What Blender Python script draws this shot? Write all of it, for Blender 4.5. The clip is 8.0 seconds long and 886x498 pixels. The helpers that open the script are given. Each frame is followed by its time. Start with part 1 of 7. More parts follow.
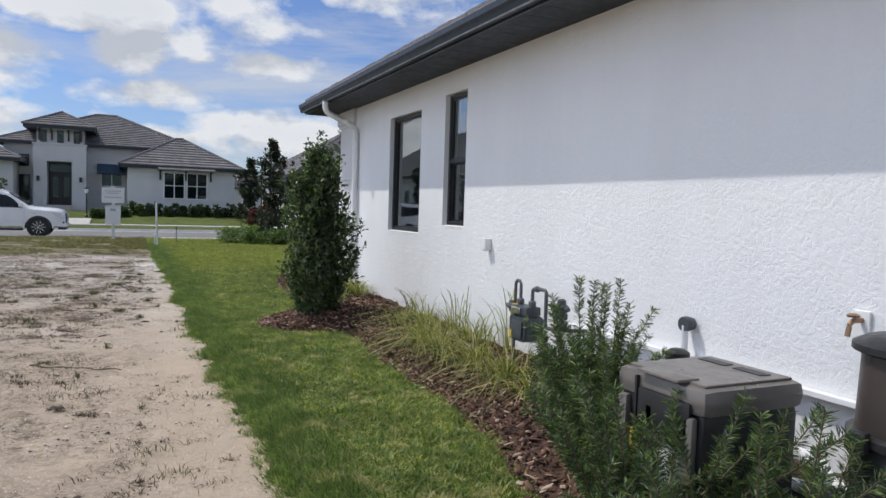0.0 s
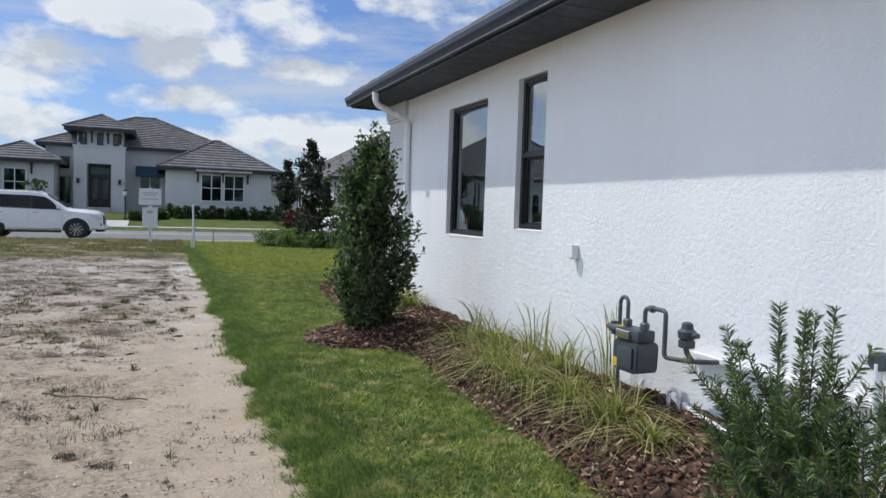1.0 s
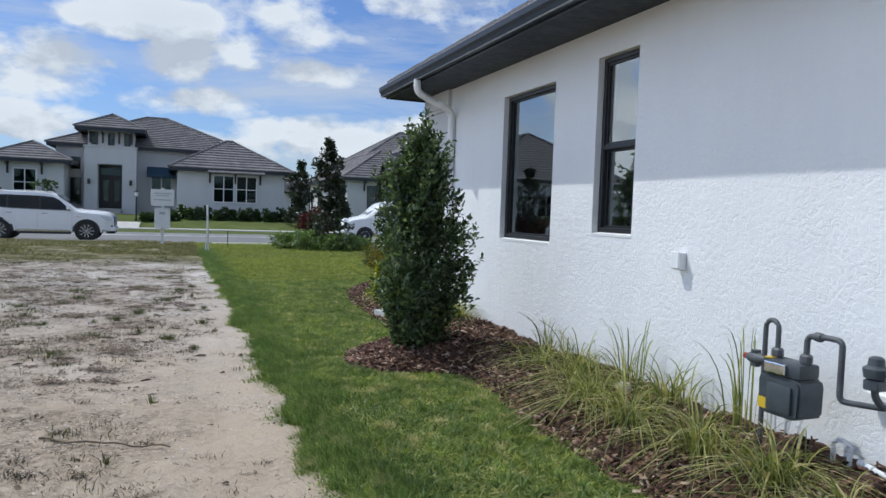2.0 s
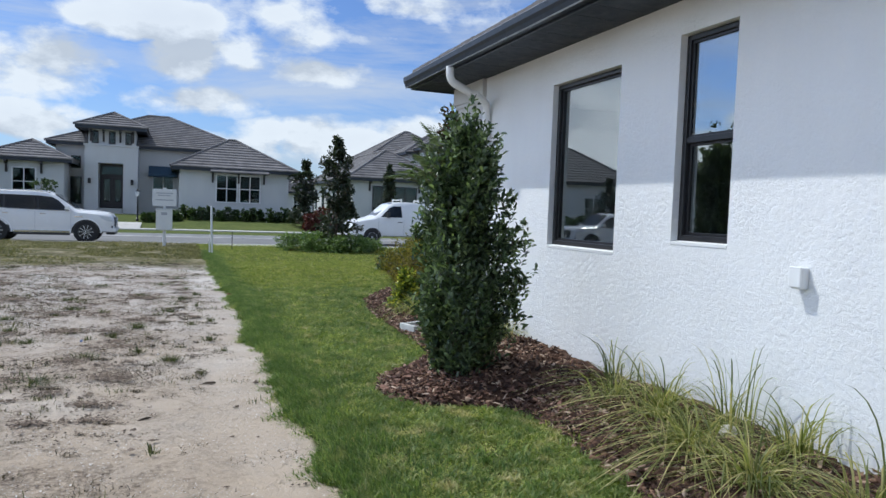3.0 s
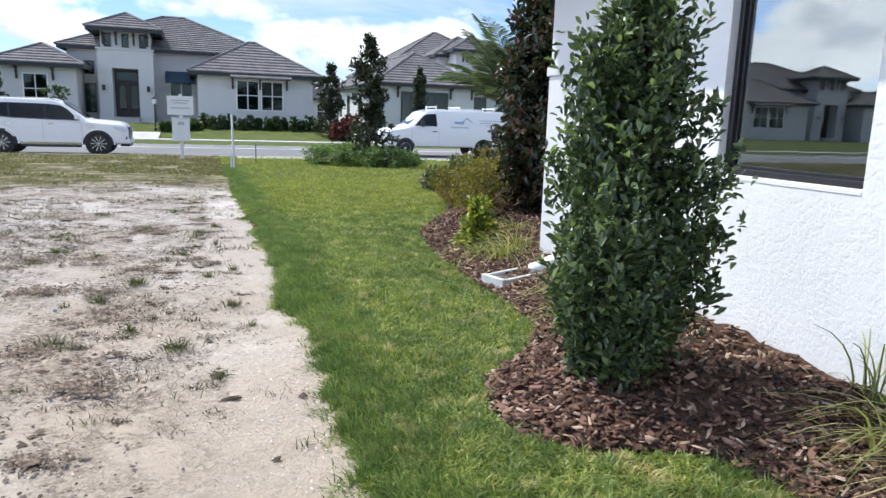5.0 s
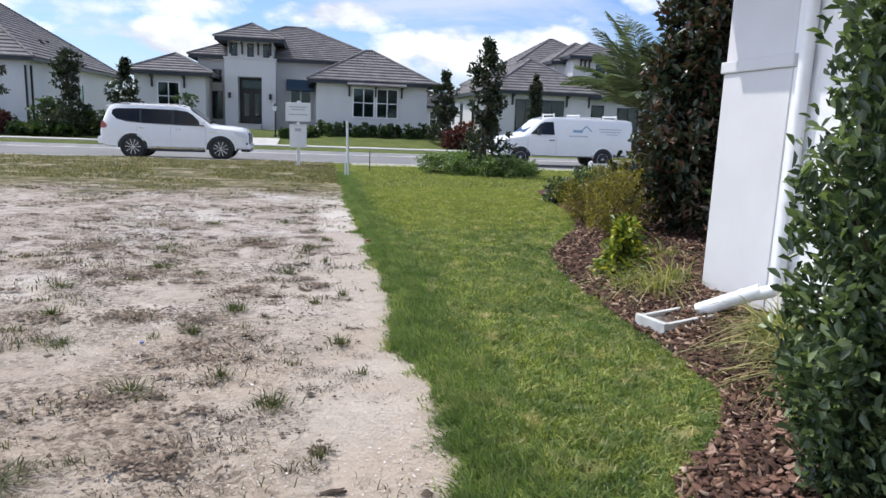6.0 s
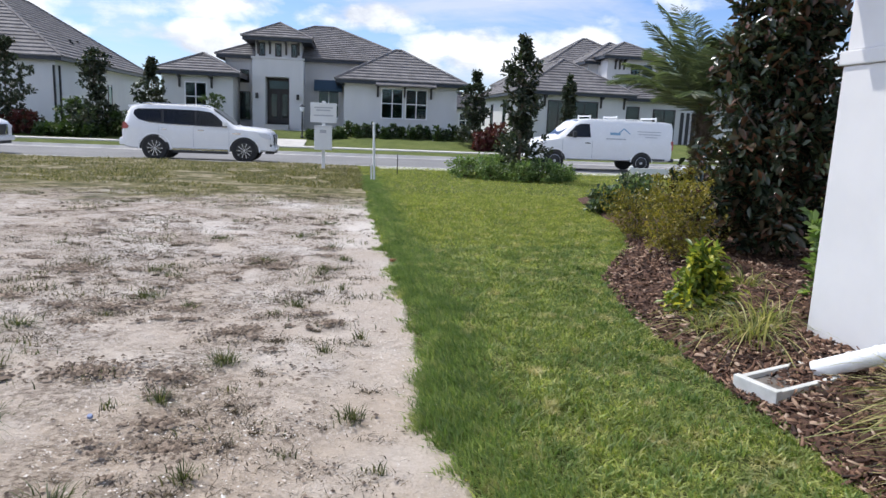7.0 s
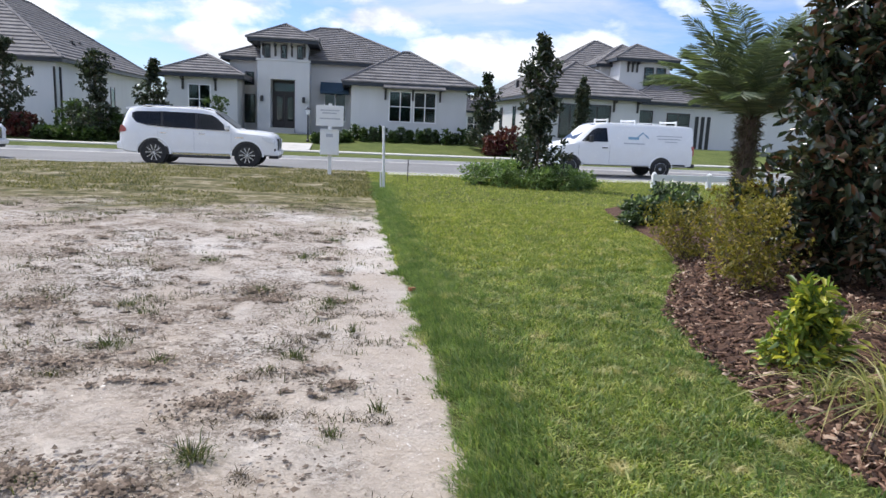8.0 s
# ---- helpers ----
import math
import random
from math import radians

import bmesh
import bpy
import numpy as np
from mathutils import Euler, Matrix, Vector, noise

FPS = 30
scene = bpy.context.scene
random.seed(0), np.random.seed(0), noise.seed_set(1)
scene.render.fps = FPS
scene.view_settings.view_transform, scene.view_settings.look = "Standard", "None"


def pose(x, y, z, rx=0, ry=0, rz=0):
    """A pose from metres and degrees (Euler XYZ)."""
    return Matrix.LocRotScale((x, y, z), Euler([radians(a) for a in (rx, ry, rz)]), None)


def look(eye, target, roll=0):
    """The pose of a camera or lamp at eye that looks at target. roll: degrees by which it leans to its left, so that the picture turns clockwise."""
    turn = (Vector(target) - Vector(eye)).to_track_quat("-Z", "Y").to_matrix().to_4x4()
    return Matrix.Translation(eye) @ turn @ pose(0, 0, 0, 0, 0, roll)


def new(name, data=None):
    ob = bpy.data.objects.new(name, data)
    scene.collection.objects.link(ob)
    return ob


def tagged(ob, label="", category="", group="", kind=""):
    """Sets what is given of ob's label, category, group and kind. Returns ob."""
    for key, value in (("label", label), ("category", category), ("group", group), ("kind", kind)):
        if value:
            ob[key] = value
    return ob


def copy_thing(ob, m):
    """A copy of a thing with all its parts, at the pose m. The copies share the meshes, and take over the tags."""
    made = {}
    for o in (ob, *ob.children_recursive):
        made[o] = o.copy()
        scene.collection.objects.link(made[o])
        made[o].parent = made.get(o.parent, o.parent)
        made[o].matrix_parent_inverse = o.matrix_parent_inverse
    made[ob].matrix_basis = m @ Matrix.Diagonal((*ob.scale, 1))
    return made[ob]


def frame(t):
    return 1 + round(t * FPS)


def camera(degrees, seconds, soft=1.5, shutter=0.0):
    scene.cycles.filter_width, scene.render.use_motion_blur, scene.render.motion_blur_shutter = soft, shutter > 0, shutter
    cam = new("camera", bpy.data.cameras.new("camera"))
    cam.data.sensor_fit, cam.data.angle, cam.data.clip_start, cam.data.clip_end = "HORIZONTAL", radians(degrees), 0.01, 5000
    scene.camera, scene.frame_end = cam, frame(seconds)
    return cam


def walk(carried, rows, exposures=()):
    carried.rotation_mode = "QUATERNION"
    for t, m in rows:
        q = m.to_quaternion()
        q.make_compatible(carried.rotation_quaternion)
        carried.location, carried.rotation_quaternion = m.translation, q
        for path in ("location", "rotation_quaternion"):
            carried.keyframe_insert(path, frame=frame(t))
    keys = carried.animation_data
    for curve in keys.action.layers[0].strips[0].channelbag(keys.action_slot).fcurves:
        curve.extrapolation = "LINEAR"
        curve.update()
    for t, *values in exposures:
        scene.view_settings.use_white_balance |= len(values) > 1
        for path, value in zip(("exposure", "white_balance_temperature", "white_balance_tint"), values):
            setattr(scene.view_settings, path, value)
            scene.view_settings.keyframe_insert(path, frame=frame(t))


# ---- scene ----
cam = camera(65.2, 8.0)
PATH = [
    (0, (0.126, -0.12, 1.504), (0.966, 1.691, 1.391), 1.8),
    (0.5, (0.172, 0.43, 1.497), (0.931, 2.277, 1.389), 1.9),
    (1, (0.199, 1.01, 1.472), (0.953, 2.86, 1.365), 1.9),
    (1.5, (0.151, 1.61, 1.443), (0.885, 3.467, 1.34), 1.9),
    (3, (0.088, 3.187, 1.464), (0.815, 5.047, 1.362), 2.1),
    (3.5, (0.173, 3.776, 1.488), (0.882, 5.644, 1.388), 2.0),
    (3.8, (0.211, 4.167, 1.46), (0.969, 6.015, 1.364), 2.1),
    (4, (0.205, 4.331, 1.482), (1.102, 6.116, 1.387), 1.9),
    (4.2, (0.245, 4.574, 1.474), (1.15, 6.357, 1.382), 2.0),
    (4.5, (0.208, 4.888, 1.479), (1.071, 6.687, 1.34), 2.0),
    (4.7, (0.232, 5.13, 1.492), (1.02, 6.955, 1.245), 1.9),
    (5, (0.246, 5.45, 1.497), (0.908, 7.301, 1.13), 1.9),
    (5.2, (0.27, 5.646, 1.508), (0.853, 7.523, 1.14), 1.9),
    (6.3, (0.318, 6.834, 1.454), (0.652, 8.773, 1.098), 2.3),
    (6.5, (0.357, 7.055, 1.456), (0.68, 8.996, 1.099), 2.3),
    (7, (0.409, 7.636, 1.48), (0.699, 9.583, 1.125), 2.4),
    (7.5, (0.363, 8.18, 1.487), (0.646, 10.129, 1.137), 2.5),
    (8, (0.37, 8.797, 1.482), (0.644, 10.747, 1.136), 2.5),
]
# the clip's camera opens up as it turns to the darker street, and its balance is cool
EXPOSURES = [(0.0, -0.26, 6500, 10), (1.0, -0.22, 6300, 8), (1.5, -0.27, 6150, 7), (3.0, -0.14, 6000, 6), (3.5, -0.05, 6000, 6), (4.3, 0.0, 5980, 6), (4.6, 0.08, 6030, 6), (5.0, 0.48, 6250, 8), (6.5, 0.18, 6400, 11), (7.0, 0.26, 6400, 11), (8.0, 0.34, 6400, 11)]
walk(cam, [(t, look(eye, target, roll)) for t, eye, target, roll in PATH], EXPOSURES)

# ---- light ----
SUN_WAY = Vector((1.0, -0.9, -2.06)).normalized()
sun_data = bpy.data.lights.new("sun", "SUN")
sun_data.energy, sun_data.angle, sun_data.color = 3.35, radians(0.6), (1.0, 0.96, 0.90)
sun = new("sun", sun_data)
sun.matrix_world = look((0, 0, 40), Vector((0, 0, 40)) + SUN_WAY)

world = bpy.data.worlds.new("world")
scene.world = world
world.use_nodes = True


CLOUDS = (
    (-2.1, 0.235, 6.0, 0.036, 1.0), (-9.0, 0.165, 6.5, 0.05, 1.0), (0.0, 0.185, 3.4, 0.045, 1.0), (1.5, 0.138, 7.5, 0.026, 1.0),
    (11.5, 0.187, 7.0, 0.022, 0.7), (11.0, 0.10, 8.0, 0.04, 0.95), (-10.0, 0.096, 6.0, 0.03, 0.9), (18.0, 0.285, 4.5, 0.03, 0.8),
    (-22.0, 0.11, 10.0, 0.075, 1.0), (3.0, 0.085, 3.5, 0.02, 0.8), (18.5, 0.10, 4.0, 0.04, 1.0), (-14.0, 0.22, 3.5, 0.03, 0.7), (27.0, 0.07, 5.0, 0.04, 0.9),
    (-33.5, 0.16, 5.0, 0.13, 1.9), (-41.0, 0.08, 10.0, 0.05, 1.7), (-49.0, 0.13, 7.0, 0.07, 1.7), (-58.0, 0.20, 8.0, 0.09, 1.7), (-45.0, 0.33, 9.0, 0.05, 1.5), (-14.0, 0.30, 8.0, 0.03, 0.9))


def build_sky():
    nt = world.node_tree
    nt.nodes.clear()
    n = nt.nodes.new
    link = nt.links.new
    out, bg = n("ShaderNodeOutputWorld"), n("ShaderNodeBackground")
    sky = n("ShaderNodeTexSky")
    sky.sky_type, sky.sun_disc = "NISHITA", False
    sky.sun_elevation, sky.sun_rotation = radians(57), radians(312)
    sky.air_density, sky.dust_density, sky.ozone_density = 1.0, 0.6, 1.6
    co = n("ShaderNodeTexCoord")
    sep = n("ShaderNodeSeparateXYZ")
    link(co.outputs["Generated"], sep.inputs[0])

    def m(op, a, b=None, c=None):
        k = n("ShaderNodeMath")
        k.operation = op
        for i, v in enumerate((a, b, c)):
            if v is None:
                continue
            if isinstance(v, (int, float)):
                k.inputs[i].default_value = v
            else:
                link(v, k.inputs[i])
        return k.outputs[0]

    def moved(lift, flat, shift):
        comb = n("ShaderNodeCombineXYZ")
        link(sep.outputs[0], comb.inputs[0])
        link(sep.outputs[1], comb.inputs[1])
        link(m("MULTIPLY", m("ADD", sep.outputs[2], lift), flat), comb.inputs[2])
        off = n("ShaderNodeVectorMath")
        off.operation = "ADD"
        off.inputs[1].default_value = shift
        link(comb.outputs[0], off.inputs[0])
        return off.outputs[0]

    def cloudy(vec, scale, detail, rough, dist=0.0):
        k = n("ShaderNodeTexNoise")
        k.inputs["Scale"].default_value, k.inputs["Detail"].default_value = scale, detail
        k.inputs["Roughness"].default_value, k.inputs["Distortion"].default_value = rough, dist
        link(vec, k.inputs["Vector"])
        return k.outputs[0]

    def puffs(vec, scale):
        k = n("ShaderNodeTexVoronoi")
        k.feature = "SMOOTH_F1"
        k.inputs["Scale"].default_value, k.inputs["Smoothness"].default_value = scale, 0.35
        link(vec, k.inputs["Vector"])
        return m("SUBTRACT", 1.0, k.outputs["Distance"])

    def cumulus(lift):
        """Density of heaped cloud, looked up a little higher on the dome by lift."""
        v = moved(lift, 1.9, (3.7, 1.3, 0.4))
        body = m("MULTIPLY", cloudy(v, 5.2, 9, 0.55), 0.86)
        ragged = m("MULTIPLY", m("SUBTRACT", cloudy(v, 26, 7, 0.68, 0.3), 0.5), 0.16)
        return m("ADD", m("ADD", m("ADD", body, m("MULTIPLY", puffs(v, 13), 0.15)), m("MULTIPLY", puffs(v, 30), 0.07)), ragged)

    def graded(fac, lo, hi, a, b):
        k = n("ShaderNodeValToRGB")
        e = k.color_ramp.elements
        e[0].position, e[1].position = lo, hi
        e[0].color, e[1].color = (*a, 1), (*b, 1)
        link(fac, k.inputs[0])
        return k.outputs[0]

    def blended(fac, a, b, kind="MIX"):
        k = n("ShaderNodeMix")
        k.data_type, k.blend_type = "RGBA", kind
        for key, v in (("Factor", fac), ("A", a), ("B", b)):
            if isinstance(v, float):
                k.inputs[key].default_value = v
            elif isinstance(v, tuple):
                k.inputs[key].default_value = (*v, 1)
            else:
                link(v, k.inputs[key])
        return k.outputs["Result"]

    def clamped(v):
        k = n("ShaderNodeClamp")
        link(v, k.inputs[0])
        return k.outputs[0]

    # heaps of fair-weather cloud over the street: azimuth and half width in degrees, height and half height on the dome
    az = m("ARCTAN2", sep.outputs[0], sep.outputs[1])
    up = sep.outputs[2]
    heaps = None
    for a, h, wide, tall, weight in CLOUDS:
        dx = m("MULTIPLY_ADD", az, 1 / radians(wide), -radians(a) / radians(wide))
        dz = m("MULTIPLY_ADD", up, 1 / tall, -h / tall)
        near = m("MULTIPLY", m("MAXIMUM", m("SUBTRACT", 1.0, m("ADD", m("MULTIPLY", dx, dx), m("MULTIPLY", dz, dz))), 0.0), weight)
        heaps = near if heaps is None else m("MAXIMUM", heaps, near)
    ahead = m("MULTIPLY", clamped(m("MULTIPLY_ADD", m("ABSOLUTE", az), -5.0, 5.6)), clamped(m("MULTIPLY_ADD", up, -7.0, 3.8)))
    heaped = m("MULTIPLY", m("MULTIPLY", m("SUBTRACT", heaps, 0.33), 0.21), ahead)
    spread = m("MULTIPLY", m("ADD", m("MULTIPLY", sep.outputs[0], -0.05), m("MULTIPLY", sep.outputs[1], 0.03)), m("SUBTRACT", 1.0, ahead))
    lean = m("ADD", heaped, spread)
    here, above = m("ADD", cumulus(0.0), lean), m("ADD", cumulus(0.035), lean)
    low = m("MULTIPLY", m("MAXIMUM", m("SUBTRACT", 0.40, up), 0.0), 0.05)
    cover = graded(m("ADD", here, low), 0.525, 0.64, (0, 0, 0), (1, 1, 1))
    lit = graded(m("ADD", m("MULTIPLY", m("SUBTRACT", here, above), 2.6), 0.5), 0.28, 0.62, (4.2, 4.45, 4.9), (6.3, 6.45, 6.7))
    core = graded(here, 0.64, 0.84, (1, 1, 1), (0.93, 0.935, 0.95))
    lit = blended(1.0, lit, core, "MULTIPLY")
    veil = graded(cloudy(moved(0.0, 5.5, (1.1, 5.2, 0.7)), 3.4, 8, 0.62, 0.4), 0.44, 0.70, (0, 0, 0), (0.6, 0.6, 0.6))
    blue = blended(1.0, sky.outputs[0], (0.57, 0.67, 0.91), "MULTIPLY")
    hazy = blended(veil, blue, (5.0, 5.1, 5.3))
    mix = n("ShaderNodeMix")
    mix.data_type = "RGBA"
    link(m("MULTIPLY", cover, 0.95), mix.inputs["Factor"])
    link(hazy, mix.inputs["A"])
    link(lit, mix.inputs["B"])
    link(mix.outputs["Result"], bg.inputs["Color"])
    # the western sky, on the sun's side, is brighter
    west = clamped(m("MULTIPLY_ADD", sep.outputs[0], -2.5, -0.9))
    link(m("MULTIPLY_ADD", west, 0.15 * 1.0, 0.15), bg.inputs["Strength"])
    link(bg.outputs[0], out.inputs["Surface"])


build_sky()

# ---- materials ----


class Mat:
    """Short-hand for building one node material."""

    def __init__(self, name, color=(0.5, 0.5, 0.5), rough=0.6, metal=0.0, spec=0.5):
        self.m = bpy.data.materials.new(name)
        self.m.use_nodes = True
        self.nt = self.m.node_tree
        self.b = self.nt.nodes["Principled BSDF"]
        self.b.inputs["Base Color"].default_value = (*color, 1)
        self.b.inputs["Roughness"].default_value = rough
        self.b.inputs["Metallic"].default_value = metal
        self.b.inputs["Specular IOR Level"].default_value = spec
        self.co = None

    def n(self, kind):
        return self.nt.nodes.new(kind)

    def link(self, a, b):
        self.nt.links.new(a, b)

    def coord(self):
        if self.co is None:
            self.co = self.n("ShaderNodeTexCoord").outputs["Object"]
        return self.co

    def scaled(self, s):
        k = self.n("ShaderNodeMapping")
        k.inputs["Scale"].default_value = s
        self.link(self.coord(), k.inputs[0])
        return k.outputs[0]

    def noise(self, scale, detail=4, rough=0.55, dist=0.0, vec=None):
        k = self.n("ShaderNodeTexNoise")
        k.inputs["Scale"].default_value, k.inputs["Detail"].default_value = scale, detail
        k.inputs["Roughness"].default_value, k.inputs["Distortion"].default_value = rough, dist
        self.link(vec or self.coord(), k.inputs["Vector"])
        return k.outputs[0]

    def voronoi(self, scale, feature="F1", vec=None):
        k = self.n("ShaderNodeTexVoronoi")
        k.feature = feature
        k.inputs["Scale"].default_value = scale
        self.link(vec or self.coord(), k.inputs["Vector"])
        return k.outputs["Distance"]

    def ramp(self, fac, *stops):
        k = self.n("ShaderNodeValToRGB")
        e = k.color_ramp.elements
        while len(e) < len(stops):
            e.new(0.5)
        for el, (p, c) in zip(e, stops):
            el.position = p
            el.color = (*c, 1) if isinstance(c, tuple) else (c, c, c, 1)
        self.link(fac, k.inputs[0])
        return k.outputs[0]

    def mix(self, fac, a, b, blend="MIX"):
        k = self.n("ShaderNodeMix")
        k.data_type, k.blend_type = "RGBA", blend
        for key, v in (("Factor", fac), ("A", a), ("B", b)):
            if isinstance(v, (int, float)):
                k.inputs[key].default_value = v
            elif isinstance(v, tuple):
                k.inputs[key].default_value = (*v, 1)
            else:
                self.link(v, k.inputs[key])
        return k.outputs["Result"]

    def math(self, op, a, b=0.0):
        k = self.n("ShaderNodeMath")
        k.operation = op
        for i, v in enumerate((a, b)):
            if isinstance(v, (int, float)):
                k.inputs[i].default_value = v
            else:
                self.link(v, k.inputs[i])
        return k.outputs[0]

    def color(self, out):
        self.link(out, self.b.inputs["Base Color"])
        return self

    def rough(self, out):
        self.link(out, self.b.inputs["Roughness"])
        return self

    def bump(self, height, strength=0.5, dist=0.01):
        k = self.n("ShaderNodeBump")
        k.inputs["Strength"].default_value, k.inputs["Distance"].default_value = strength, dist
        self.link(height, k.inputs["Height"])
        prev = self.b.inputs["Normal"]
        if prev.is_linked:
            self.link(prev.links[0].from_socket, k.inputs["Normal"])
        self.link(k.outputs[0], prev)
        return self

    def island(self):
        return self.n("ShaderNodeNewGeometry").outputs["Random Per Island"]

    def random(self):
        return self.n("ShaderNodeObjectInfo").outputs["Random"]

    def axis(self, i):
        k = self.n("ShaderNodeSeparateXYZ")
        self.link(self.coord(), k.inputs[0])
        return k.outputs[i]


def speckled(name, color, rough=0.6, metal=0.0, vary=0.12, scale=9.0, bump=0.0, fine=120.0, spec=0.5):
    """A plain painted or moulded surface with faint blotches, dust and grain."""
    a = Mat(name, color, rough, metal, spec)
    lo = tuple(c * (1 - vary) for c in color)
    hi = tuple(min(1, c * (1 + vary)) for c in color)
    a.color(a.ramp(a.noise(scale, 5), (0.3, lo), (0.7, hi)))
    a.rough(a.ramp(a.noise(scale * 3, 3), (0.3, max(0.02, rough - 0.08)), (0.7, min(1, rough + 0.08))))
    if bump:
        a.bump(a.noise(fine, 3), bump, 0.003)
    return a.m


def stucco(name, color, relief, size):
    """Skip-trowelled stucco: raised worms and flats under white paint, with faint streaks."""
    a = Mat(name, color, 0.85, 0, 0.25)
    flats = a.ramp(a.noise(size, 4, 0.55, 0.7), (0.43, 0.0), (0.485, 0.75), (0.56, 1.0))
    worms = a.ramp(a.noise(size * 1.7, 2, 0.5, 1.2), (0.46, 0.0), (0.50, 1.0), (0.54, 0.0))
    patch = a.ramp(a.noise(size * 0.14, 2), (0.35, 0.35), (0.65, 1.0))
    h = a.math("ADD", a.math("MULTIPLY", a.math("ADD", flats, a.math("MULTIPLY", worms, 0.35)), patch), a.math("MULTIPLY", a.noise(size * 9, 3), 0.16))
    a.bump(h, relief, 0.011)
    streak = a.noise(1.0, 5, 0.6, 0, a.scaled((1.2, 1.2, 0.25)))
    dirt = a.ramp(streak, (0.35, tuple(c * 0.95 for c in color)), (0.6, color))
    a.color(a.mix(a.ramp(a.noise(35, 3), (0.3, 0.0), (0.8, 0.10)), dirt, tuple(c * 0.85 for c in color)))
    return a.m


def foliage(name, dark, light, extra=None, rough=0.42, through_light=0.35, share=0.28):
    """Leaves: each leaf its own shade, some light through the blade."""
    a = Mat(name, dark, rough, 0, 0.5)
    stops = [(0.0, dark), (1 - share if extra else 1.0, light)] + ([(1.0, extra)] if extra else [])
    col = a.ramp(a.island(), *stops)
    a.color(col)
    tr = a.n("ShaderNodeBsdfTranslucent")
    bright = a.mix(1.0, col, (1.5, 1.7, 0.8), "MULTIPLY")
    a.link(bright, tr.inputs["Color"])
    mx = a.n("ShaderNodeMixShader")
    mx.inputs[0].default_value = through_light
    a.link(a.b.outputs[0], mx.inputs[1])
    a.link(tr.outputs[0], mx.inputs[2])
    a.link(mx.outputs[0], a.nt.nodes["Material Output"].inputs["Surface"])
    return a.m


def lawn(name, deep, fresh, straw, dry):
    """Lawn blades: shade by blade and by patch, with straw-coloured runs."""
    a = Mat(name, fresh, 0.5, 0, 0.4)
    own = a.ramp(a.island(), (0.0, tuple(c * 0.75 for c in deep)), (0.30, deep), (0.52, fresh), (0.84, straw), (1.0, dry))
    big = a.ramp(a.noise(0.55, 4, 0.6), (0.35, 0.0), (0.62, 0.6))
    col = a.mix(big, own, a.mix(a.island(), fresh, straw))
    small = a.ramp(a.noise(2.6, 5, 0.65), (0.40, 0.6), (0.60, 0.0))
    col = a.mix(small, col, deep)
    tuft = a.ramp(a.noise(11, 4, 0.7), (0.38, 0.55), (0.54, 0.0))
    col = a.mix(tuft, col, deep)
    spot = a.ramp(a.noise(4.2, 5, 0.6), (0.56, 0.0), (0.67, 0.75))
    col = a.mix(spot, col, dry)
    a.color(col)
    tr = a.n("ShaderNodeBsdfTranslucent")
    a.link(a.mix(1.0, col, (1.35, 1.45, 0.8), "MULTIPLY"), tr.inputs["Color"])
    mx = a.n("ShaderNodeMixShader")
    mx.inputs[0].default_value = 0.38
    a.link(a.b.outputs[0], mx.inputs[1])
    a.link(tr.outputs[0], mx.inputs[2])
    a.link(mx.outputs[0], a.nt.nodes["Material Output"].inputs["Surface"])
    return a.m


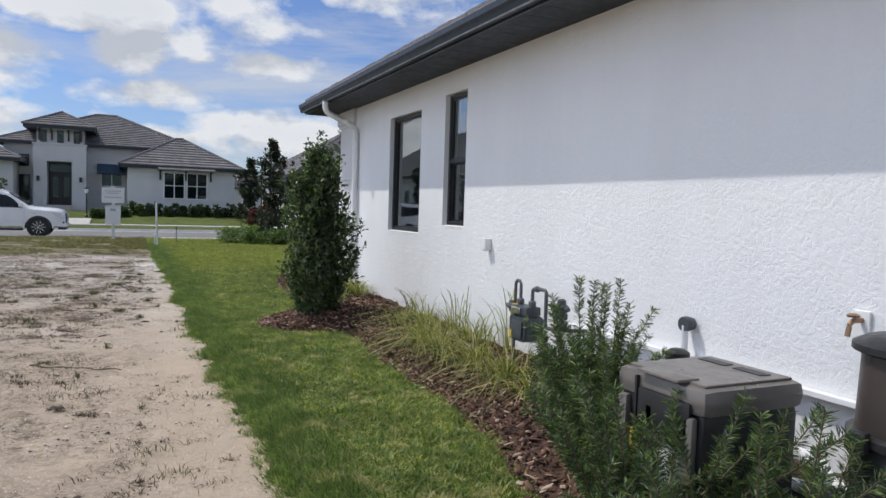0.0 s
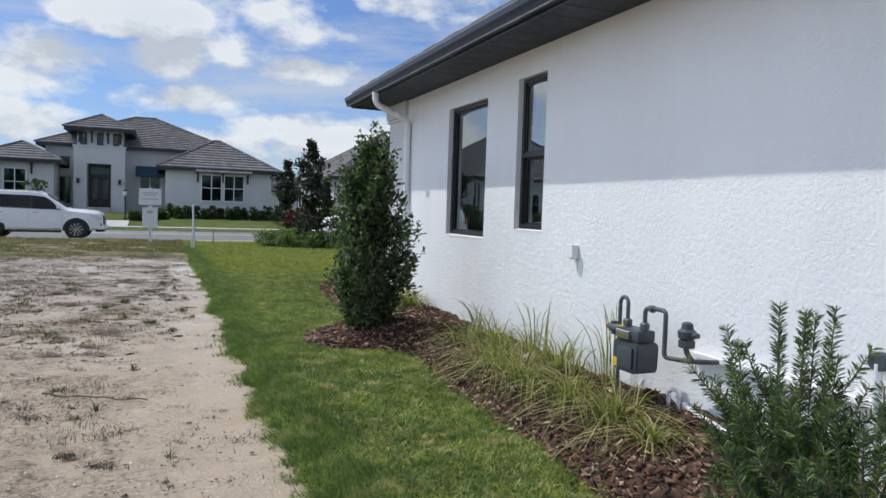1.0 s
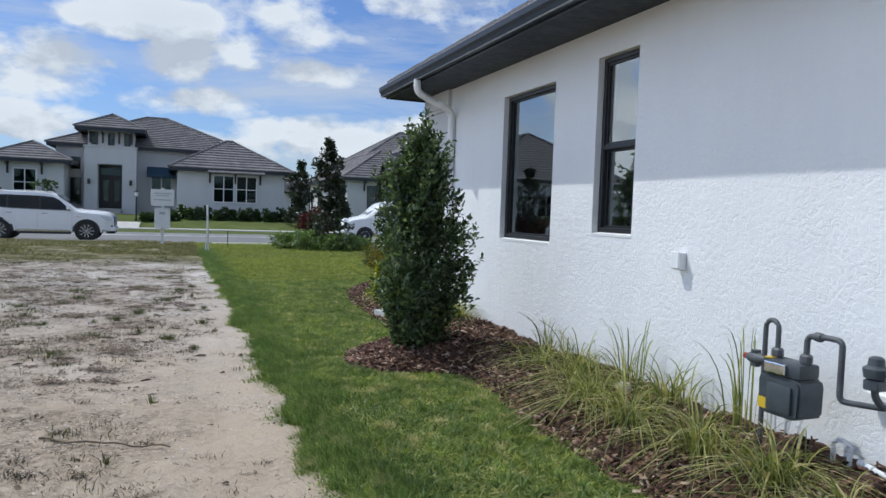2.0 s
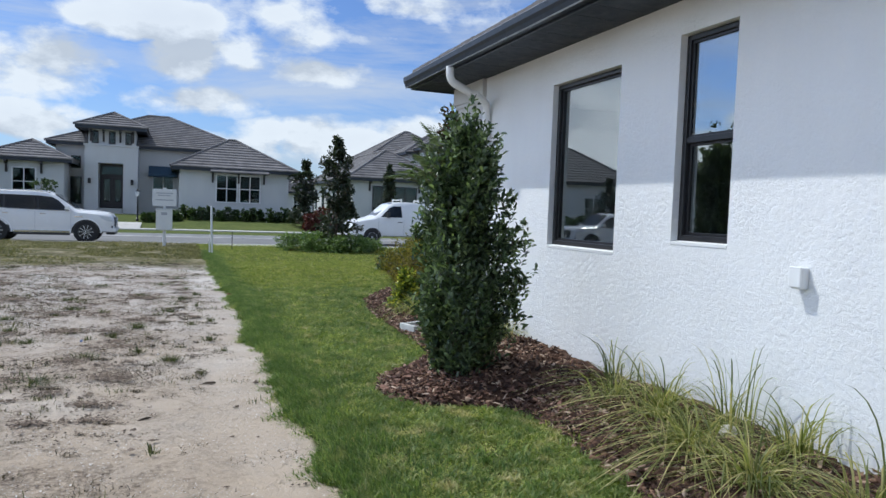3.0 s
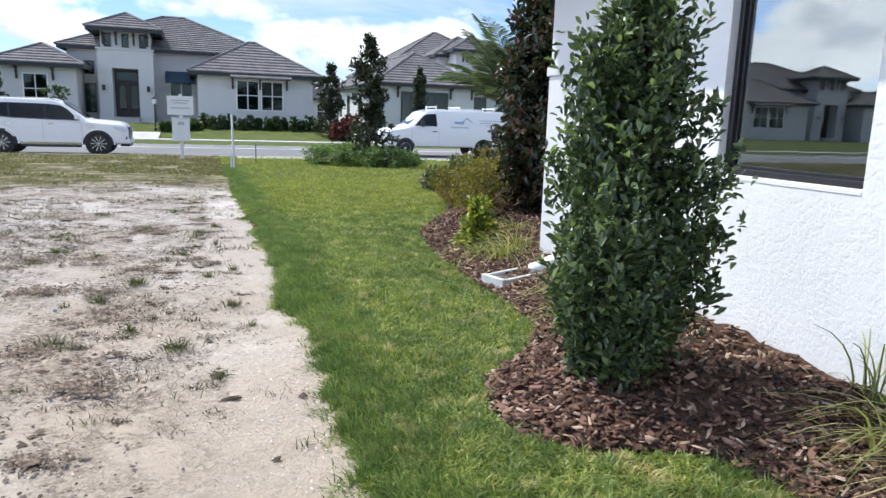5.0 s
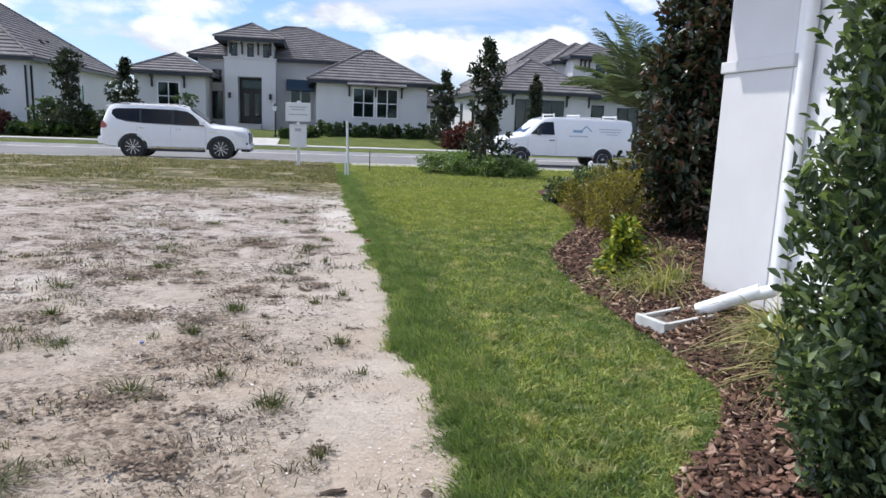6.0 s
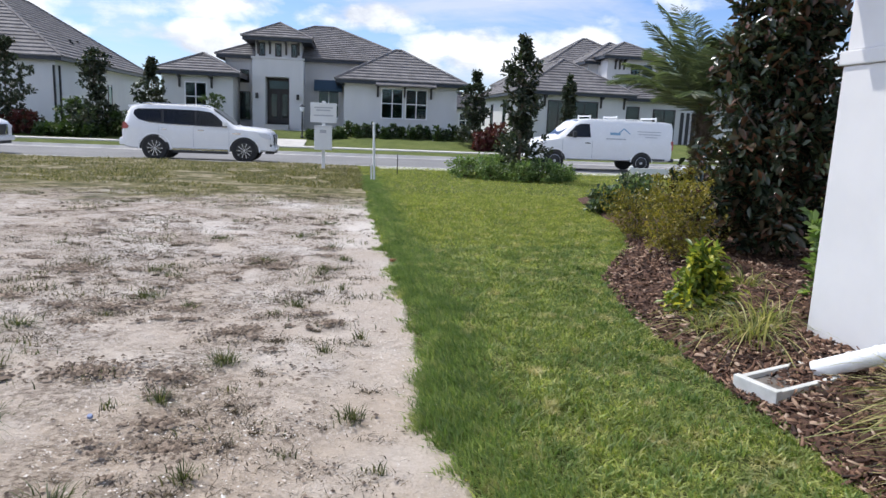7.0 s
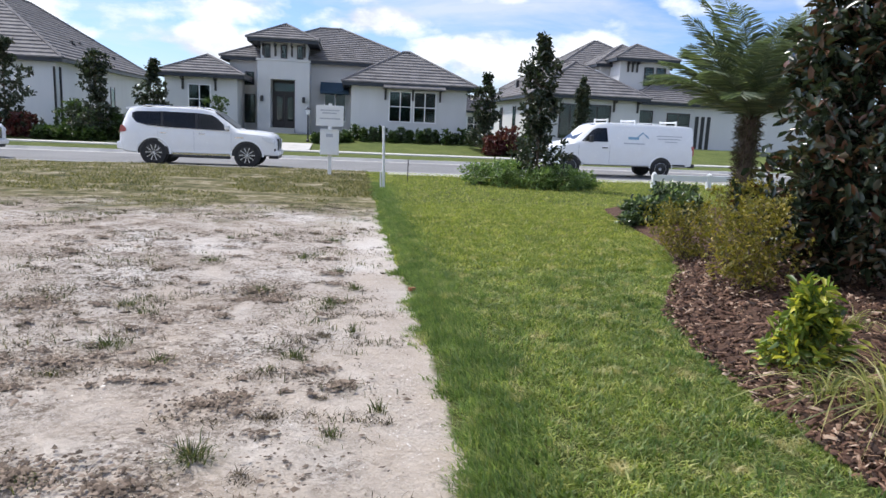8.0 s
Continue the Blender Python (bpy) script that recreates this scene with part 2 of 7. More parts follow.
def ground_material():
    """Sand lot, rough verge and lawn soil in one sheet, with ragged edges between them."""
    a = Mat("ground_soil", (0.4, 0.33, 0.25), 0.95, 0, 0.15)
    x, y = a.axis(0), a.axis(1)
    wob = a.noise(2.2, 5, 0.6)
    fine = a.noise(60, 5, 0.65)
    sand = a.ramp(a.noise(0.8, 6, 0.62), (0.3, (0.46, 0.385, 0.315)), (0.5, (0.56, 0.495, 0.43)), (0.66, (0.72, 0.675, 0.62)))
    sand = a.mix(a.ramp(fine, (0.32, 0.5), (0.6, 0.0)), sand, (0.36, 0.30, 0.24))
    warm = a.ramp(a.math("MULTIPLY", a.math("ADD", y, a.math("MULTIPLY", wob, 5.0)), 0.05), (0.45, 1.0), (0.85, 0.0))
    sand = a.mix(a.math("MULTIPLY", warm, 0.8), sand, (0.58, 0.46, 0.335))
    drift = a.ramp(a.noise(0.7, 4, 0.6), (0.38, 0.2), (0.58, 1.0))
    patch = a.ramp(a.noise(1.9, 5, 0.66, 0.4), (0.44, 0.0), (0.58, 1.0))
    clump = a.ramp(a.noise(6.0, 8, 0.72, 0.4), (0.49, 0.0), (0.55, 1.0))
    crumb = a.ramp(a.noise(26, 7, 0.78), (0.46, 0.0), (0.55, 1.0))
    litter = a.math("ADD", a.math("MULTIPLY", a.math("MULTIPLY", a.math("MULTIPLY", clump, drift), a.math("ADD", 0.25, a.math("MULTIPLY", crumb, 0.75))), 0.9), a.math("MULTIPLY", patch, a.math("MULTIPLY", crumb, 0.7)))
    away = a.ramp(a.math("ADD", a.math("MULTIPLY", x, -0.9), a.math("MULTIPLY", wob, 0.9)), (0.0, 0.16), (0.75, 1.0))
    litter = a.math("MINIMUM", a.math("MULTIPLY", a.math("MULTIPLY", litter, away), a.math("SUBTRACT", 1.0, a.math("MULTIPLY", warm, 0.35))), 0.9)
    sand = a.mix(litter, sand, (0.185, 0.142, 0.105))
    a.bump(litter, 0.5, 0.03)
    shell = a.ramp(a.voronoi(55), (0.14, 1.0), (0.24, 0.0))
    sand = a.mix(a.math("MULTIPLY", shell, a.ramp(a.noise(3.5, 4), (0.45, 0.0), (0.58, 0.75))), sand, (0.70, 0.67, 0.62))
    lawn = a.ramp(a.noise(1.3, 6, 0.65), (0.3, (0.055, 0.070, 0.020)), (0.6, (0.115, 0.13, 0.036)), (0.75, (0.22, 0.19, 0.085)))
    verge = a.ramp(a.noise(1.8, 7, 0.7), (0.36, (0.06, 0.065, 0.025)), (0.5, (0.17, 0.15, 0.07)), (0.64, (0.40, 0.34, 0.24)))
    edge_x = a.math("ADD", x, a.math("MULTIPLY", a.math("SUBTRACT", wob, 0.5), 0.28))
    is_lawn = a.ramp(a.math("SUBTRACT", edge_x, 0.42), (0.49, 0.0), (0.53, 1.0))
    edge_y = a.math("MULTIPLY", a.math("ADD", y, a.math("MULTIPLY", a.noise(0.5, 6, 0.7), 9.0)), 0.02)
    is_verge = a.ramp(edge_y, (0.475, 0.0), (0.515, 1.0))
    left = a.mix(is_verge, sand, verge)
    across = a.ramp(a.math("MULTIPLY", y, 0.01), (0.385, 0.0), (0.39, 1.0))
    yard = a.ramp(a.noise(0.9, 6, 0.65), (0.3, (0.075, 0.10, 0.028)), (0.6, (0.125, 0.15, 0.042)), (0.75, (0.17, 0.17, 0.065)))
    a.color(a.mix(across, a.mix(is_lawn, left, lawn), yard))
    a.bump(a.noise(9, 9, 0.72), 0.9, 0.05)
    a.bump(fine, 0.6, 0.008)
    return a.m


def tile_roof_material():
    a = Mat("flat_concrete_roof_tile", (0.16, 0.155, 0.15), 0.85, 0, 0.3)
    a.color(a.ramp(a.noise(1.4, 6, 0.7), (0.3, (0.125, 0.117, 0.116)), (0.55, (0.195, 0.184, 0.18)), (0.72, (0.27, 0.255, 0.245))))
    a.bump(a.noise(9, 4), 0.4, 0.02)
    return a.m


def asphalt_material():
    a = Mat("asphalt", (0.2, 0.2, 0.2), 0.9, 0, 0.3)
    base = a.ramp(a.noise(0.35, 6, 0.65), (0.3, (0.19, 0.188, 0.185)), (0.7, (0.26, 0.256, 0.25)))
    a.color(a.mix(a.ramp(a.noise(90, 3), (0.4, 0.3), (0.6, 0.0)), base, (0.1, 0.1, 0.1)))
    a.bump(a.noise(120, 3), 0.5, 0.006)
    return a.m


def concrete_material():
    a = Mat("concrete", (0.5, 0.48, 0.45), 0.85, 0, 0.3)
    a.color(a.ramp(a.noise(1.1, 7, 0.7), (0.3, (0.42, 0.405, 0.375)), (0.7, (0.60, 0.58, 0.54))))
    a.bump(a.noise(70, 4), 0.4, 0.004)
    return a.m


def glass_material(name, tint, ior, rough=0.0):
    a = Mat(name, tint, rough, 0, 0.5)
    a.b.inputs["Transmission Weight"].default_value = 1.0
    a.b.inputs["IOR"].default_value = ior
    a.bump(a.noise(1.6, 2), 0.02, 0.02)
    return a.m


M_GROUND = ground_material()
M_STUCCO = stucco("white_stucco", (0.83, 0.83, 0.82), 0.38, 24)
M_STUCCO_FAR = stucco("off_white_stucco_plain", (0.66, 0.655, 0.64), 0.3, 16)
M_TRIM = speckled("white_trim", (0.80, 0.80, 0.79), 0.55, vary=0.03, bump=0.1)
M_COLUMN = speckled("off_white_column_paint", (0.60, 0.595, 0.59), 0.7, vary=0.04, scale=2, bump=0.15)
M_PVC = speckled("white_plastic_pipe", (0.76, 0.77, 0.77), 0.35, vary=0.06, scale=14)
M_SPLASH = speckled("grimy_white_plastic", (0.55, 0.55, 0.52), 0.55, vary=0.15, scale=10, bump=0.1)
M_CHARCOAL = speckled("charcoal_painted_metal", (0.019, 0.026, 0.038), 0.40, vary=0.15, scale=5)
M_SOFFIT = speckled("charcoal_soffit", (0.021, 0.028, 0.040), 0.6, vary=0.1, scale=4)
# pale metal that paints the sky's glint along the gutter's charcoal edges
M_EDGE = speckled("edge_glint_metal", (0.30, 0.31, 0.33), 0.35, 0.6, vary=0.2, scale=12)
M_FRAME = speckled("black_window_frame", (0.018, 0.018, 0.020), 0.35, vary=0.2)
M_GLASS = glass_material("tinted_window_glass", (0.42, 0.52, 0.54), 2.7)
M_GLASS_FAR = glass_material("green_house_glass", (0.22, 0.42, 0.41), 1.5)
M_CAR_GLASS = glass_material("dark_car_glass", (0.08, 0.085, 0.09), 1.45)
M_ROOM = speckled("pale_room_paint", (0.62, 0.61, 0.59), 0.8)
M_ROOF = tile_roof_material()
M_ASPHALT = asphalt_material()
M_CONCRETE = concrete_material()
M_MULCH_BED = Mat("mulch_soil", (0.09, 0.055, 0.04), 0.95, 0, 0.2)
M_MULCH_BED.color(M_MULCH_BED.ramp(M_MULCH_BED.noise(22, 6, 0.7), (0.3, (0.035, 0.022, 0.016)), (0.55, (0.10, 0.058, 0.040)), (0.75, (0.20, 0.125, 0.09))))
M_MULCH_BED.bump(M_MULCH_BED.noise(30, 6), 1.0, 0.03)
M_MULCH_BED = M_MULCH_BED.m
M_CHIP = Mat("bark_chip", (0.15, 0.085, 0.06), 0.85, 0, 0.3)
M_CHIP.color(M_CHIP.ramp(M_CHIP.island(), (0.0, (0.026, 0.016, 0.012)), (0.35, (0.068, 0.035, 0.024)), (0.68, (0.145, 0.078, 0.050)), (0.86, (0.25, 0.153, 0.100)), (1.0, (0.45, 0.34, 0.255))))
M_CHIP.bump(M_CHIP.noise(90, 3, 0.6, 0, M_CHIP.scaled((1, 0.2, 1))), 0.5, 0.003)
M_CHIP = M_CHIP.m
M_CHIP_PIECE = Mat("bark_chip_piece", (0.15, 0.085, 0.06), 0.85, 0, 0.3)
M_CHIP_PIECE.color(M_CHIP_PIECE.ramp(M_CHIP_PIECE.random(), (0.0, (0.06, 0.033, 0.024)), (0.4, (0.13, 0.066, 0.046)), (0.75, (0.23, 0.125, 0.088)), (1.0, (0.36, 0.25, 0.19))))
M_CHIP_PIECE.bump(M_CHIP_PIECE.noise(90, 3), 0.5, 0.003)
M_CHIP_PIECE = M_CHIP_PIECE.m
M_GRASS = lawn("lawn_blade", (0.095, 0.15, 0.032), (0.33, 0.40, 0.088), (0.56, 0.56, 0.18), (0.62, 0.52, 0.28))
M_GRASS_FAR = lawn("front_lawn_blade", (0.15, 0.20, 0.04), (0.40, 0.44, 0.09), (0.55, 0.52, 0.15), (0.58, 0.48, 0.24))
M_GRASS_DARK = lawn("long_lawn_blade", (0.085, 0.145, 0.042), (0.23, 0.325, 0.10), (0.36, 0.42, 0.15), (0.46, 0.43, 0.22))
M_GRASS_DRY = lawn("dry_verge_blade", (0.065, 0.075, 0.026), (0.18, 0.175, 0.062), (0.34, 0.285, 0.13), (0.46, 0.38, 0.23))
M_WEED = foliage("weed_leaf", (0.038, 0.052, 0.018), (0.10, 0.112, 0.042), (0.24, 0.19, 0.11), 0.6, 0.3)
M_LITTER = foliage("dead_stalk", (0.045, 0.036, 0.026), (0.12, 0.092, 0.062), (0.26, 0.20, 0.13), 0.8, 0.15)
M_ORN = foliage("ornamental_grass_blade", (0.085, 0.11, 0.034), (0.31, 0.31, 0.10), (0.56, 0.46, 0.25), 0.5, 0.35)
M_LEAF_SHRUB = foliage("glossy_shrub_leaf", (0.025, 0.042, 0.022), (0.095, 0.135, 0.066), (0.25, 0.31, 0.15), 0.30, 0.3)
M_LEAF_NEEDLE = foliage("podocarpus_needle", (0.030, 0.055, 0.028), (0.10, 0.145, 0.062), (0.26, 0.33, 0.12), 0.45, 0.35)
M_LEAF_MAG = foliage("magnolia_leaf", (0.018, 0.030, 0.018), (0.050, 0.066, 0.036), (0.12, 0.055, 0.036), 0.25, 0.12, 0.42)
M_LEAF_YARD = foliage("dark_evergreen_leaf", (0.018, 0.030, 0.018), (0.050, 0.068, 0.036), (0.09, 0.075, 0.05), 0.3, 0.15)
M_LEAF_FRESH = foliage("fresh_shrub_leaf", (0.06, 0.11, 0.03), (0.19, 0.27, 0.09), (0.32, 0.38, 0.15), 0.4, 0.3)
M_LEAF_GOLD = foliage("golden_shrub_leaf", (0.075, 0.075, 0.016), (0.24, 0.20, 0.034), (0.36, 0.26, 0.045), 0.5, 0.35)
M_LEAF_LIME = foliage("variegated_leaf", (0.06, 0.10, 0.02), (0.19, 0.25, 0.045), (0.62, 0.54, 0.07), 0.4, 0.3, 0.42)
M_LEAF_GREEN = foliage("hedge_leaf", (0.022, 0.045, 0.012), (0.062, 0.105, 0.026), (0.12, 0.16, 0.05), 0.4, 0.25)
M_LEAF_RED = foliage("red_shrub_leaf", (0.05, 0.012, 0.014), (0.13, 0.028, 0.03), (0.10, 0.06, 0.03), 0.4, 0.25)
M_LEAF_PALM = foliage("palm_leaflet", (0.075, 0.10, 0.068), (0.18, 0.215, 0.145), (0.30, 0.31, 0.20), 0.4, 0.3)
M_FIBRE = foliage("dry_palm_fibre", (0.045, 0.032, 0.022), (0.13, 0.095, 0.062), (0.10, 0.12, 0.06), 0.8, 0.15)
M_BARK = speckled("bark", (0.13, 0.095, 0.07), 0.95, vary=0.35, scale=22, bump=0.8)
M_METER = speckled("grey_meter_paint", (0.055, 0.066, 0.074), 0.45, vary=0.15, scale=12, bump=0.1)
M_PIPE_GREY = speckled("grey_gas_pipe", (0.085, 0.09, 0.095), 0.5, vary=0.25, scale=20, bump=0.15)
M_YELLOW = speckled("yellow_tag", (0.62, 0.42, 0.03), 0.5, vary=0.08)
M_RED = speckled("red_cap", (0.42, 0.06, 0.03), 0.5, vary=0.1)
M_BRASS = speckled("brass", (0.30, 0.19, 0.11), 0.5, 0.6, vary=0.15)
M_BLACK = speckled("black_plastic", (0.022, 0.022, 0.023), 0.45, vary=0.25, scale=8, bump=0.15)
M_GREY_LID = speckled("dusty_taupe_plastic", (0.155, 0.14, 0.125), 0.34, vary=0.2, scale=5, bump=0.2)
M_BROWN_TANK = speckled("brown_plastic_tank", (0.052, 0.041, 0.034), 0.42, vary=0.2, scale=4)
M_CARWHITE = speckled("white_car_paint", (0.80, 0.80, 0.79), 0.22, vary=0.02, scale=3)
M_TYRE = speckled("tyre_rubber", (0.022, 0.022, 0.022), 0.85, vary=0.2, bump=0.2)
M_RIM = speckled("machined_alloy", (0.55, 0.55, 0.56), 0.28, 0.9, vary=0.08)
M_CHROME = speckled("chrome", (0.75, 0.75, 0.76), 0.12, 1.0, vary=0.03)
M_LAMP = speckled("lamp_lens", (0.62, 0.64, 0.66), 0.12, vary=0.05)
M_REDLAMP = speckled("red_lamp_lens", (0.38, 0.10, 0.09), 0.2, vary=0.1)
M_NAVY = speckled("navy_awning", (0.035, 0.075, 0.12), 0.7, vary=0.15)
M_DOORWOOD = speckled("dark_bronze_door", (0.030, 0.026, 0.024), 0.4, vary=0.2)
M_SIGN = speckled("white_sign_board", (0.74, 0.74, 0.72), 0.5, vary=0.04, scale=3)
M_BAR_GREY = speckled("grey_print", (0.42, 0.43, 0.45), 0.6, vary=0.05)
M_BAR_BLUE = speckled("blue_print", (0.22, 0.38, 0.50), 0.5, vary=0.05)
M_STONE = Mat("pebble", (0.5, 0.45, 0.38), 0.85)
M_STONE.color(M_STONE.ramp(M_STONE.island(), (0.0, (0.30, 0.25, 0.20)), (0.4, (0.58, 0.52, 0.45)), (1.0, (0.80, 0.77, 0.72))))
M_STONE = M_STONE.m
M_CRUMB = Mat("dark_crumb", (0.1, 0.08, 0.06), 0.95)
M_CRUMB.color(M_CRUMB.ramp(M_CRUMB.island(), (0.0, (0.06, 0.043, 0.031)), (0.7, (0.175, 0.13, 0.095)), (1.0, (0.32, 0.25, 0.19))))
M_CRUMB = M_CRUMB.m
M_RUST = speckled("rust_brown_clod", (0.26, 0.10, 0.05), 0.9, vary=0.25)
M_BLUE = speckled("faded_blue_plastic", (0.18, 0.24, 0.42), 0.6, vary=0.2)

# ---- mesh helpers ----


def bm_box(bm, x0, x1, y0, y1, z0, z1, bevel=0.0):
    ret = bmesh.ops.create_cube(bm, size=1)
    vs = ret["verts"]
    for v in vs:
        v.co = Vector((x0 if v.co.x < 0 else x1, y0 if v.co.y < 0 else y1, z0 if v.co.z < 0 else z1))
    if bevel:
        es = list({e for v in vs for e in v.link_edges})
        bmesh.ops.bevel(bm, geom=es, offset=bevel, segments=2, profile=0.6, affect="EDGES")
    return bm


def box(x0, x1, y0, y1, z0, z1, bevel=0.0):
    return bm_box(bmesh.new(), x0, x1, y0, y1, z0, z1, bevel)


def ring(c, u, v, r, n):
    return [c + u * (math.cos(2 * math.pi * i / n) * r) + v * (math.sin(2 * math.pi * i / n) * r) for i in range(n)]


def bm_tube(bm, pts, r, n=10, r_end=None):
    """A round pipe along points, with closed ends."""
    pts = [Vector(p) for p in pts]
    rows = []
    for i, p in enumerate(pts):
        d = (pts[min(i + 1, len(pts) - 1)] - pts[max(i - 1, 0)]).normalized()
        u = d.cross(Vector((0.13, 0.21, 0.97)) if abs(d.z) < 0.9 else Vector((1, 0.1, 0))).normalized()
        v = d.cross(u)
        rr = r if r_end is None else r + (r_end - r) * i / (len(pts) - 1)
        rows.append([bm.verts.new(q) for q in ring(p, u, v, rr, n)])
    for a, b in zip(rows, rows[1:]):
        for i in range(n):
            bm.faces.new((a[i], a[(i + 1) % n], b[(i + 1) % n], b[i]))
    bm.faces.new(rows[0][::-1])
    bm.faces.new(rows[-1])
    return bm


def tube(pts, r, n=10, r_end=None):
    return bm_tube(bmesh.new(), pts, r, n, r_end)


def bend(a, corner, b, r=0.05, n=5):
    """Points of a pipe that turns at a corner with radius r."""
    a, c, b = Vector(a), Vector(corner), Vector(b)
    p, q = c + (a - c).normalized() * r, c + (b - c).normalized() * r
    return [a] + [(p * (1 - s) + c * s) * (1 - s) + (c * (1 - s) + q * s) * s for s in (i / n for i in range(n + 1))] + [b]


def bm_lathe(bm, profile, centre, axis="z", n=24):
    """Turns (radius, height) pairs about an axis through centre."""
    c = Vector(centre)
    ax = {"x": Vector((1, 0, 0)), "y": Vector((0, 1, 0)), "z": Vector((0, 0, 1))}[axis]
    u = Vector((0, 0, 1)) if axis != "z" else Vector((1, 0, 0))
    v = ax.cross(u)
    rows = [[bm.verts.new(q) for q in ring(c + ax * h, u, v, max(r, 1e-4), n)] for r, h in profile]
    for a, b in zip(rows, rows[1:]):
        for i in range(n):
            bm.faces.new((a[i], a[(i + 1) % n], b[(i + 1) % n], b[i]))
    bm.faces.new(rows[0][::-1])
    bm.faces.new(rows[-1])
    return bm


def lathe(profile, centre, axis="z", n=24):
    return bm_lathe(bmesh.new(), profile, centre, axis, n)


def bm_prism(bm, outline, axis, a0, a1):
    """A flat outline pushed along an axis."""
    def at(p, a):
        return {"x": (a, p[0], p[1]), "y": (p[0], a, p[1]), "z": (p[0], p[1], a)}[axis]
    lo = [bm.verts.new(at(p, a0)) for p in outline]
    hi = [bm.verts.new(at(p, a1)) for p in outline]
    n = len(outline)
    for i in range(n):
        bm.faces.new((lo[i], lo[(i + 1) % n], hi[(i + 1) % n], hi[i]))
    bm.faces.new(lo[::-1])
    bm.faces.new(hi)
    return bm


def prism(outline, axis, a0, a1):
    return bm_prism(bmesh.new(), outline, axis, a0, a1)


def to_mesh(name, bm, material, smooth=False):
    bmesh.ops.recalc_face_normals(bm, faces=bm.faces)
    me = bpy.data.meshes.new(name)
    bm.to_mesh(me)
    bm.free()
    me.materials.append(material)
    if smooth:
        me.polygons.foreach_set("use_smooth", [True] * len(me.polygons))
        me.set_sharp_from_angle(angle=radians(38))
    return me


def thing(name, label, category, group="", kind="", at=None):
    """An Empty at a thing's base, under which its parts hang."""
    ob = new(name)
    ob.empty_display_size = 0.1
    if at is not None:
        ob.matrix_basis = at
    return tagged(ob, label, category, group, kind)


def part(name, bm, material, parent, label="", smooth=False):
    ob = new(name, to_mesh(name, bm, material, smooth))
    ob.parent = parent
    return tagged(ob, label)


def solid(name, bm, material, label, category, group="", kind="", smooth=False):
    """A thing that is one mesh."""
    return tagged(new(name, to_mesh(name, bm, material, smooth)), label, category, group, kind)


def fast_mesh(name, verts, faces, material):
    """A mesh from arrays; faces is an (n, 3) or (n, 4) array."""
    me = bpy.data.meshes.new(name)
    verts, faces = np.asarray(verts, dtype=np.float32), np.asarray(faces, dtype=np.int32)
    k = faces.shape[1]
    me.vertices.add(len(verts))
    me.vertices.foreach_set("co", verts.ravel())
    me.loops.add(faces.size)
    me.loops.foreach_set("vertex_index", faces.ravel())
    me.polygons.add(len(faces))
    me.polygons.foreach_set("loop_start", np.arange(0, faces.size, k, dtype=np.int32))
    me.update(calc_edges=True)
    me.materials.append(material)
    return me


RNG = np.random.default_rng(7)


def unit(v):
    return v / np.maximum(np.linalg.norm(v, axis=-1, keepdims=True), 1e-9)


def leaf_mesh(name, base, way, length, width, material, fold=0.35):
    """Folded blunt leaves of two faces each, growing from base along way."""
    n = len(base)
    way = unit(way)
    side = unit(np.cross(way, unit(RNG.normal(size=(n, 3)) * 0.6 + (0, 0, 1))))
    up = np.cross(side, way)
    length, width = np.broadcast_to(length, n)[:, None], np.broadcast_to(width, n)[:, None]
    rim = []
    for s, w, sign in ((0.30, 0.36, 1), (0.68, 0.50, 1), (0.68, 0.50, -1), (0.30, 0.36, -1)):
        rim.append(base + way * length * s + side * width * w * sign + up * width * fold * 2 * w - up * length * 0.10 * s * s)
    tip = base + way * length - up * length * 0.12
    verts = np.stack([base, rim[0], rim[1], tip, rim[2], rim[3]], 1).reshape(-1, 3)
    i = np.arange(n)[:, None] * 6
    faces = np.concatenate([i + [[0, 3, 2, 1]], i + [[0, 5, 4, 3]]], 1).reshape(-1, 4)
    return fast_mesh(name, verts, faces, material)


def blade_mesh(name, base, height, width, lean, material, joints=2):
    """Grass blades: tapered strips that bow over by lean (a vector, metres at the tip)."""
    n = len(base)
    height, width = np.broadcast_to(height, n)[:, None], np.broadcast_to(width, n)[:, None]
    turn = RNG.uniform(0, 2 * np.pi, n)
    side = np.stack([np.cos(turn), np.sin(turn), np.zeros(n)], 1)
    rows = []
    for k in range(joints + 1):
        s = k / joints
        c = base + lean * s ** 2 + np.array([0, 0, 1.0]) * height * (s - 0.25 * s ** 3)
        if k < joints:
            w = width * (1 - 0.55 * s) * 0.5
            rows += [c - side * w, c + side * w]
        else:
            rows.append(c)
    m = len(rows)
    verts = np.stack(rows, 1).reshape(-1, 3)
    i = np.arange(n)[:, None] * m
    tri = []
    for k in range(joints - 1):
        a = 2 * k
        tri += [[a, a + 1, a + 3], [a, a + 3, a + 2]]
    tri.append([m - 3, m - 2, m - 1])
    faces = np.concatenate([i + [t] for t in tri], 1).reshape(-1, 3)
    return fast_mesh(name, verts, faces, material)

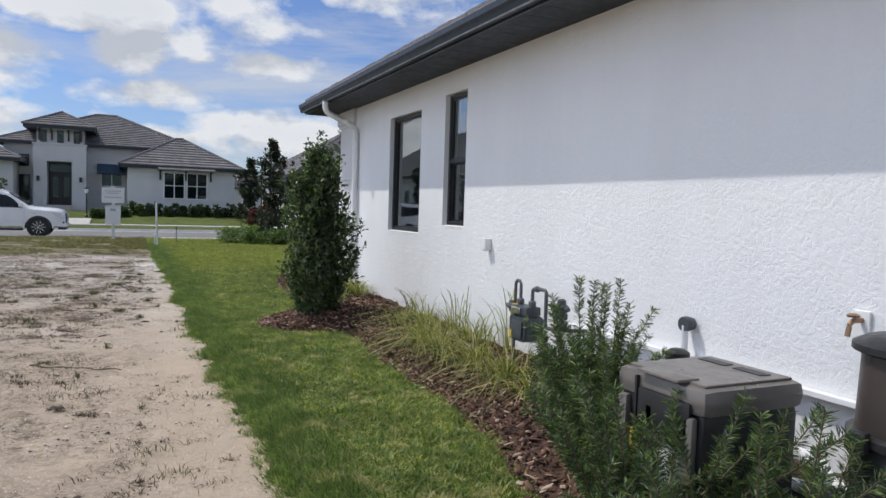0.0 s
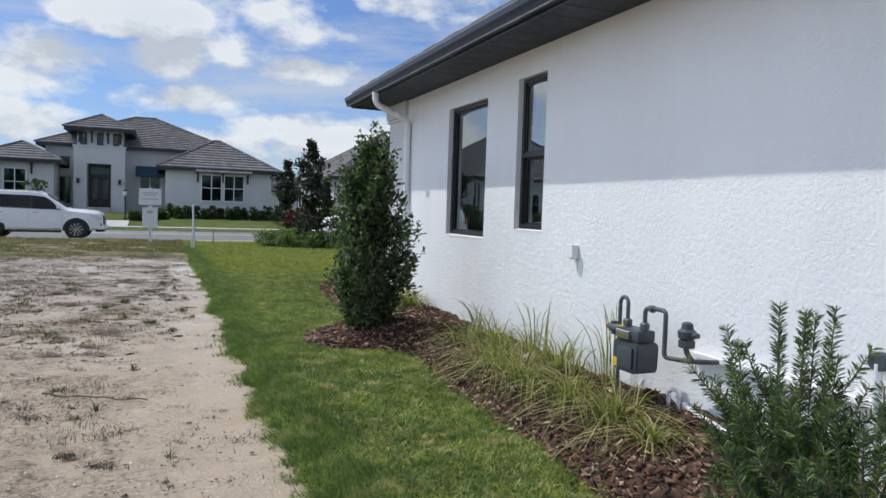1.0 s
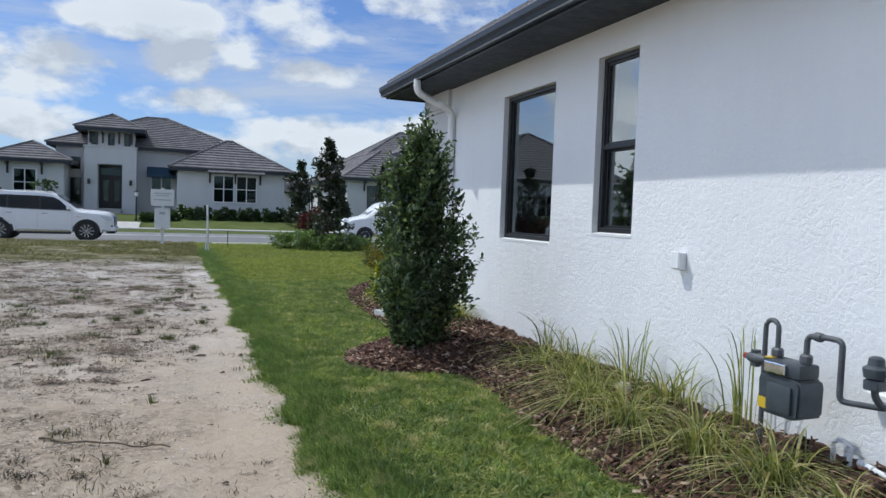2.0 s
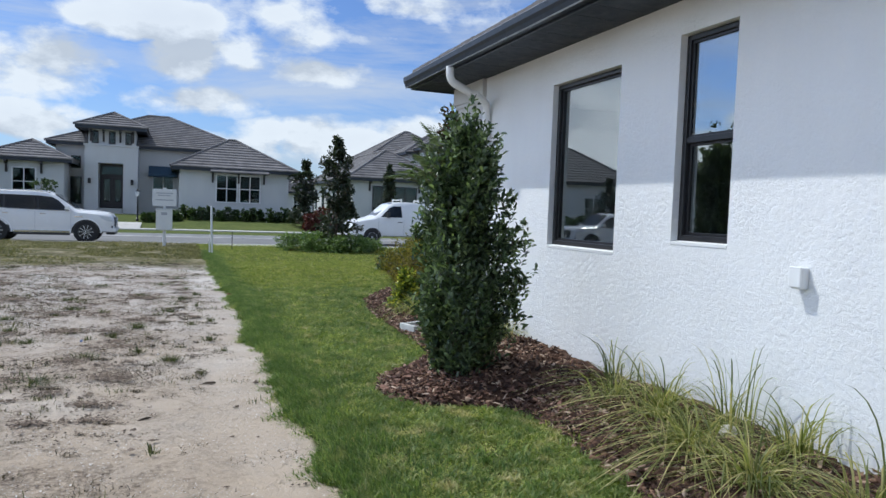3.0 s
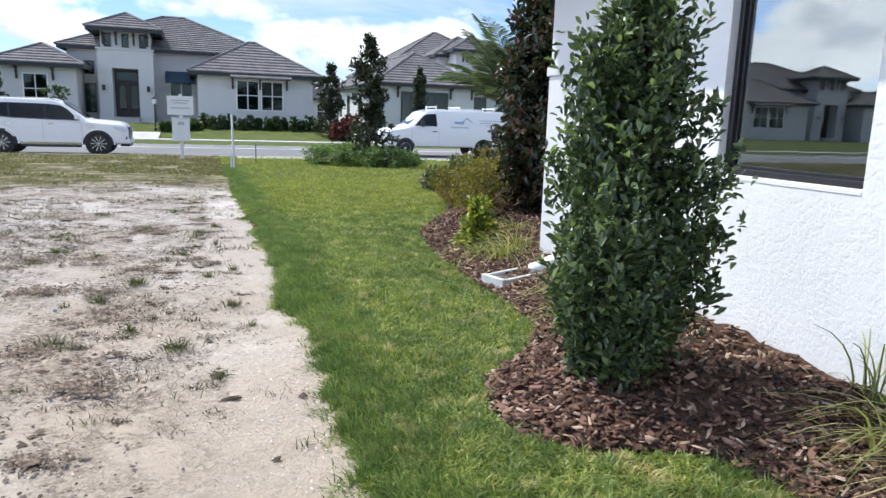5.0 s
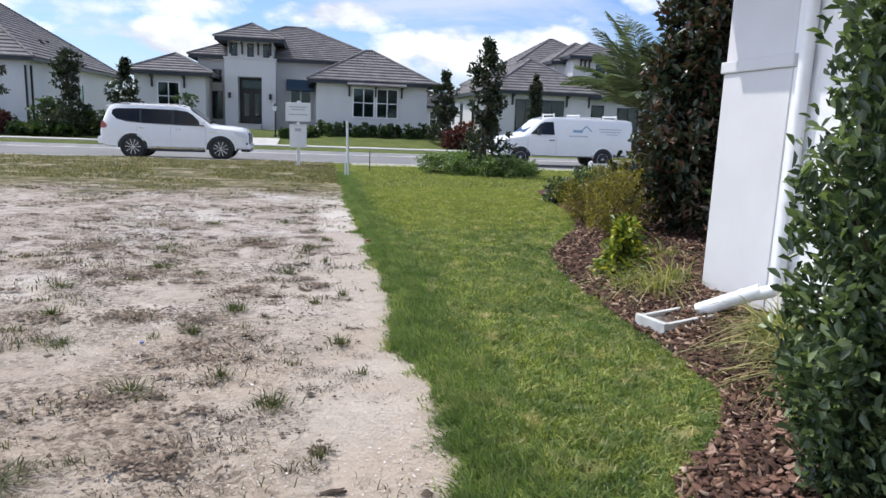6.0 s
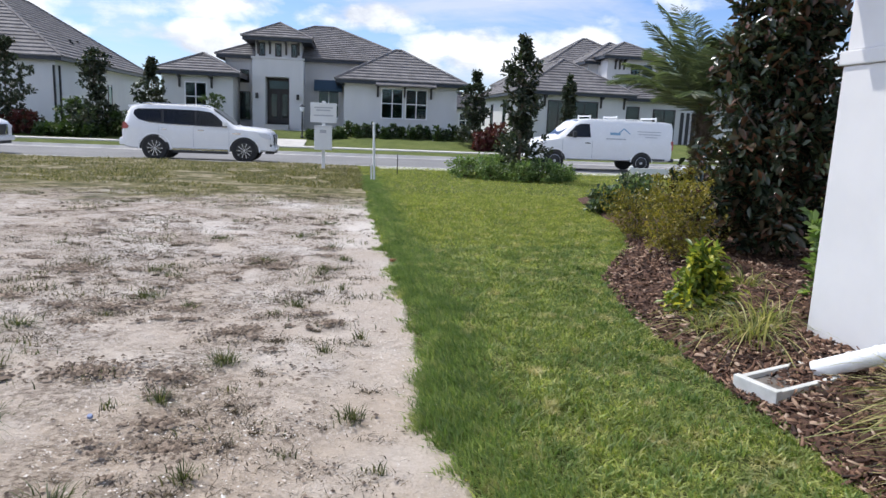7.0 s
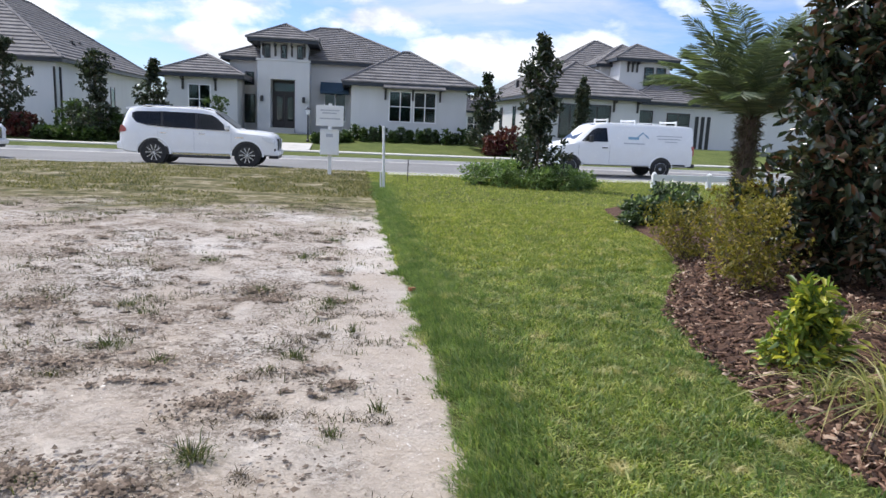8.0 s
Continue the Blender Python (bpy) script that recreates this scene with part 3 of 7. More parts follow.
# ---- ground ----
BED_Y = (-4, 2.9, 3.7, 4.8, 6.0, 6.75, 7.2, 7.6, 7.84, 7.96, 8.05, 8.17, 8.35, 8.6, 9.0, 9.4, 9.9, 11.3, 12.2, 13.0, 14.1, 15.0, 16.0, 18.0, 20.0, 22.0, 23.0)
BED_X = (1.95, 2.08, 2.35, 2.46, 2.44, 2.5, 2.6, 2.57, 2.48, 2.14, 1.94, 1.78, 1.72, 1.69, 1.86, 2.33, 2.65, 2.72, 2.75, 2.83, 3.04, 3.5, 4.1, 4.7, 5.0, 5.4, 7.2)
WALL_X, CORNER_Y = 3.63, 11.84
ROAD_Y0, ROAD_Y1, ROAD_Z = 31.8, 40.2, -0.18


def bed_edge(y):
    return np.interp(y, BED_Y, BED_X)


def land(x, y):
    """Height of the bare ground."""
    x, y = np.asarray(x, float), np.asarray(y, float)
    sand = np.clip(0.9 - x, 0, 8)
    z = 0.022 * np.minimum(sand, 4) * np.clip((24 - y) / 6, 0, 1)
    z = z + 0.025 * np.sin(x * 1.3 + 0.4 * y) * np.sin(y * 0.9 + 1.0) * np.clip(sand, 0, 1)
    z = z - 0.05 * np.clip((y - 20) / 11, 0, 1)
    z = np.where((y > ROAD_Y0) & (y < ROAD_Y1), ROAD_Z - 0.06, z)
    far = np.clip((y - ROAD_Y1) / 3.0, 0, 1) * 0.12 - 0.06 + np.clip((y - 45) / 6, 0, 1) * 0.62
    z = np.where(y >= ROAD_Y1, far, z)
    return z


def mound(x, y):
    """Height of the mulched bed, which rises towards the house wall."""
    inside = np.clip((np.asarray(x, float) - bed_edge(y)) / 0.9, 0, 1)
    return land(x, y) + 0.012 + 0.15 * np.sin(inside * np.pi / 2) + (0.022 * np.sin(5 * np.asarray(x) + 3 * np.asarray(y)) + 0.016 * np.sin(13 * np.asarray(y) - 4 * np.asarray(x)) + 0.010 * np.sin(29 * np.asarray(y) + 9 * np.asarray(x))) * inside


def lines(*spans):
    vals = []
    for a, b, step in spans:
        vals += list(np.arange(a, b, step))
    return np.array(vals + [spans[-1][1]])


def build_ground():
    xs = lines((-900, -60, 60), (-60, -12, 4), (-12, -5, 0.5), (-5, 4, 0.09), (4, 12, 0.5), (12, 60, 4), (60, 900, 60))
    ys = np.concatenate([lines((-300, -20, 40), (-20, -2, 2), (-2, 16, 0.1), (16, ROAD_Y0 - 0.03, 0.4)), [ROAD_Y0 - 0.01, ROAD_Y0 + 0.01, ROAD_Y1 - 0.01, ROAD_Y1 + 0.01], lines((ROAD_Y1 + 0.4, 54, 0.6), (54, 90, 4), (90, 1500, 100))])
    gx, gy = np.meshgrid(xs, ys)
    gz = land(gx, gy)
    near = (gx > -6) & (gx < 0.9) & (gy < 20)
    rough = np.array([noise.fractal(Vector((a * 2.2, b * 2.2, 0)), 0.9, 2.1, 5) if k else 0.0 for a, b, k in zip(gx.ravel(), gy.ravel(), near.ravel())]).reshape(gx.shape)
    gz = gz + 0.03 * rough * np.clip((0.9 - gx) / 0.8, 0.15, 1)
    nx, ny = len(xs), len(ys)
    i = (np.arange(ny - 1)[:, None] * nx + np.arange(nx - 1)[None, :]).ravel()
    faces = np.stack([i, i + 1, i + nx + 1, i + nx], 1)
    me = fast_mesh("ground", np.stack([gx, gy, gz], -1).reshape(-1, 3), faces, M_GROUND)
    me.polygons.foreach_set("use_smooth", [True] * len(me.polygons))
    tagged(new("ground", me), "pale sandy bare lot beside green lawn soil", "ground", kind="structure")


def build_bed():
    ys = np.arange(-4, 23.01, 0.1)
    us = np.linspace(0, 1, 22)
    right = np.where(ys < CORNER_Y, WALL_X - 0.005, 7.5)
    edge = bed_edge(ys) + 0.03 * np.sin(ys * 9) + 0.02 * np.sin(ys * 23)
    gx = edge[:, None] + (right - edge)[:, None] * us[None, :] ** 1.3
    gy = np.repeat(ys[:, None], len(us), 1)
    gz = mound(gx, gy) - 0.035 * (us[None, :] == 0)
    nx = len(us)
    i = (np.arange(len(ys) - 1)[:, None] * nx + np.arange(nx - 1)[None, :]).ravel()
    me = fast_mesh("mulch_bed", np.stack([gx, gy, gz], -1).reshape(-1, 3), np.stack([i, i + 1, i + nx + 1, i + nx], 1), M_MULCH_BED)
    me.polygons.foreach_set("use_smooth", [True] * len(me.polygons))
    return tagged(new("mulch_bed", me), "raised planting bed of dark brown mulch along the wall", "mulch bed", kind="structure")


def build_chips():
    """Bark chips: bent, wedge-ended slabs lying every way on the bed."""
    n = 22000
    y = np.concatenate([RNG.uniform(1.5, 16.5, n - 6500), RNG.uniform(7.2, 10.2, 3500), RNG.uniform(11, 15, 3000)])
    right = np.where(y < CORNER_Y, WALL_X - 0.03, 6.0)
    e = bed_edge(y)
    x = e - 0.04 + (right - e) * RNG.uniform(0, 1, n) ** 1.25
    z = mound(x, y) + RNG.uniform(-0.004, 0.028, n)
    ln, wd, th = 0.020 + 0.075 * RNG.uniform(0, 1, n) ** 1.6, RNG.uniform(0.010, 0.038, n), RNG.uniform(0.003, 0.010, n)
    yaw, pit, rol = RNG.uniform(0, 2 * np.pi, n), RNG.normal(0, 0.42, n), RNG.normal(0, 0.5, n)
    fw = np.stack([np.cos(yaw) * np.cos(pit), np.sin(yaw) * np.cos(pit), np.sin(pit)], 1)
    sd = unit(np.cross(np.array([0, 0, 1.0]), fw) + np.array([0, 0, 1.0]) * np.sin(rol)[:, None])
    up = np.cross(fw, sd)
    c = np.stack([x, y, z], 1)
    corner = []
    for a, b, h, sh in ((-1, -1, -1, 1), (1, -0.6, -1, 1), (1, 0.7, -1, 1), (-1, 1, -1, 1), (-0.9, -0.8, 1, 1), (0.85, -0.4, 1, 1), (0.9, 0.5, 1, 1), (-0.8, 0.9, 1, 1)):
        jig = RNG.uniform(0.7, 1.2, (n, 1))
        corner.append(c + fw * (ln[:, None] * 0.5 * a * jig) + sd * (wd[:, None] * 0.5 * b) + up * (th[:, None] * 0.5 * h))
    verts = np.stack(corner, 1).reshape(-1, 3)
    i = np.arange(n)[:, None] * 8
    quads = ([4, 5, 6, 7], [0, 1, 5, 4], [1, 2, 6, 5], [2, 3, 7, 6], [3, 0, 4, 7])
    faces = np.concatenate([i + [q] for q in quads], 1).reshape(-1, 4)
    ob = new("bark_mulch", fast_mesh("bark_mulch", verts, faces, M_CHIP))
    tagged(ob, "loose reddish-brown bark chips spread over the bed", "mulch", kind="stuff")


def grass_patch(name, x, y, h, w, lean, material, label):
    base = np.stack([x, y, land(x, y) - 0.004], 1)
    tagged(new(name, blade_mesh(name, base, h, w, lean, material)), label, "grass", kind="stuff")


def build_grass():
    def leaning(n, amount):
        a = RNG.uniform(0, 2 * np.pi, n)
        r = RNG.uniform(0.2, 1, n) * amount
        return np.stack([np.cos(a) * r, np.sin(a) * r, np.zeros(n)], 1)

    line_y = np.arange(-2, 34, 0.03)
    line_x = np.array([0.95 + 0.13 * noise.fractal(Vector((0.3, v * 1.5, 2)), 0.6, 2.1, 7) + 0.06 * noise.noise(Vector((7.0, v * 9.0, 2))) for v in line_y])

    def wobble(y):
        return np.interp(y, line_y, line_x)

    # mown lawn near the path, in uneven tufts
    n = 300000
    y = 1.2 + 17.0 * RNG.uniform(0, 1, n) ** 1.15
    e = bed_edge(y)
    x = wobble(y) + (e + 0.05 - wobble(y)) * RNG.uniform(0, 1, n)
    tuft = RNG.integers(0, n, n // 26)
    pick = tuft[RNG.integers(0, len(tuft), n)]
    clumped = RNG.uniform(0, 1, n) < 0.72
    x = np.where(clumped, x[pick] + RNG.normal(0, 0.026, n), x)
    y = np.where(clumped, y[pick] + RNG.normal(0, 0.026, n), y)
    x = np.clip(x, 0.86, bed_edge(y) + 0.06)
    patch = 0.5 + 0.5 * np.sin(x * 3.1 + y * 1.7) * np.sin(y * 2.3 - x) + 0.3 * np.sin(x * 11 + 2 * y) * np.sin(y * 9 - 3 * x)
    h = RNG.uniform(0.014, 0.062, n) * (0.5 + 0.6 * patch) * RNG.uniform(0.6, 1.35, len(tuft))[RNG.integers(0, len(tuft), n)]
    rut = np.abs(x - wobble(y) - 0.46 - 0.06 * np.sin(y * 2.3)) < 0.035 + 0.02 * np.sin(y * 7)
    h = np.where(rut & (y > 8.5) & (y < 15), h * 0.3, h)
    grass_patch("lawn_grass", x, y, h, RNG.uniform(0.006, 0.015, n), leaning(n, 0.075), M_GRASS, "mown green coarse lawn grass with straw patches")
    # coarse runners that stand up out of the mown lawn
    m = 1700
    cy = 2.0 + 14.5 * RNG.uniform(0, 1, m)
    cx = wobble(cy) + 0.15 + (bed_edge(cy) - wobble(cy) - 0.15) * RNG.uniform(0, 1, m)
    k = np.repeat(np.arange(m), 16)
    y = cy[k] + RNG.normal(0, 0.022, len(k))
    x = np.minimum(cx[k] + RNG.normal(0, 0.022, len(k)), bed_edge(y))
    grass_patch("coarse_grass", x, y, RNG.uniform(0.03, 0.085, len(k)), RNG.uniform(0.006, 0.013, len(k)), leaning(len(k), 0.055), M_GRASS_DARK, "coarse darker tufts standing in the lawn")
    # longer, darker grass that spills over the sand's edge
    n = 95000
    y = 0.8 + 26 * RNG.uniform(0, 1, n) ** 1.15
    x = wobble(y) + np.where(RNG.uniform(0, 1, n) < 0.6, RNG.uniform(0, 0.42, n), np.abs(RNG.normal(0, 0.36, n))) - 0.07 * RNG.uniform(0, 1, n) ** 2
    stray = 0.8 + 20 * RNG.uniform(0, 1, 420) ** 1.15
    away = RNG.uniform(-0.04, 0.10, 420)
    which = RNG.integers(0, 420, n)
    runner = RNG.uniform(0, 1, n) < 0.12
    y = np.where(runner, stray[which] + RNG.normal(0, 0.035, n), y)
    x = np.where(runner, wobble(stray[which]) - away[which] + RNG.normal(0, 0.03, n), x)
    x = np.minimum(x, bed_edge(y))
    h = RNG.uniform(0.03, 0.12, n) * np.clip(1.15 - (x - 0.9) * 0.75, 0.4, 1.1) * np.clip(0.35 + (x - wobble(y) + 0.07) * 6, 0.4, 1)
    lean = leaning(n, 0.06) + np.array([-0.03, 0, 0])
    grass_patch("edge_grass", x, y, h, RNG.uniform(0.004, 0.011, n), lean, M_GRASS_DARK, "longer dark green grass along the sand's edge")
    # the front lawn, farther off
    n = 90000
    y = RNG.uniform(16, ROAD_Y0 - 0.6, n)
    e = np.where(y < 22.5, bed_edge(y), 13.0)
    x = 0.9 + (e - 0.9) * RNG.uniform(0, 1, n)
    grass_patch("front_lawn_grass", x, y, RNG.uniform(0.03, 0.075, n), RNG.uniform(0.010, 0.022, n), leaning(n, 0.05), M_GRASS_FAR, "mown green front lawn grass")
    # dry verge between the bare lot and the street
    n = 80000
    y = np.concatenate([RNG.normal(25.0, 2.8, n // 2), RNG.uniform(19, ROAD_Y0 - 0.2, n - n // 2)])
    y = np.clip(y, 18, ROAD_Y0 - 0.1)
    x = 0.95 - 26 * RNG.uniform(0, 1, n) ** 1.3
    keep = np.array([noise.noise(Vector((a * 0.5, b * 0.7, 3))) for a, b in zip(x, y)]) > 0.05 - (y - 22.5) * 0.05
    x, y = x[keep], y[keep]
    n = len(x)
    grass_patch("verge_grass", x, y, RNG.uniform(0.02, 0.085, n) * np.clip((y - 18) / 5, 0.35, 1.2), RNG.uniform(0.010, 0.024, n), leaning(n, 0.09), M_GRASS_DRY, "dry yellow-green rough grass on the verge")
    # thin weeds and dead stalks on the sand
    for name, count, reach, material, label in (("sand_weeds", 1250, 0.12, M_WEED, "small green weeds scattered on the bare sand"), ("dead_litter", 4800, 0.12, M_LITTER, "dead brown stalks and litter on the bare sand")):
        cx = 0.75 - 7.5 * RNG.uniform(0, 1, count) ** 1.15
        cy = 2.5 + 19 * RNG.uniform(0, 1, count) ** 1.1
        keep = np.array([noise.noise(Vector((a * 0.8, b * 0.8, 9))) for a, b in zip(cx, cy)]) + RNG.uniform(-0.25, 0.25, count) > (0.02 if material is M_WEED else -0.06)
        keep &= (cx < 0.35) | (RNG.uniform(0, 1, count) < 0.35)
        keep &= (cy > 9) | (RNG.uniform(0, 1, count) < 0.5)
        cx, cy = cx[keep], cy[keep]
        flat = material is M_LITTER
        per = RNG.integers(18, 75, len(cx)) if flat else RNG.integers(6, 34, len(cx))
        x, y = np.repeat(cx, per), np.repeat(cy, per)
        big = np.where(RNG.uniform(0, 1, len(cx)) > 0.86, 2.2, 0.5) if flat else np.ones(len(cx))
        per = (per * big).astype(int) + 4
        x, y = np.repeat(cx, per), np.repeat(cy, per)
        sp = np.repeat(RNG.uniform(0.015, reach, len(cx)) * big ** 0.5 * (0.7 if flat else 1.0), per)
        n = len(x)
        x, y = x + RNG.normal(0, 1, n) * sp * 1.4, y + RNG.normal(0, 1, n) * sp * 0.8
        h = RNG.uniform(0.006, 0.04, n) if flat else RNG.uniform(0.02, 0.085, n)
        grass_patch(name, x, y, h, RNG.uniform(0.003, 0.008, n), leaning(n, 0.075 if flat else 0.055), material, label)


def build_tufts():
    """Single weed tufts that stand out on the sand."""
    for x, y, r, n in ((0.47, 10.88, 0.09, 110), (0.05, 13.04, 0.10, 90), (-0.27, 11.65, 0.12, 170), (0.31, 11.87, 0.06, 60), (0.33, 9.34, 0.06, 40), (-0.48, 11.08, 0.10, 90), (-0.63, 10.12, 0.16, 160), (-0.9, 9.2, 0.2, 190), (-0.35, 14.8, 0.14, 100), (0.3, 15.6, 0.12, 80), (-1.7, 12.4, 0.16, 120), (-1.3, 14.2, 0.12, 80), (-0.72, 12.9, 0.09, 60), (0.42, 13.6, 0.07, 50), (-1.0, 16.0, 0.2, 110), (0.2, 17.5, 0.2, 120), (-2.2, 10.4, 0.2, 140), (0.0, 7.4, 0.05, 30), (-0.2, 6.2, 0.06, 30), (0.25, 5.2, 0.05, 24), (0.55, 12.2, 0.06, 50), (0.1, 9.9, 0.13, 150), (-0.2, 10.3, 0.08, 70), (-1.2, 10.9, 0.18, 170), (-1.5, 11.6, 0.12, 120), (-1.1, 13.2, 0.15, 140), (0.25, 14.4, 0.16, 150), (0.45, 14.9, 0.12, 100), (-0.1, 16.3, 0.2, 130)):
        a = RNG.uniform(0, 2 * np.pi, n)
        d = np.abs(RNG.normal(0, r * 0.45, n))
        base = np.stack([np.cos(a) * d, np.sin(a) * d, np.full(n, -0.005)], 1)
        far = RNG.uniform(0.2, 1.0, n) * r
        lean = np.stack([np.cos(a) * far, np.sin(a) * far, -0.3 * far], 1)
        me = blade_mesh("weed_tuft", base, RNG.uniform(0.03, 0.11, n), RNG.uniform(0.003, 0.008, n), lean, M_WEED, 3)
        ob = tagged(new("weed_tuft", me), "small green weed tuft growing in bare sand", "weed", kind="stuff")
        ob.matrix_basis = pose(x, y, float(land(x, y)) + 0.01)


def build_crumbs():
    """Dark clods, bark bits and roots strewn over the sand in drifts."""
    n = 62000
    x = 0.8 - 6.5 * RNG.uniform(0, 1, n) ** 1.1
    y = 2.0 + 18 * RNG.uniform(0, 1, n) ** 1.1
    drift = np.array([noise.fractal(Vector((a * 1.6, b * 1.6, 5)), 0.8, 2.0, 4) for a, b in zip(x, y)])
    keep = (drift + RNG.uniform(-0.2, 0.2, n) > 0.22) & ((x < 0.3) | (RNG.uniform(0, 1, n) < 0.3)) & ((y > 9) | (RNG.uniform(0, 1, n) < 0.5))
    x, y = x[keep], y[keep]
    n = len(x)
    r = RNG.uniform(0.003, 0.011, n) * (1 + 1.5 * (RNG.uniform(0, 1, n) > 0.96))
    c = np.stack([x, y, land(x, y) + 0.012], 1)
    octa = np.array([(1, 0, 0), (0, 1, 0), (-1, 0, 0), (0, -1, 0), (0, 0, 0.5), (0, 0, -0.5)])
    verts = (c[:, None, :] + octa[None] * r[:, None, None] * RNG.uniform(0.5, 1.9, (n, 6, 1))).reshape(-1, 3)
    tri = [[0, 1, 4], [1, 2, 4], [2, 3, 4], [3, 0, 4]]
    i = np.arange(n)[:, None] * 6
    faces = np.concatenate([i + [t] for t in tri], 1).reshape(-1, 3)
    tagged(new("soil_crumbs", fast_mesh("soil_crumbs", verts, faces, M_CRUMB)), "dark soil crumbs and bark bits on the sand", "crumbs", kind="stuff")


def build_litter_mats():
    """Flat mats of rotted bark and dead weed, drawn out along the lot."""
    spots = [(-0.31, 12.25, 0.22), (-0.24, 14.5, 0.2), (0.21, 15.5, 0.16), (-1.93, 14.06, 0.3), (-1.27, 12.85, 0.24), (-0.91, 11.54, 0.26), (-0.54, 11.4, 0.2), (-0.21, 12.36, 0.14), (-0.98, 11.5, 0.24), (0.33, 14.43, 0.14), (-0.31, 10.55, 0.22), (-0.44, 14.8, 0.26), (-0.43, 9.36, 0.18), (-0.43, 8.5, 0.16), (-0.74, 10.0, 0.26), (-0.74, 8.05, 0.16), (-1.1, 9.3, 0.24)]
    for k in range(120):
        spots.append((0.35 - 4.5 * RNG.uniform(0, 1) ** 1.2, 8.0 + 10.0 * RNG.uniform(0, 1), RNG.uniform(0.03, 0.17)))
    at, size = [], []
    for x, y, r in spots:
        m = int(5200 * r * r) + 26
        ang, rad = RNG.uniform(0, 2 * np.pi, m), np.abs(RNG.normal(0, 0.5, m)) * r
        at.append(np.stack([x + np.cos(ang) * rad * 1.5, y + np.sin(ang) * rad * 0.8], 1))
        size.append(RNG.uniform(0.004, 0.013, m))
    at, r = np.concatenate(at), np.concatenate(size)
    n = len(at)
    c = np.stack([at[:, 0], at[:, 1], land(at[:, 0], at[:, 1]) + 0.012 + RNG.uniform(0, 0.012, n)], 1)
    flat = np.array([(1, 0, 0), (0, 1, 0), (-1, 0, 0), (0, -1, 0), (0, 0, 0.6)])
    turn = RNG.uniform(0, 2 * np.pi, n)[:, None]
    shape = flat[None] * RNG.uniform(0.4, 2.0, (n, 5, 1)) * r[:, None, None]
    verts = c[:, None, :] + np.stack([shape[..., 0] * np.cos(turn) - shape[..., 1] * np.sin(turn), shape[..., 0] * np.sin(turn) + shape[..., 1] * np.cos(turn), shape[..., 2]], -1)
    i = np.arange(n)[:, None] * 5
    faces = np.concatenate([i + [t] for t in ([0, 1, 4], [1, 2, 4], [2, 3, 4], [3, 0, 4])], 1).reshape(-1, 3)
    tagged(new("litter_mats", fast_mesh("litter_mats", verts.reshape(-1, 3), faces, M_CRUMB)), "dark mats of rotted bark on pale sand", "litter", kind="stuff")


def build_pebbles():
    """Pale shell flakes and small stones, thick in some drifts and thin in others."""
    n = 80000
    x = 0.85 - 5.5 * RNG.uniform(0, 1, n) ** 1.15
    y = 2.2 + 15 * RNG.uniform(0, 1, n) ** 1.1
    drift = np.array([noise.fractal(Vector((a * 0.9, b * 0.9, 11)), 0.8, 2.0, 4) for a, b in zip(x, y)])
    shoal = 0.45 * np.exp(-((x + 0.25) / 0.75) ** 2 - ((y - 11.0) / 1.5) ** 2)
    keep = drift + shoal + RNG.uniform(-0.35, 0.35, n) > 0.18
    x, y = x[keep], y[keep]
    n = len(x)
    r = RNG.uniform(0.002, 0.0058, n) * (1 + 1.0 * (RNG.uniform(0, 1, n) > 0.98))
    c = np.stack([x, y, land(x, y) + 0.010 + r * 0.3], 1)
    flake = np.array([(1, 0, 0), (0, 1, 0), (-1, 0, 0), (0, -1, 0), (0, 0, 0.35)])
    turn = RNG.uniform(0, 2 * np.pi, n)
    co, si = np.cos(turn), np.sin(turn)
    shape = flake[None] * RNG.uniform(0.45, 1.5, (n, 5, 1)) * r[:, None, None]
    turned = np.stack([shape[..., 0] * co[:, None] - shape[..., 1] * si[:, None], shape[..., 0] * si[:, None] + shape[..., 1] * co[:, None], shape[..., 2] + shape[..., 0] * RNG.normal(0, 0.3, n)[:, None]], -1)
    verts = (c[:, None, :] + turned).reshape(-1, 3)
    tri = [[0, 1, 4], [1, 2, 4], [2, 3, 4], [3, 0, 4]]
    i = np.arange(n)[:, None] * 5
    faces = np.concatenate([i + [t] for t in tri], 1).reshape(-1, 3)
    tagged(new("shell_grit", fast_mesh("shell_grit", verts, faces, M_STONE)), "pale shell grit and small stones on the sand", "grit", kind="stuff")


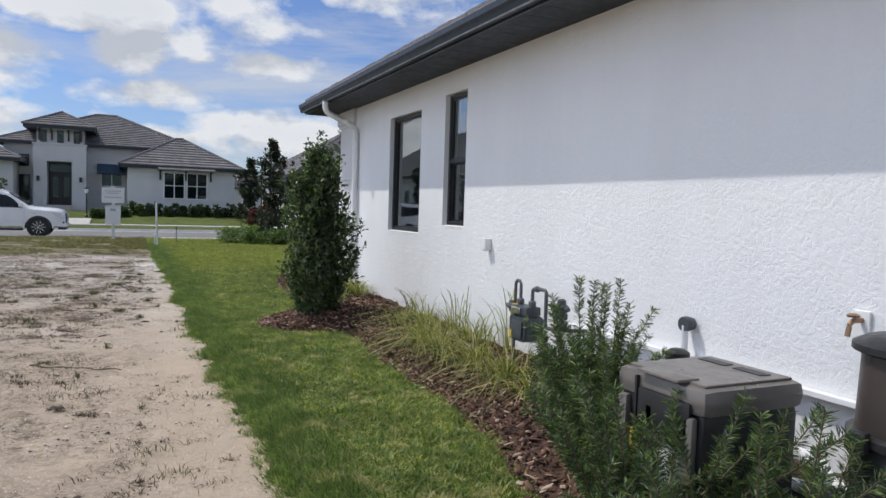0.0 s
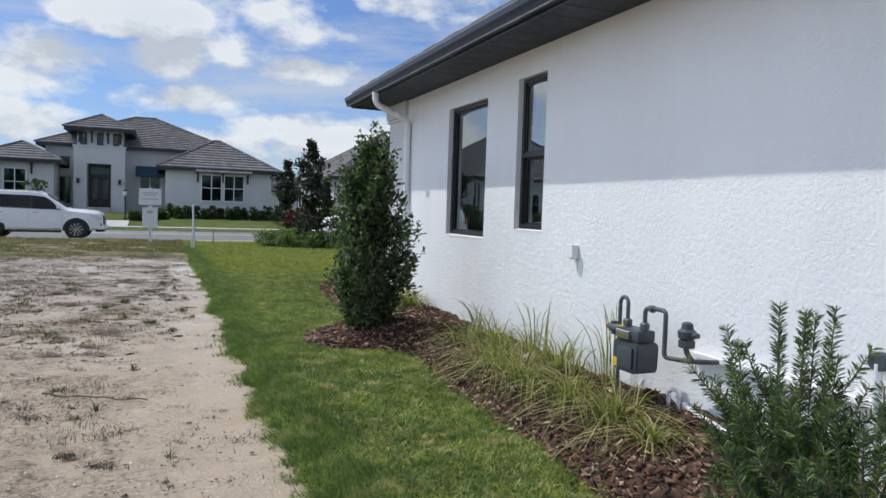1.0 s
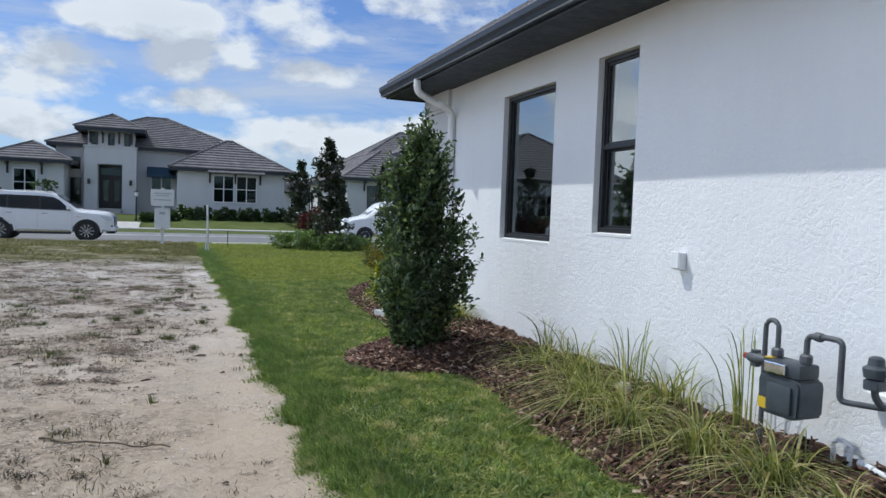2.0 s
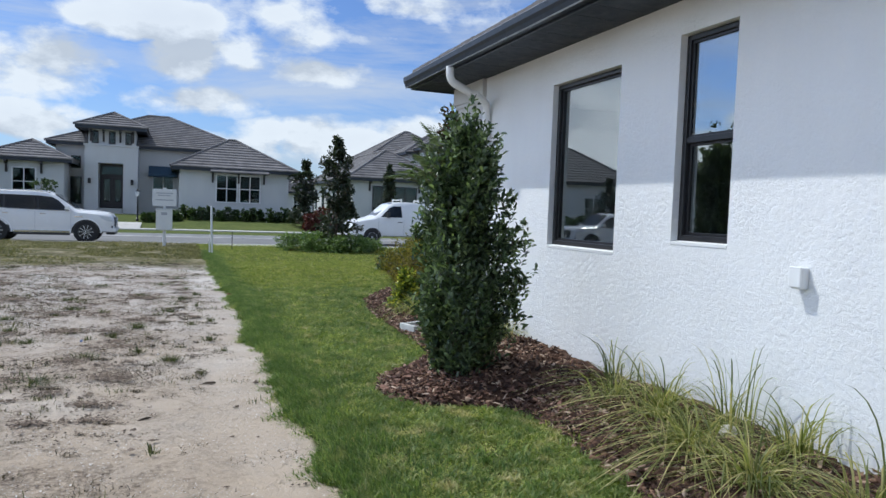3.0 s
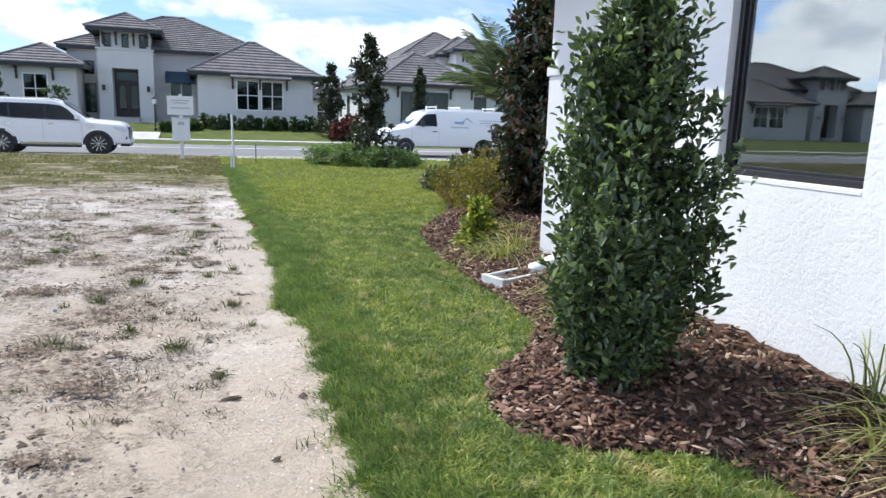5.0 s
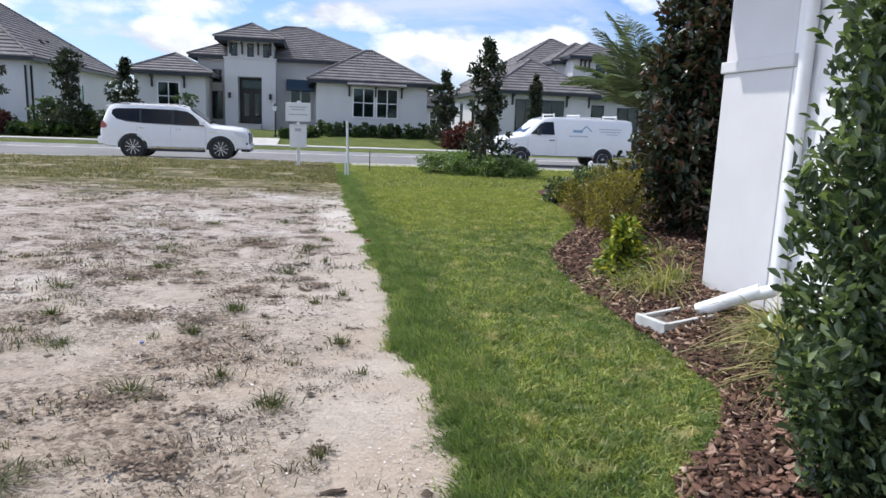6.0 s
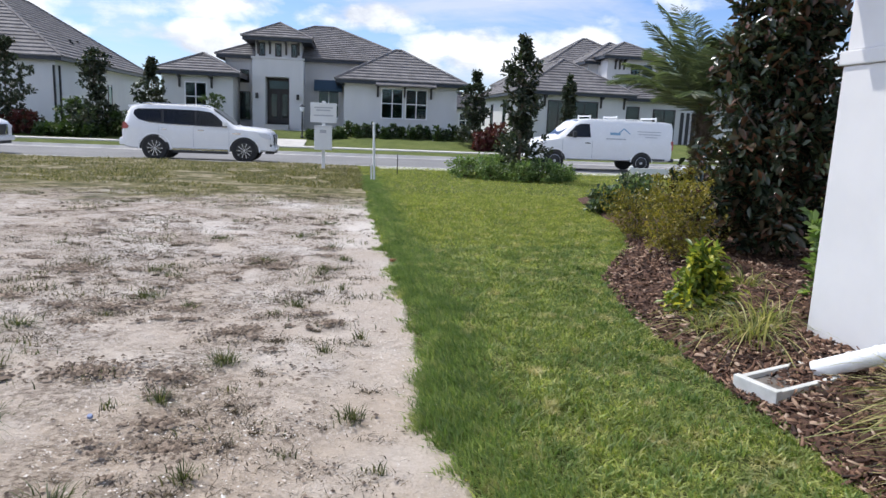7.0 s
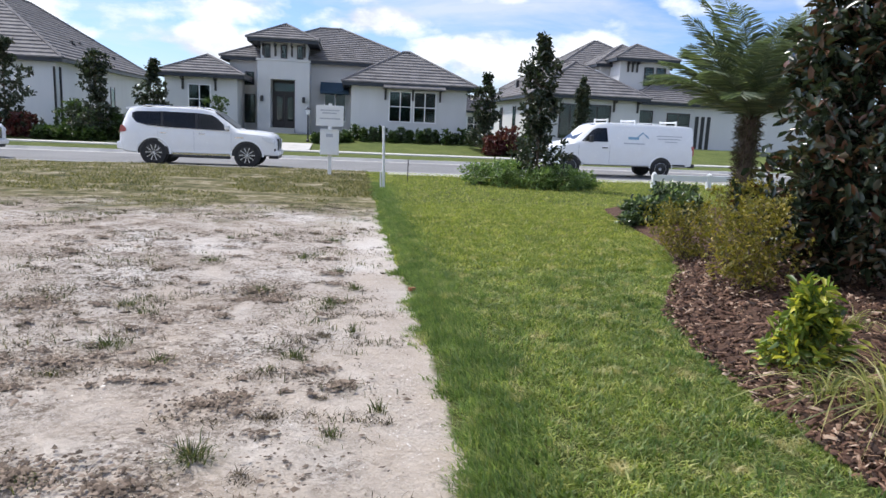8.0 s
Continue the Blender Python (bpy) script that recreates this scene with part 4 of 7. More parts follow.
def build_clods():
    """Larger dark clods, rotted wood bits and root ends half sunk in the sand."""
    n = 330
    x = 0.55 - 6.0 * RNG.uniform(0, 1, n) ** 1.2
    y = 4.5 + 14 * RNG.uniform(0, 1, n) ** 1.1
    keep = (y > 8.5) | (RNG.uniform(0, 1, n) < 0.35)
    x, y = x[keep], y[keep]
    n = len(x)
    size = 0.007 + 0.022 * RNG.uniform(0, 1, n) ** 3
    turn = RNG.normal(0.2, 0.7, n)
    u = np.linspace(0, 2 * np.pi, 8, endpoint=False)
    stretch = RNG.uniform(0.9, 3.0, (n, 1))
    rings = []
    for scale, high in ((1.0, -0.2), (0.8, 0.18), (0.4, 0.35)):
        jag = RNG.uniform(0.3, 1.35, (n, 8))
        px, py = np.cos(u)[None] * jag * scale * size[:, None] * stretch, np.sin(u)[None] * jag * scale * size[:, None] * 0.7
        co, si = np.cos(turn)[:, None], np.sin(turn)[:, None]
        rings.append(np.stack([x[:, None] + px * co - py * si, y[:, None] + px * si + py * co, land(x, y)[:, None] + 0.012 + high * size[:, None] * RNG.uniform(0.5, 1.3, (n, 8))], -1))
    verts = np.concatenate(rings, 1).reshape(-1, 3)
    k = np.arange(8)
    q = np.stack([k, (k + 1) % 8, (k + 1) % 8 + 8, k + 8], 1)
    quads = np.concatenate([q, q + 8, [[16, 17, 18, 19], [16, 19, 20, 23], [20, 21, 22, 23]]])
    faces = (np.arange(n)[:, None, None] * 24 + quads[None]).reshape(-1, 4)
    tagged(new("soil_clods", fast_mesh("soil_clods", verts, faces, M_CRUMB)), "dark clods and rotted wood bits on the sand", "clods", kind="stuff")


def build_street():
    bm = box(-220, 220, ROAD_Y0 + 0.32, ROAD_Y1 - 0.32, ROAD_Z - 0.1, ROAD_Z)
    solid("road", bm, M_ASPHALT, "worn light grey asphalt residential street", "road", kind="structure")
    for y0, y1, top in ((ROAD_Y0 - 0.02, ROAD_Y0 + 0.32, -0.045), (ROAD_Y1 - 0.32, ROAD_Y1 + 0.02, -0.03)):
        step = 1 if y0 > 35 else -1
        lo, hi = (y0, y1) if step > 0 else (y1, y0)
        prof = [(lo, ROAD_Z - 0.05), (lo, ROAD_Z + 0.012), (lo + step * 0.14, ROAD_Z + 0.03), (lo + step * 0.22, top), (hi, top), (hi, ROAD_Z - 0.05)]
        solid("kerb", prism(prof, "x", -220, 220), M_CONCRETE, "pale concrete rolled kerb", "kerb", kind="structure")
    walk_far = box(-220, 220, 42.6, 44.1, -0.05, 0.085)
    solid("pavement", walk_far, M_CONCRETE, "pale concrete pavement across the street", "pavement", kind="structure")
    near = box(1.6, 60, ROAD_Y0 - 1.35, ROAD_Y0 - 0.35, -0.10, -0.035)
    solid("pavement", near, M_CONCRETE, "pale concrete pavement beside the front lawn", "pavement", kind="structure")
    drive = box(-5.2, -1.6, 44.1, 53.5, 0.0, 0.09)
    for v in drive.verts:
        v.co.z += float(np.clip((v.co.y - 45) / 6, 0, 1)) * 0.62
    solid("entrance_path", drive, M_CONCRETE, "pale concrete path up to the front door", "path", kind="structure")


# ---- the near house ----
WIN_A = (8.22, 9.36, 1.163, 2.79)
WIN_B = (6.905, 7.485, 1.293, 2.87)
WALL_TOP, BASE_Z, WALL_BACK = 3.14, -0.1, -9.0


def build_wall():
    """The stuccoed side wall with two window openings through it."""
    bm = bmesh.new()
    x0, x1 = WALL_X, WALL_X + 0.22
    ys = [WALL_BACK, WIN_B[0], WIN_B[1], WIN_A[0], WIN_A[1], CORNER_Y]
    for i, (a, b) in enumerate(zip(ys, ys[1:])):
        if i in (1, 3):
            w = WIN_B if i == 1 else WIN_A
            bm_box(bm, x0, x1, a, b, BASE_Z, w[2])
            bm_box(bm, x0, x1, a, b, w[3], WALL_TOP)
        else:
            bm_box(bm, x0, x1, a, b, BASE_Z, WALL_TOP)
    bmesh.ops.remove_doubles(bm, verts=bm.verts, dist=0.0005)
    inner = {}
    for f in list(bm.faces):
        key = tuple(round(c, 3) for c in f.calc_center_median())
        inner.setdefault(key, []).append(f)
    dup = [f for fs in inner.values() if len(fs) > 1 for f in fs]
    if dup:
        bmesh.ops.delete(bm, geom=dup, context="FACES")
    solid("wall_west", bm, M_STUCCO, "white skip-trowelled stucco house wall", "wall", kind="structure")
    close = bmesh.new()
    bm_box(close, WALL_X + 0.22, 16, CORNER_Y - 0.22, CORNER_Y - 0.004, BASE_Z, WALL_TOP)
    solid("wall_north", close, M_STUCCO, "white stucco front wall of the house", "wall", kind="structure")
    close = bmesh.new()
    bm_box(close, WALL_X + 0.22, 16, WALL_BACK, WALL_BACK + 0.2, BASE_Z, WALL_TOP)
    bm_box(close, 15.8, 16, WALL_BACK + 0.2, CORNER_Y - 0.22, BASE_Z, WALL_TOP)
    solid("wall_back", close, M_STUCCO, "white stucco back walls of the house", "wall", kind="structure")
    room = bmesh.new()
    bm_box(room, WALL_X + 0.22, 8.0, 5.0, 5.1, 0.3, 3.0)
    bm_box(room, 7.9, 8.0, 5.1, 11.7, 0.3, 3.0)
    bm_box(room, WALL_X + 0.22, 8.0, 11.66, 11.76, 0.3, 3.0)
    solid("wall_room", room, M_ROOM, "plain dim painted inside walls", "wall", kind="structure")
    solid("floor", box(WALL_X + 0.22, 8.0, 5.0, 11.76, 0.2, 0.3), M_ROOM, "plain dim inside floor", "floor", kind="structure")
    solid("ceiling", box(WALL_X + 0.22, 8.0, 5.0, 11.76, 3.0, 3.1), M_ROOM, "plain dim inside ceiling", "ceiling", kind="structure")


def build_window(number, w, hung):
    y0, y1, z0, z1 = w
    win = thing(f"window_{number}", "black-framed window with dark reflective glass set into stucco", "window", kind="structure")
    gx = WALL_X + 0.088
    f = 0.045
    for name, b in (("jamb", (y0 + 0.004, y0 + f, z0 + 0.03, z1 - 0.004)), ("jamb", (y1 - f, y1 - 0.004, z0 + 0.03, z1 - 0.004)), ("head", (y0 + f, y1 - f, z1 - f, z1 - 0.004)), ("bottom_rail", (y0 + f, y1 - f, z0 + 0.03, z0 + 0.03 + f))):
        part(name, box(gx - 0.03, gx + 0.06, *b[:2], *b[2:], bevel=0.006), M_FRAME, win)
    sill = prism([(WALL_X - 0.004, z0 + 0.002), (WALL_X - 0.004, z0 + 0.022), (gx + 0.05, z0 + 0.045), (gx + 0.05, z0 + 0.002)], "y", y0 + 0.003, y1 - 0.003)
    part("window_sill", sill, M_TRIM, win, "white painted sloping sill")
    zm = z0 + (z1 - z0) * 0.5
    panes = [(z0 + 0.075, zm - 0.02, gx + 0.02), (zm + 0.02, z1 - f, gx + 0.0)] if hung else [(z0 + 0.075, z1 - f, gx + 0.01)]
    for a, b, x in panes:
        p = part("pane", box(x, x + 0.008, y0 + f + 0.002, y1 - f - 0.002, a + 0.002, b - 0.002), M_GLASS, win, "dark reflective glass pane")
        p.visible_shadow = False
        s = 0.022
        for q in ((y0 + f, y0 + f + s, a, b), (y1 - f - s, y1 - f, a, b), (y0 + f + s, y1 - f - s, a, a + s), (y0 + f + s, y1 - f - s, b - s, b)):
            part("sash", box(x - 0.012, x - 0.001, *q, bevel=0.003), M_FRAME, win)
    if hung:
        part("meeting_rail", box(gx - 0.028, gx + 0.05, y0 + f, y1 - f, zm - 0.022, zm + 0.022, bevel=0.005), M_FRAME, win)


def build_eave():
    ox, oy = WALL_X - 0.56, CORNER_Y + 0.30
    solid("soffit", box(ox, WALL_X - 0.002, WALL_BACK - 0.3, oy, WALL_TOP - 0.012, WALL_TOP + 0.02), M_SOFFIT, "dark charcoal eave soffit", "soffit", kind="structure")
    front = box(WALL_X - 0.002, 16.4, CORNER_Y, oy, WALL_TOP - 0.012, WALL_TOP + 0.02)
    solid("soffit", front, M_SOFFIT, "dark charcoal eave soffit", "soffit", kind="structure")
    for i in range(40):
        y = oy - 0.06 - 0.3 * i
        solid("soffit_seam", box(ox + 0.02, WALL_X - 0.004, y, y + 0.006, WALL_TOP - 0.0145, WALL_TOP - 0.0125), M_CHARCOAL, "raised seam between soffit panels", "trim", group="soffit seams", kind="structure")
    solid("fascia", box(ox - 0.022, ox - 0.001, WALL_BACK - 0.3, oy + 0.022, WALL_TOP - 0.03, WALL_TOP + 0.14), M_CHARCOAL, "dark charcoal fascia board under the roof edge", "trim", kind="structure")
    solid("fascia", box(ox - 0.001, 16.4, oy + 0.001, oy + 0.022, WALL_TOP - 0.03, WALL_TOP + 0.14), M_CHARCOAL, "dark charcoal fascia board under the roof edge", "trim", kind="structure")
    k = [(ox - 0.024, 3.13), (ox - 0.095, 3.13), (ox - 0.11, 3.175), (ox - 0.13, 3.205), (ox - 0.135, 3.255), (ox - 0.122, 3.255), (ox - 0.118, 3.21), (ox - 0.10, 3.18), (ox - 0.088, 3.14), (ox - 0.024, 3.14)]
    gutter = thing("gutter", "dark charcoal metal gutter along the eave", "gutter", kind="structure")
    part("trough", prism(k, "y", WALL_BACK - 0.3, oy + 0.02), M_CHARCOAL, gutter)
    part("end_cap", prism([k[0], k[1], k[2], k[3], k[4], (ox - 0.024, 3.255)], "y", oy + 0.0205, oy + 0.024), M_CHARCOAL, gutter)
    # the highlight on lip and bottom edge is put in as pale tubes
    for x, z in ((ox - 0.130, 3.258), (ox - 0.097, 3.128)):
        part("rolled_edge", tube([(x, WALL_BACK - 0.3, z), (x, oy + 0.02, z)], 0.007, 6), M_EDGE, gutter, "rolled edge in pale metal for its sky glint")
    roof = stepped_roof("roof", ox - 0.03, 16.6, WALL_BACK - 0.4, oy - 0.06, WALL_TOP + 0.145, 0.42, None, "grey flat concrete tile roof of the near house")
    lay_tile_edge(roof, ox, oy)


def lay_tile_edge(roof, ox, oy):
    """The lowest course of flat tiles, whose butts show over the gutter."""
    me = to_mesh("roof_tile", prism([(0, 0), (0, 0.045), (0.36, 0.045 + 0.36 * 0.42), (0.36, 0.36 * 0.42)], "y", 0.0, 0.322), M_ROOF)
    for i in range(46):
        ob = new("roof_tile", me)
        ob.parent = roof
        ob.matrix_basis = pose(ox - 0.055, oy - 0.44 - 0.33 * i, 3.30 + 0.006 * math.sin(i * 2.7), 0, 0, 0.5 * math.sin(i * 1.9))


def roof_courses(x0, x1, y0, y1, z, slope, step=0.34, lift=0.075):
    """A hip roof laid in overlapping tile courses."""
    bm = bmesh.new()
    half = min(x1 - x0, y1 - y0) / 2
    n = max(3, int(half / step))

    def rect(d, h):
        d = min(d, half - 0.004)
        return [Vector(c) for c in ((x0 + d, y0 + d, h), (x1 - d, y0 + d, h), (x1 - d, y1 - d, h), (x0 + d, y1 - d, h))]
    prev = [bm.verts.new(c) for c in rect(0, z)]
    bm.faces.new(prev[::-1])
    for k in range(n):
        d0, d1 = half * k / n, half * (k + 1) / n
        low = [bm.verts.new(c) for c in rect(d0, z + d0 * slope + lift)]
        top = [bm.verts.new(c) for c in rect(d1, z + d1 * slope + 0.004)]
        for a, b in ((prev, low), (low, top)):
            for i in range(4):
                bm.faces.new((a[i], a[(i + 1) % 4], b[(i + 1) % 4], b[i]))
        prev = top
    bm.faces.new(prev)
    return bm, z + half * slope, half


def hip_caps(x0, x1, y0, y1, z, slope):
    """The end points of the cap tiles along the hips and the ridge."""
    half = min(x1 - x0, y1 - y0) / 2
    top = z + half * slope + 0.05
    a = (x0 + half, y0 + half, top)
    b = (x1 - half, y1 - half, top)
    if x1 - x0 > y1 - y0:
        ends = [((x0, y0), a), ((x0, y1), a), ((x1, y0), b), ((x1, y1), b)]
    else:
        ends = [((x0, y0), a), ((x1, y0), a), ((x0, y1), b), ((x1, y1), b)]
    runs = [((px, py, z + 0.03), q) for (px, py), q in ends]
    if (Vector(a) - Vector(b)).length > 0.1:
        runs.append((a, b))
    return runs


def stepped_roof(name, x0, x1, y0, y1, z, slope, parent, label):
    bm, top, half = roof_courses(x0, x1, y0, y1, z, slope)
    if parent is None:
        return solid(name, bm, M_ROOF, label, "roof", kind="structure")
    ob = part(name, bm, M_ROOF, parent, label)
    for a, b in hip_caps(x0, x1, y0, y1, z, slope):
        part("ridge_cap", tube([a, b], 0.09, 6), M_ROOF, ob)
    return ob


def build_corner_column():
    """The square corner pier with a moulded band at head height and a crown under the eave."""
    col = thing("corner_column", "smooth white corner column with a moulded band", "column", kind="structure")
    x0, y0, y1 = WALL_X - 0.012, 11.02, CORNER_Y + 0.03
    part("shaft", box(x0, x0 + 0.6, y0, y1, BASE_Z, 1.955, bevel=0.008), M_COLUMN, col)
    part("band", box(x0 - 0.022, x0 + 0.64, y0 - 0.03, y1 + 0.022, 1.957, 2.05, bevel=0.012), M_COLUMN, col)
    part("upper_shaft", box(x0 + 0.005, x0 + 0.58, y0 + 0.012, y1 - 0.012, 2.052, 2.85, bevel=0.008), M_COLUMN, col)
    part("crown", box(x0 - 0.02, x0 + 0.62, y0 - 0.02, y1 + 0.02, 2.852, 2.90, bevel=0.01), M_COLUMN, col)
    part("crown", box(x0 - 0.045, x0 + 0.645, y0 - 0.045, y1 + 0.045, 2.902, WALL_TOP - 0.014, bevel=0.01), M_COLUMN, col)


def build_downspout():
    d = thing("downspout", "white metal downspout running down the house corner", "downspout")
    yd = 10.83
    pts = bend((3.0, yd - 0.21, 3.14), (3.0, yd - 0.21, 2.98), (3.3, yd - 0.12, 2.88), 0.09) + bend((3.35, yd - 0.16, 2.865), (3.572, yd, 2.80), (3.572, yd, 2.5), 0.1) + [(3.572, yd, 0.46)]
    part("pipe", tube(pts, 0.046, 12), M_TRIM, d, smooth=True)
    part("elbow", tube(bend((3.572, yd, 0.458), (3.572, yd, 0.38), (3.48, yd + 0.08, 0.335), 0.06), 0.048, 12), M_TRIM, d, smooth=True)
    for z in (2.45, 1.0):
        part("strap", lathe([(0.05, 0), (0.05, 0.03)], (3.572, yd, z)), M_TRIM, d)
    spout = thing("downspout_extension", "white ribbed plastic downspout extension lying on mulch", "downspout")
    a, b = Vector((3.50, yd + 0.07, 0.36)), Vector((3.20, yd + 0.38, 0.13))
    part("pipe", tube([a, b], 0.055, 14), M_PVC, spout, smooth=True)
    for s in (0.25, 0.55):
        c = a.lerp(b, s)
        part("rib", tube([c, c + (b - a).normalized() * 0.02], 0.060, 14), M_PVC, spout)


def build_splash_block():
    """An open white tray on the grass under the downspout."""
    s = thing("splash_block", "white plastic splash block at the bed's edge", "splash block", at=pose(3.02, 11.16, 0.07, 0, -3, 17))
    part("base", box(-0.25, 0.25, -0.105, 0.105, -0.03, 0.022), M_GREY_LID, s, "grimy tray floor")
    for y in (-0.15, 0.105):
        part("rim", box(-0.25, 0.25, y, y + 0.036, -0.03, 0.05, 0.006), M_SPLASH, s)
    part("rim", box(-0.295, -0.25, -0.15, 0.15, -0.03, 0.055, 0.006), M_SPLASH, s)


build_ground()
mulch_bed = build_bed()
build_chips()
build_grass()
build_pebbles()
build_tufts()
build_crumbs()
build_litter_mats()
build_clods()
build_street()
build_wall()
build_window(1, WIN_A, False)
build_window(2, WIN_B, True)
build_eave()
build_corner_column()
build_downspout()
build_splash_block()

# ---- houses across the street ----


def house_window(parent, x0, x1, z0, z1, y, cols=2, rows=2, shutters=False, label="white-gridded window with greenish glass", frame_mat=None):
    """A window on a wall that faces the street (towards -y)."""
    fm = frame_mat or M_TRIM
    w = thing("window", "", "")
    w.parent = parent
    tagged(w, label)
    t = 0.07
    # flat black sheet on the wall stands for the unlit room behind
    part("recess", box(x0, x1, y - 0.012, y - 0.002, z0, z1), M_FRAME, w)
    for b in ((x0 - t, x0, z0 - t, z1 + t), (x1, x1 + t, z0 - t, z1 + t), (x0, x1, z1, z1 + t), (x0, x1, z0 - t, z0)):
        part("frame", box(b[0], b[1], y - 0.06, y - 0.002, b[2], b[3]), fm, w)
    part("pane", box(x0, x1, y - 0.026, y - 0.018, z0, z1), M_GLASS_FAR, w)
    for i in range(1, cols):
        x = x0 + (x1 - x0) * i / cols
        part("mullion", box(x - 0.03, x + 0.03, y - 0.055, y - 0.028, z0, z1), fm, w)
    for i in range(1, rows):
        z = z0 + (z1 - z0) * i / rows
        part("mullion", box(x0, x1, y - 0.052, y - 0.030, z - 0.025, z + 0.025), fm, w)
    return w


def eave_band(parent, x0, x1, y0, y1, z, t=0.2):
    """Dark fascia ring and soffit under a roof."""
    bm = bmesh.new()
    bm_box(bm, x0, x1, y0, y0 + 0.06, z - t, z)
    bm_box(bm, x0, x1, y1 - 0.06, y1, z - t, z)
    bm_box(bm, x0, x0 + 0.06, y0 + 0.061, y1 - 0.061, z - t, z)
    bm_box(bm, x1 - 0.06, x1, y0 + 0.061, y1 - 0.061, z - t, z)
    part("fascia", bm, M_CHARCOAL, parent, "dark charcoal fascia")
    part("soffit", box(x0 + 0.061, x1 - 0.061, y0 + 0.061, y1 - 0.061, z - t * 0.6, z - t * 0.6 + 0.03), M_SOFFIT, parent)


def block(parent, x0, x1, y0, y1, z0, z1, slope, over=0.5, wall_label="white stucco wall", paint=None):
    """A walled block of a house under its own hip roof."""
    part("wall", box(x0, x1, y0, y1, z0, z1), paint or M_STUCCO_FAR, parent, wall_label)
    eave_band(parent, x0 - over, x1 + over, y0 - over, y1 + over, z1 + 0.14)
    stepped_roof("roof", x0 - over - 0.06, x1 + over + 0.06, y0 - over - 0.06, y1 + over + 0.06, z1 + 0.145, slope, parent, "grey flat tile hip roof")


def bracket(parent, x, y, z):
    part("bracket", prism([(y - 0.55, z), (y - 0.004, z), (y - 0.004, z - 0.75), (y - 0.10, z - 0.72), (y - 0.12, z - 0.2), (y - 0.55, z - 0.12)], "x", x - 0.06, x + 0.06), M_DOORWOOD, parent, "dark wooden eave bracket")


def wall_lantern(parent, x, y, z):
    l = thing("wall_lantern", "", "")
    l.parent = parent
    part("cage", box(x - 0.09, x + 0.09, y - 0.22, y - 0.04, z, z + 0.34, 0.02), M_FRAME, l)
    part("arm", box(x - 0.03, x + 0.03, y - 0.04, y - 0.002, z + 0.28, z + 0.36), M_FRAME, l)


def build_centre_house():
    h = thing("house", "large white stucco house with grey tile hip roofs", "house", group="houses across the street")
    base = 0.55
    block(h, -7.3, 5.2, 56.0, 67.0, base, 5.2, 0.45)
    block(h, 0.43, 7.35, 51.0, 57.5, base, 3.72, 0.56)
    block(h, -10.6, -6.4, 53.0, 60.0, base, 3.85, 0.47)
    # entrance tower
    part("wall", box(-5.35, -4.55, 54.0, 56.0, base, 5.08), M_STUCCO_FAR, h)
    part("wall", box(-3.05, -2.17, 54.0, 56.0, base, 5.08), M_STUCCO_FAR, h)
    part("wall", box(-4.549, -3.051, 54.0, 56.0, 3.98, 5.08), M_STUCCO_FAR, h)
    block(h, -5.15, -2.33, 54.15, 57.2, 5.085, 6.2, 0.50, over=0.72)
    part("ledge", box(-5.42, -2.10, 53.95, 54.14, 5.085, 5.2), M_STUCCO_FAR, h)
    for x in (-4.75, -3.74, -2.75):
        house_window(h, x - 0.13, x + 0.13, 5.32, 6.0, 54.15, 1, 1, label="narrow dark tower window", frame_mat=M_FRAME)
    for x in (-5.0, -4.25, -3.25, -2.48):
        bracket(h, x, 54.15, 6.12)
    door = thing("door", "", "")
    door.parent = h
    tagged(door, "dark double entrance door with glass and a transom")
    part("door_frame", box(-4.548, -3.052, 55.3, 55.4, base + 0.3, 3.978), M_DOORWOOD, door)
    for x in (-4.42, -3.74):
        part("leaf", box(x, x + 0.62, 55.22, 55.298, base + 0.5, 3.1, 0.01), M_DOORWOOD, door)
        part("pane", box(x + 0.14, x + 0.48, 55.20, 55.215, base + 0.9, 2.95), M_GLASS_FAR, door)
    part("pane", box(-4.42, -3.18, 55.25, 55.295, 3.3, 3.8), M_GLASS_FAR, door, "glass transom")
    part("step", box(-4.54, -3.06, 53.2, 55.29, base - 0.1, base + 0.45), M_CONCRETE, h)
    for x in (-5.05, -2.5):
        wall_lantern(h, x, 54.0, 2.6)
    # big street window of the front wing
    for x0 in (2.72, 4.2):
        house_window(h, x0, x0 + 1.24, 1.72, 3.42, 51.0, 2, 2)
    for x in (2.45, 4.08, 5.72):
        bracket(h, x, 51.0, 3.68)
    bay = thing("awning", "", "")
    bay.parent = h
    tagged(bay, "small tiled roof skirt over the window")
    part("skirt", prism([(50.2, 3.58), (50.2, 3.66), (50.98, 4.05), (50.98, 3.58)], "x", 2.3, 5.95), M_ROOF, bay)
    # recessed wall with navy awning
    house_window(h, -1.25, 0.05, 1.6, 3.3, 56.0, 2, 2)
    part("awning", prism([(55.2, 3.3), (55.2, 3.45), (55.98, 4.05), (55.98, 3.3)], "x", -1.55, 0.3), M_NAVY, h, "navy blue canvas window awning")
    house_window(h, -6.3, -5.85, 3.7, 4.4, 56.0, 1, 1, frame_mat=M_FRAME, label="small dark upper window")
    house_window(h, -6.35, -5.8, 1.3, 3.0, 56.0, 1, 2, frame_mat=M_FRAME, label="narrow dark window")
    house_window(h, -9.2, -8.0, 1.7, 3.35, 53.0, 2, 2)
    for x in (-9.55, -7.65):
        bracket(h, x, 53.0, 3.8)
    return h


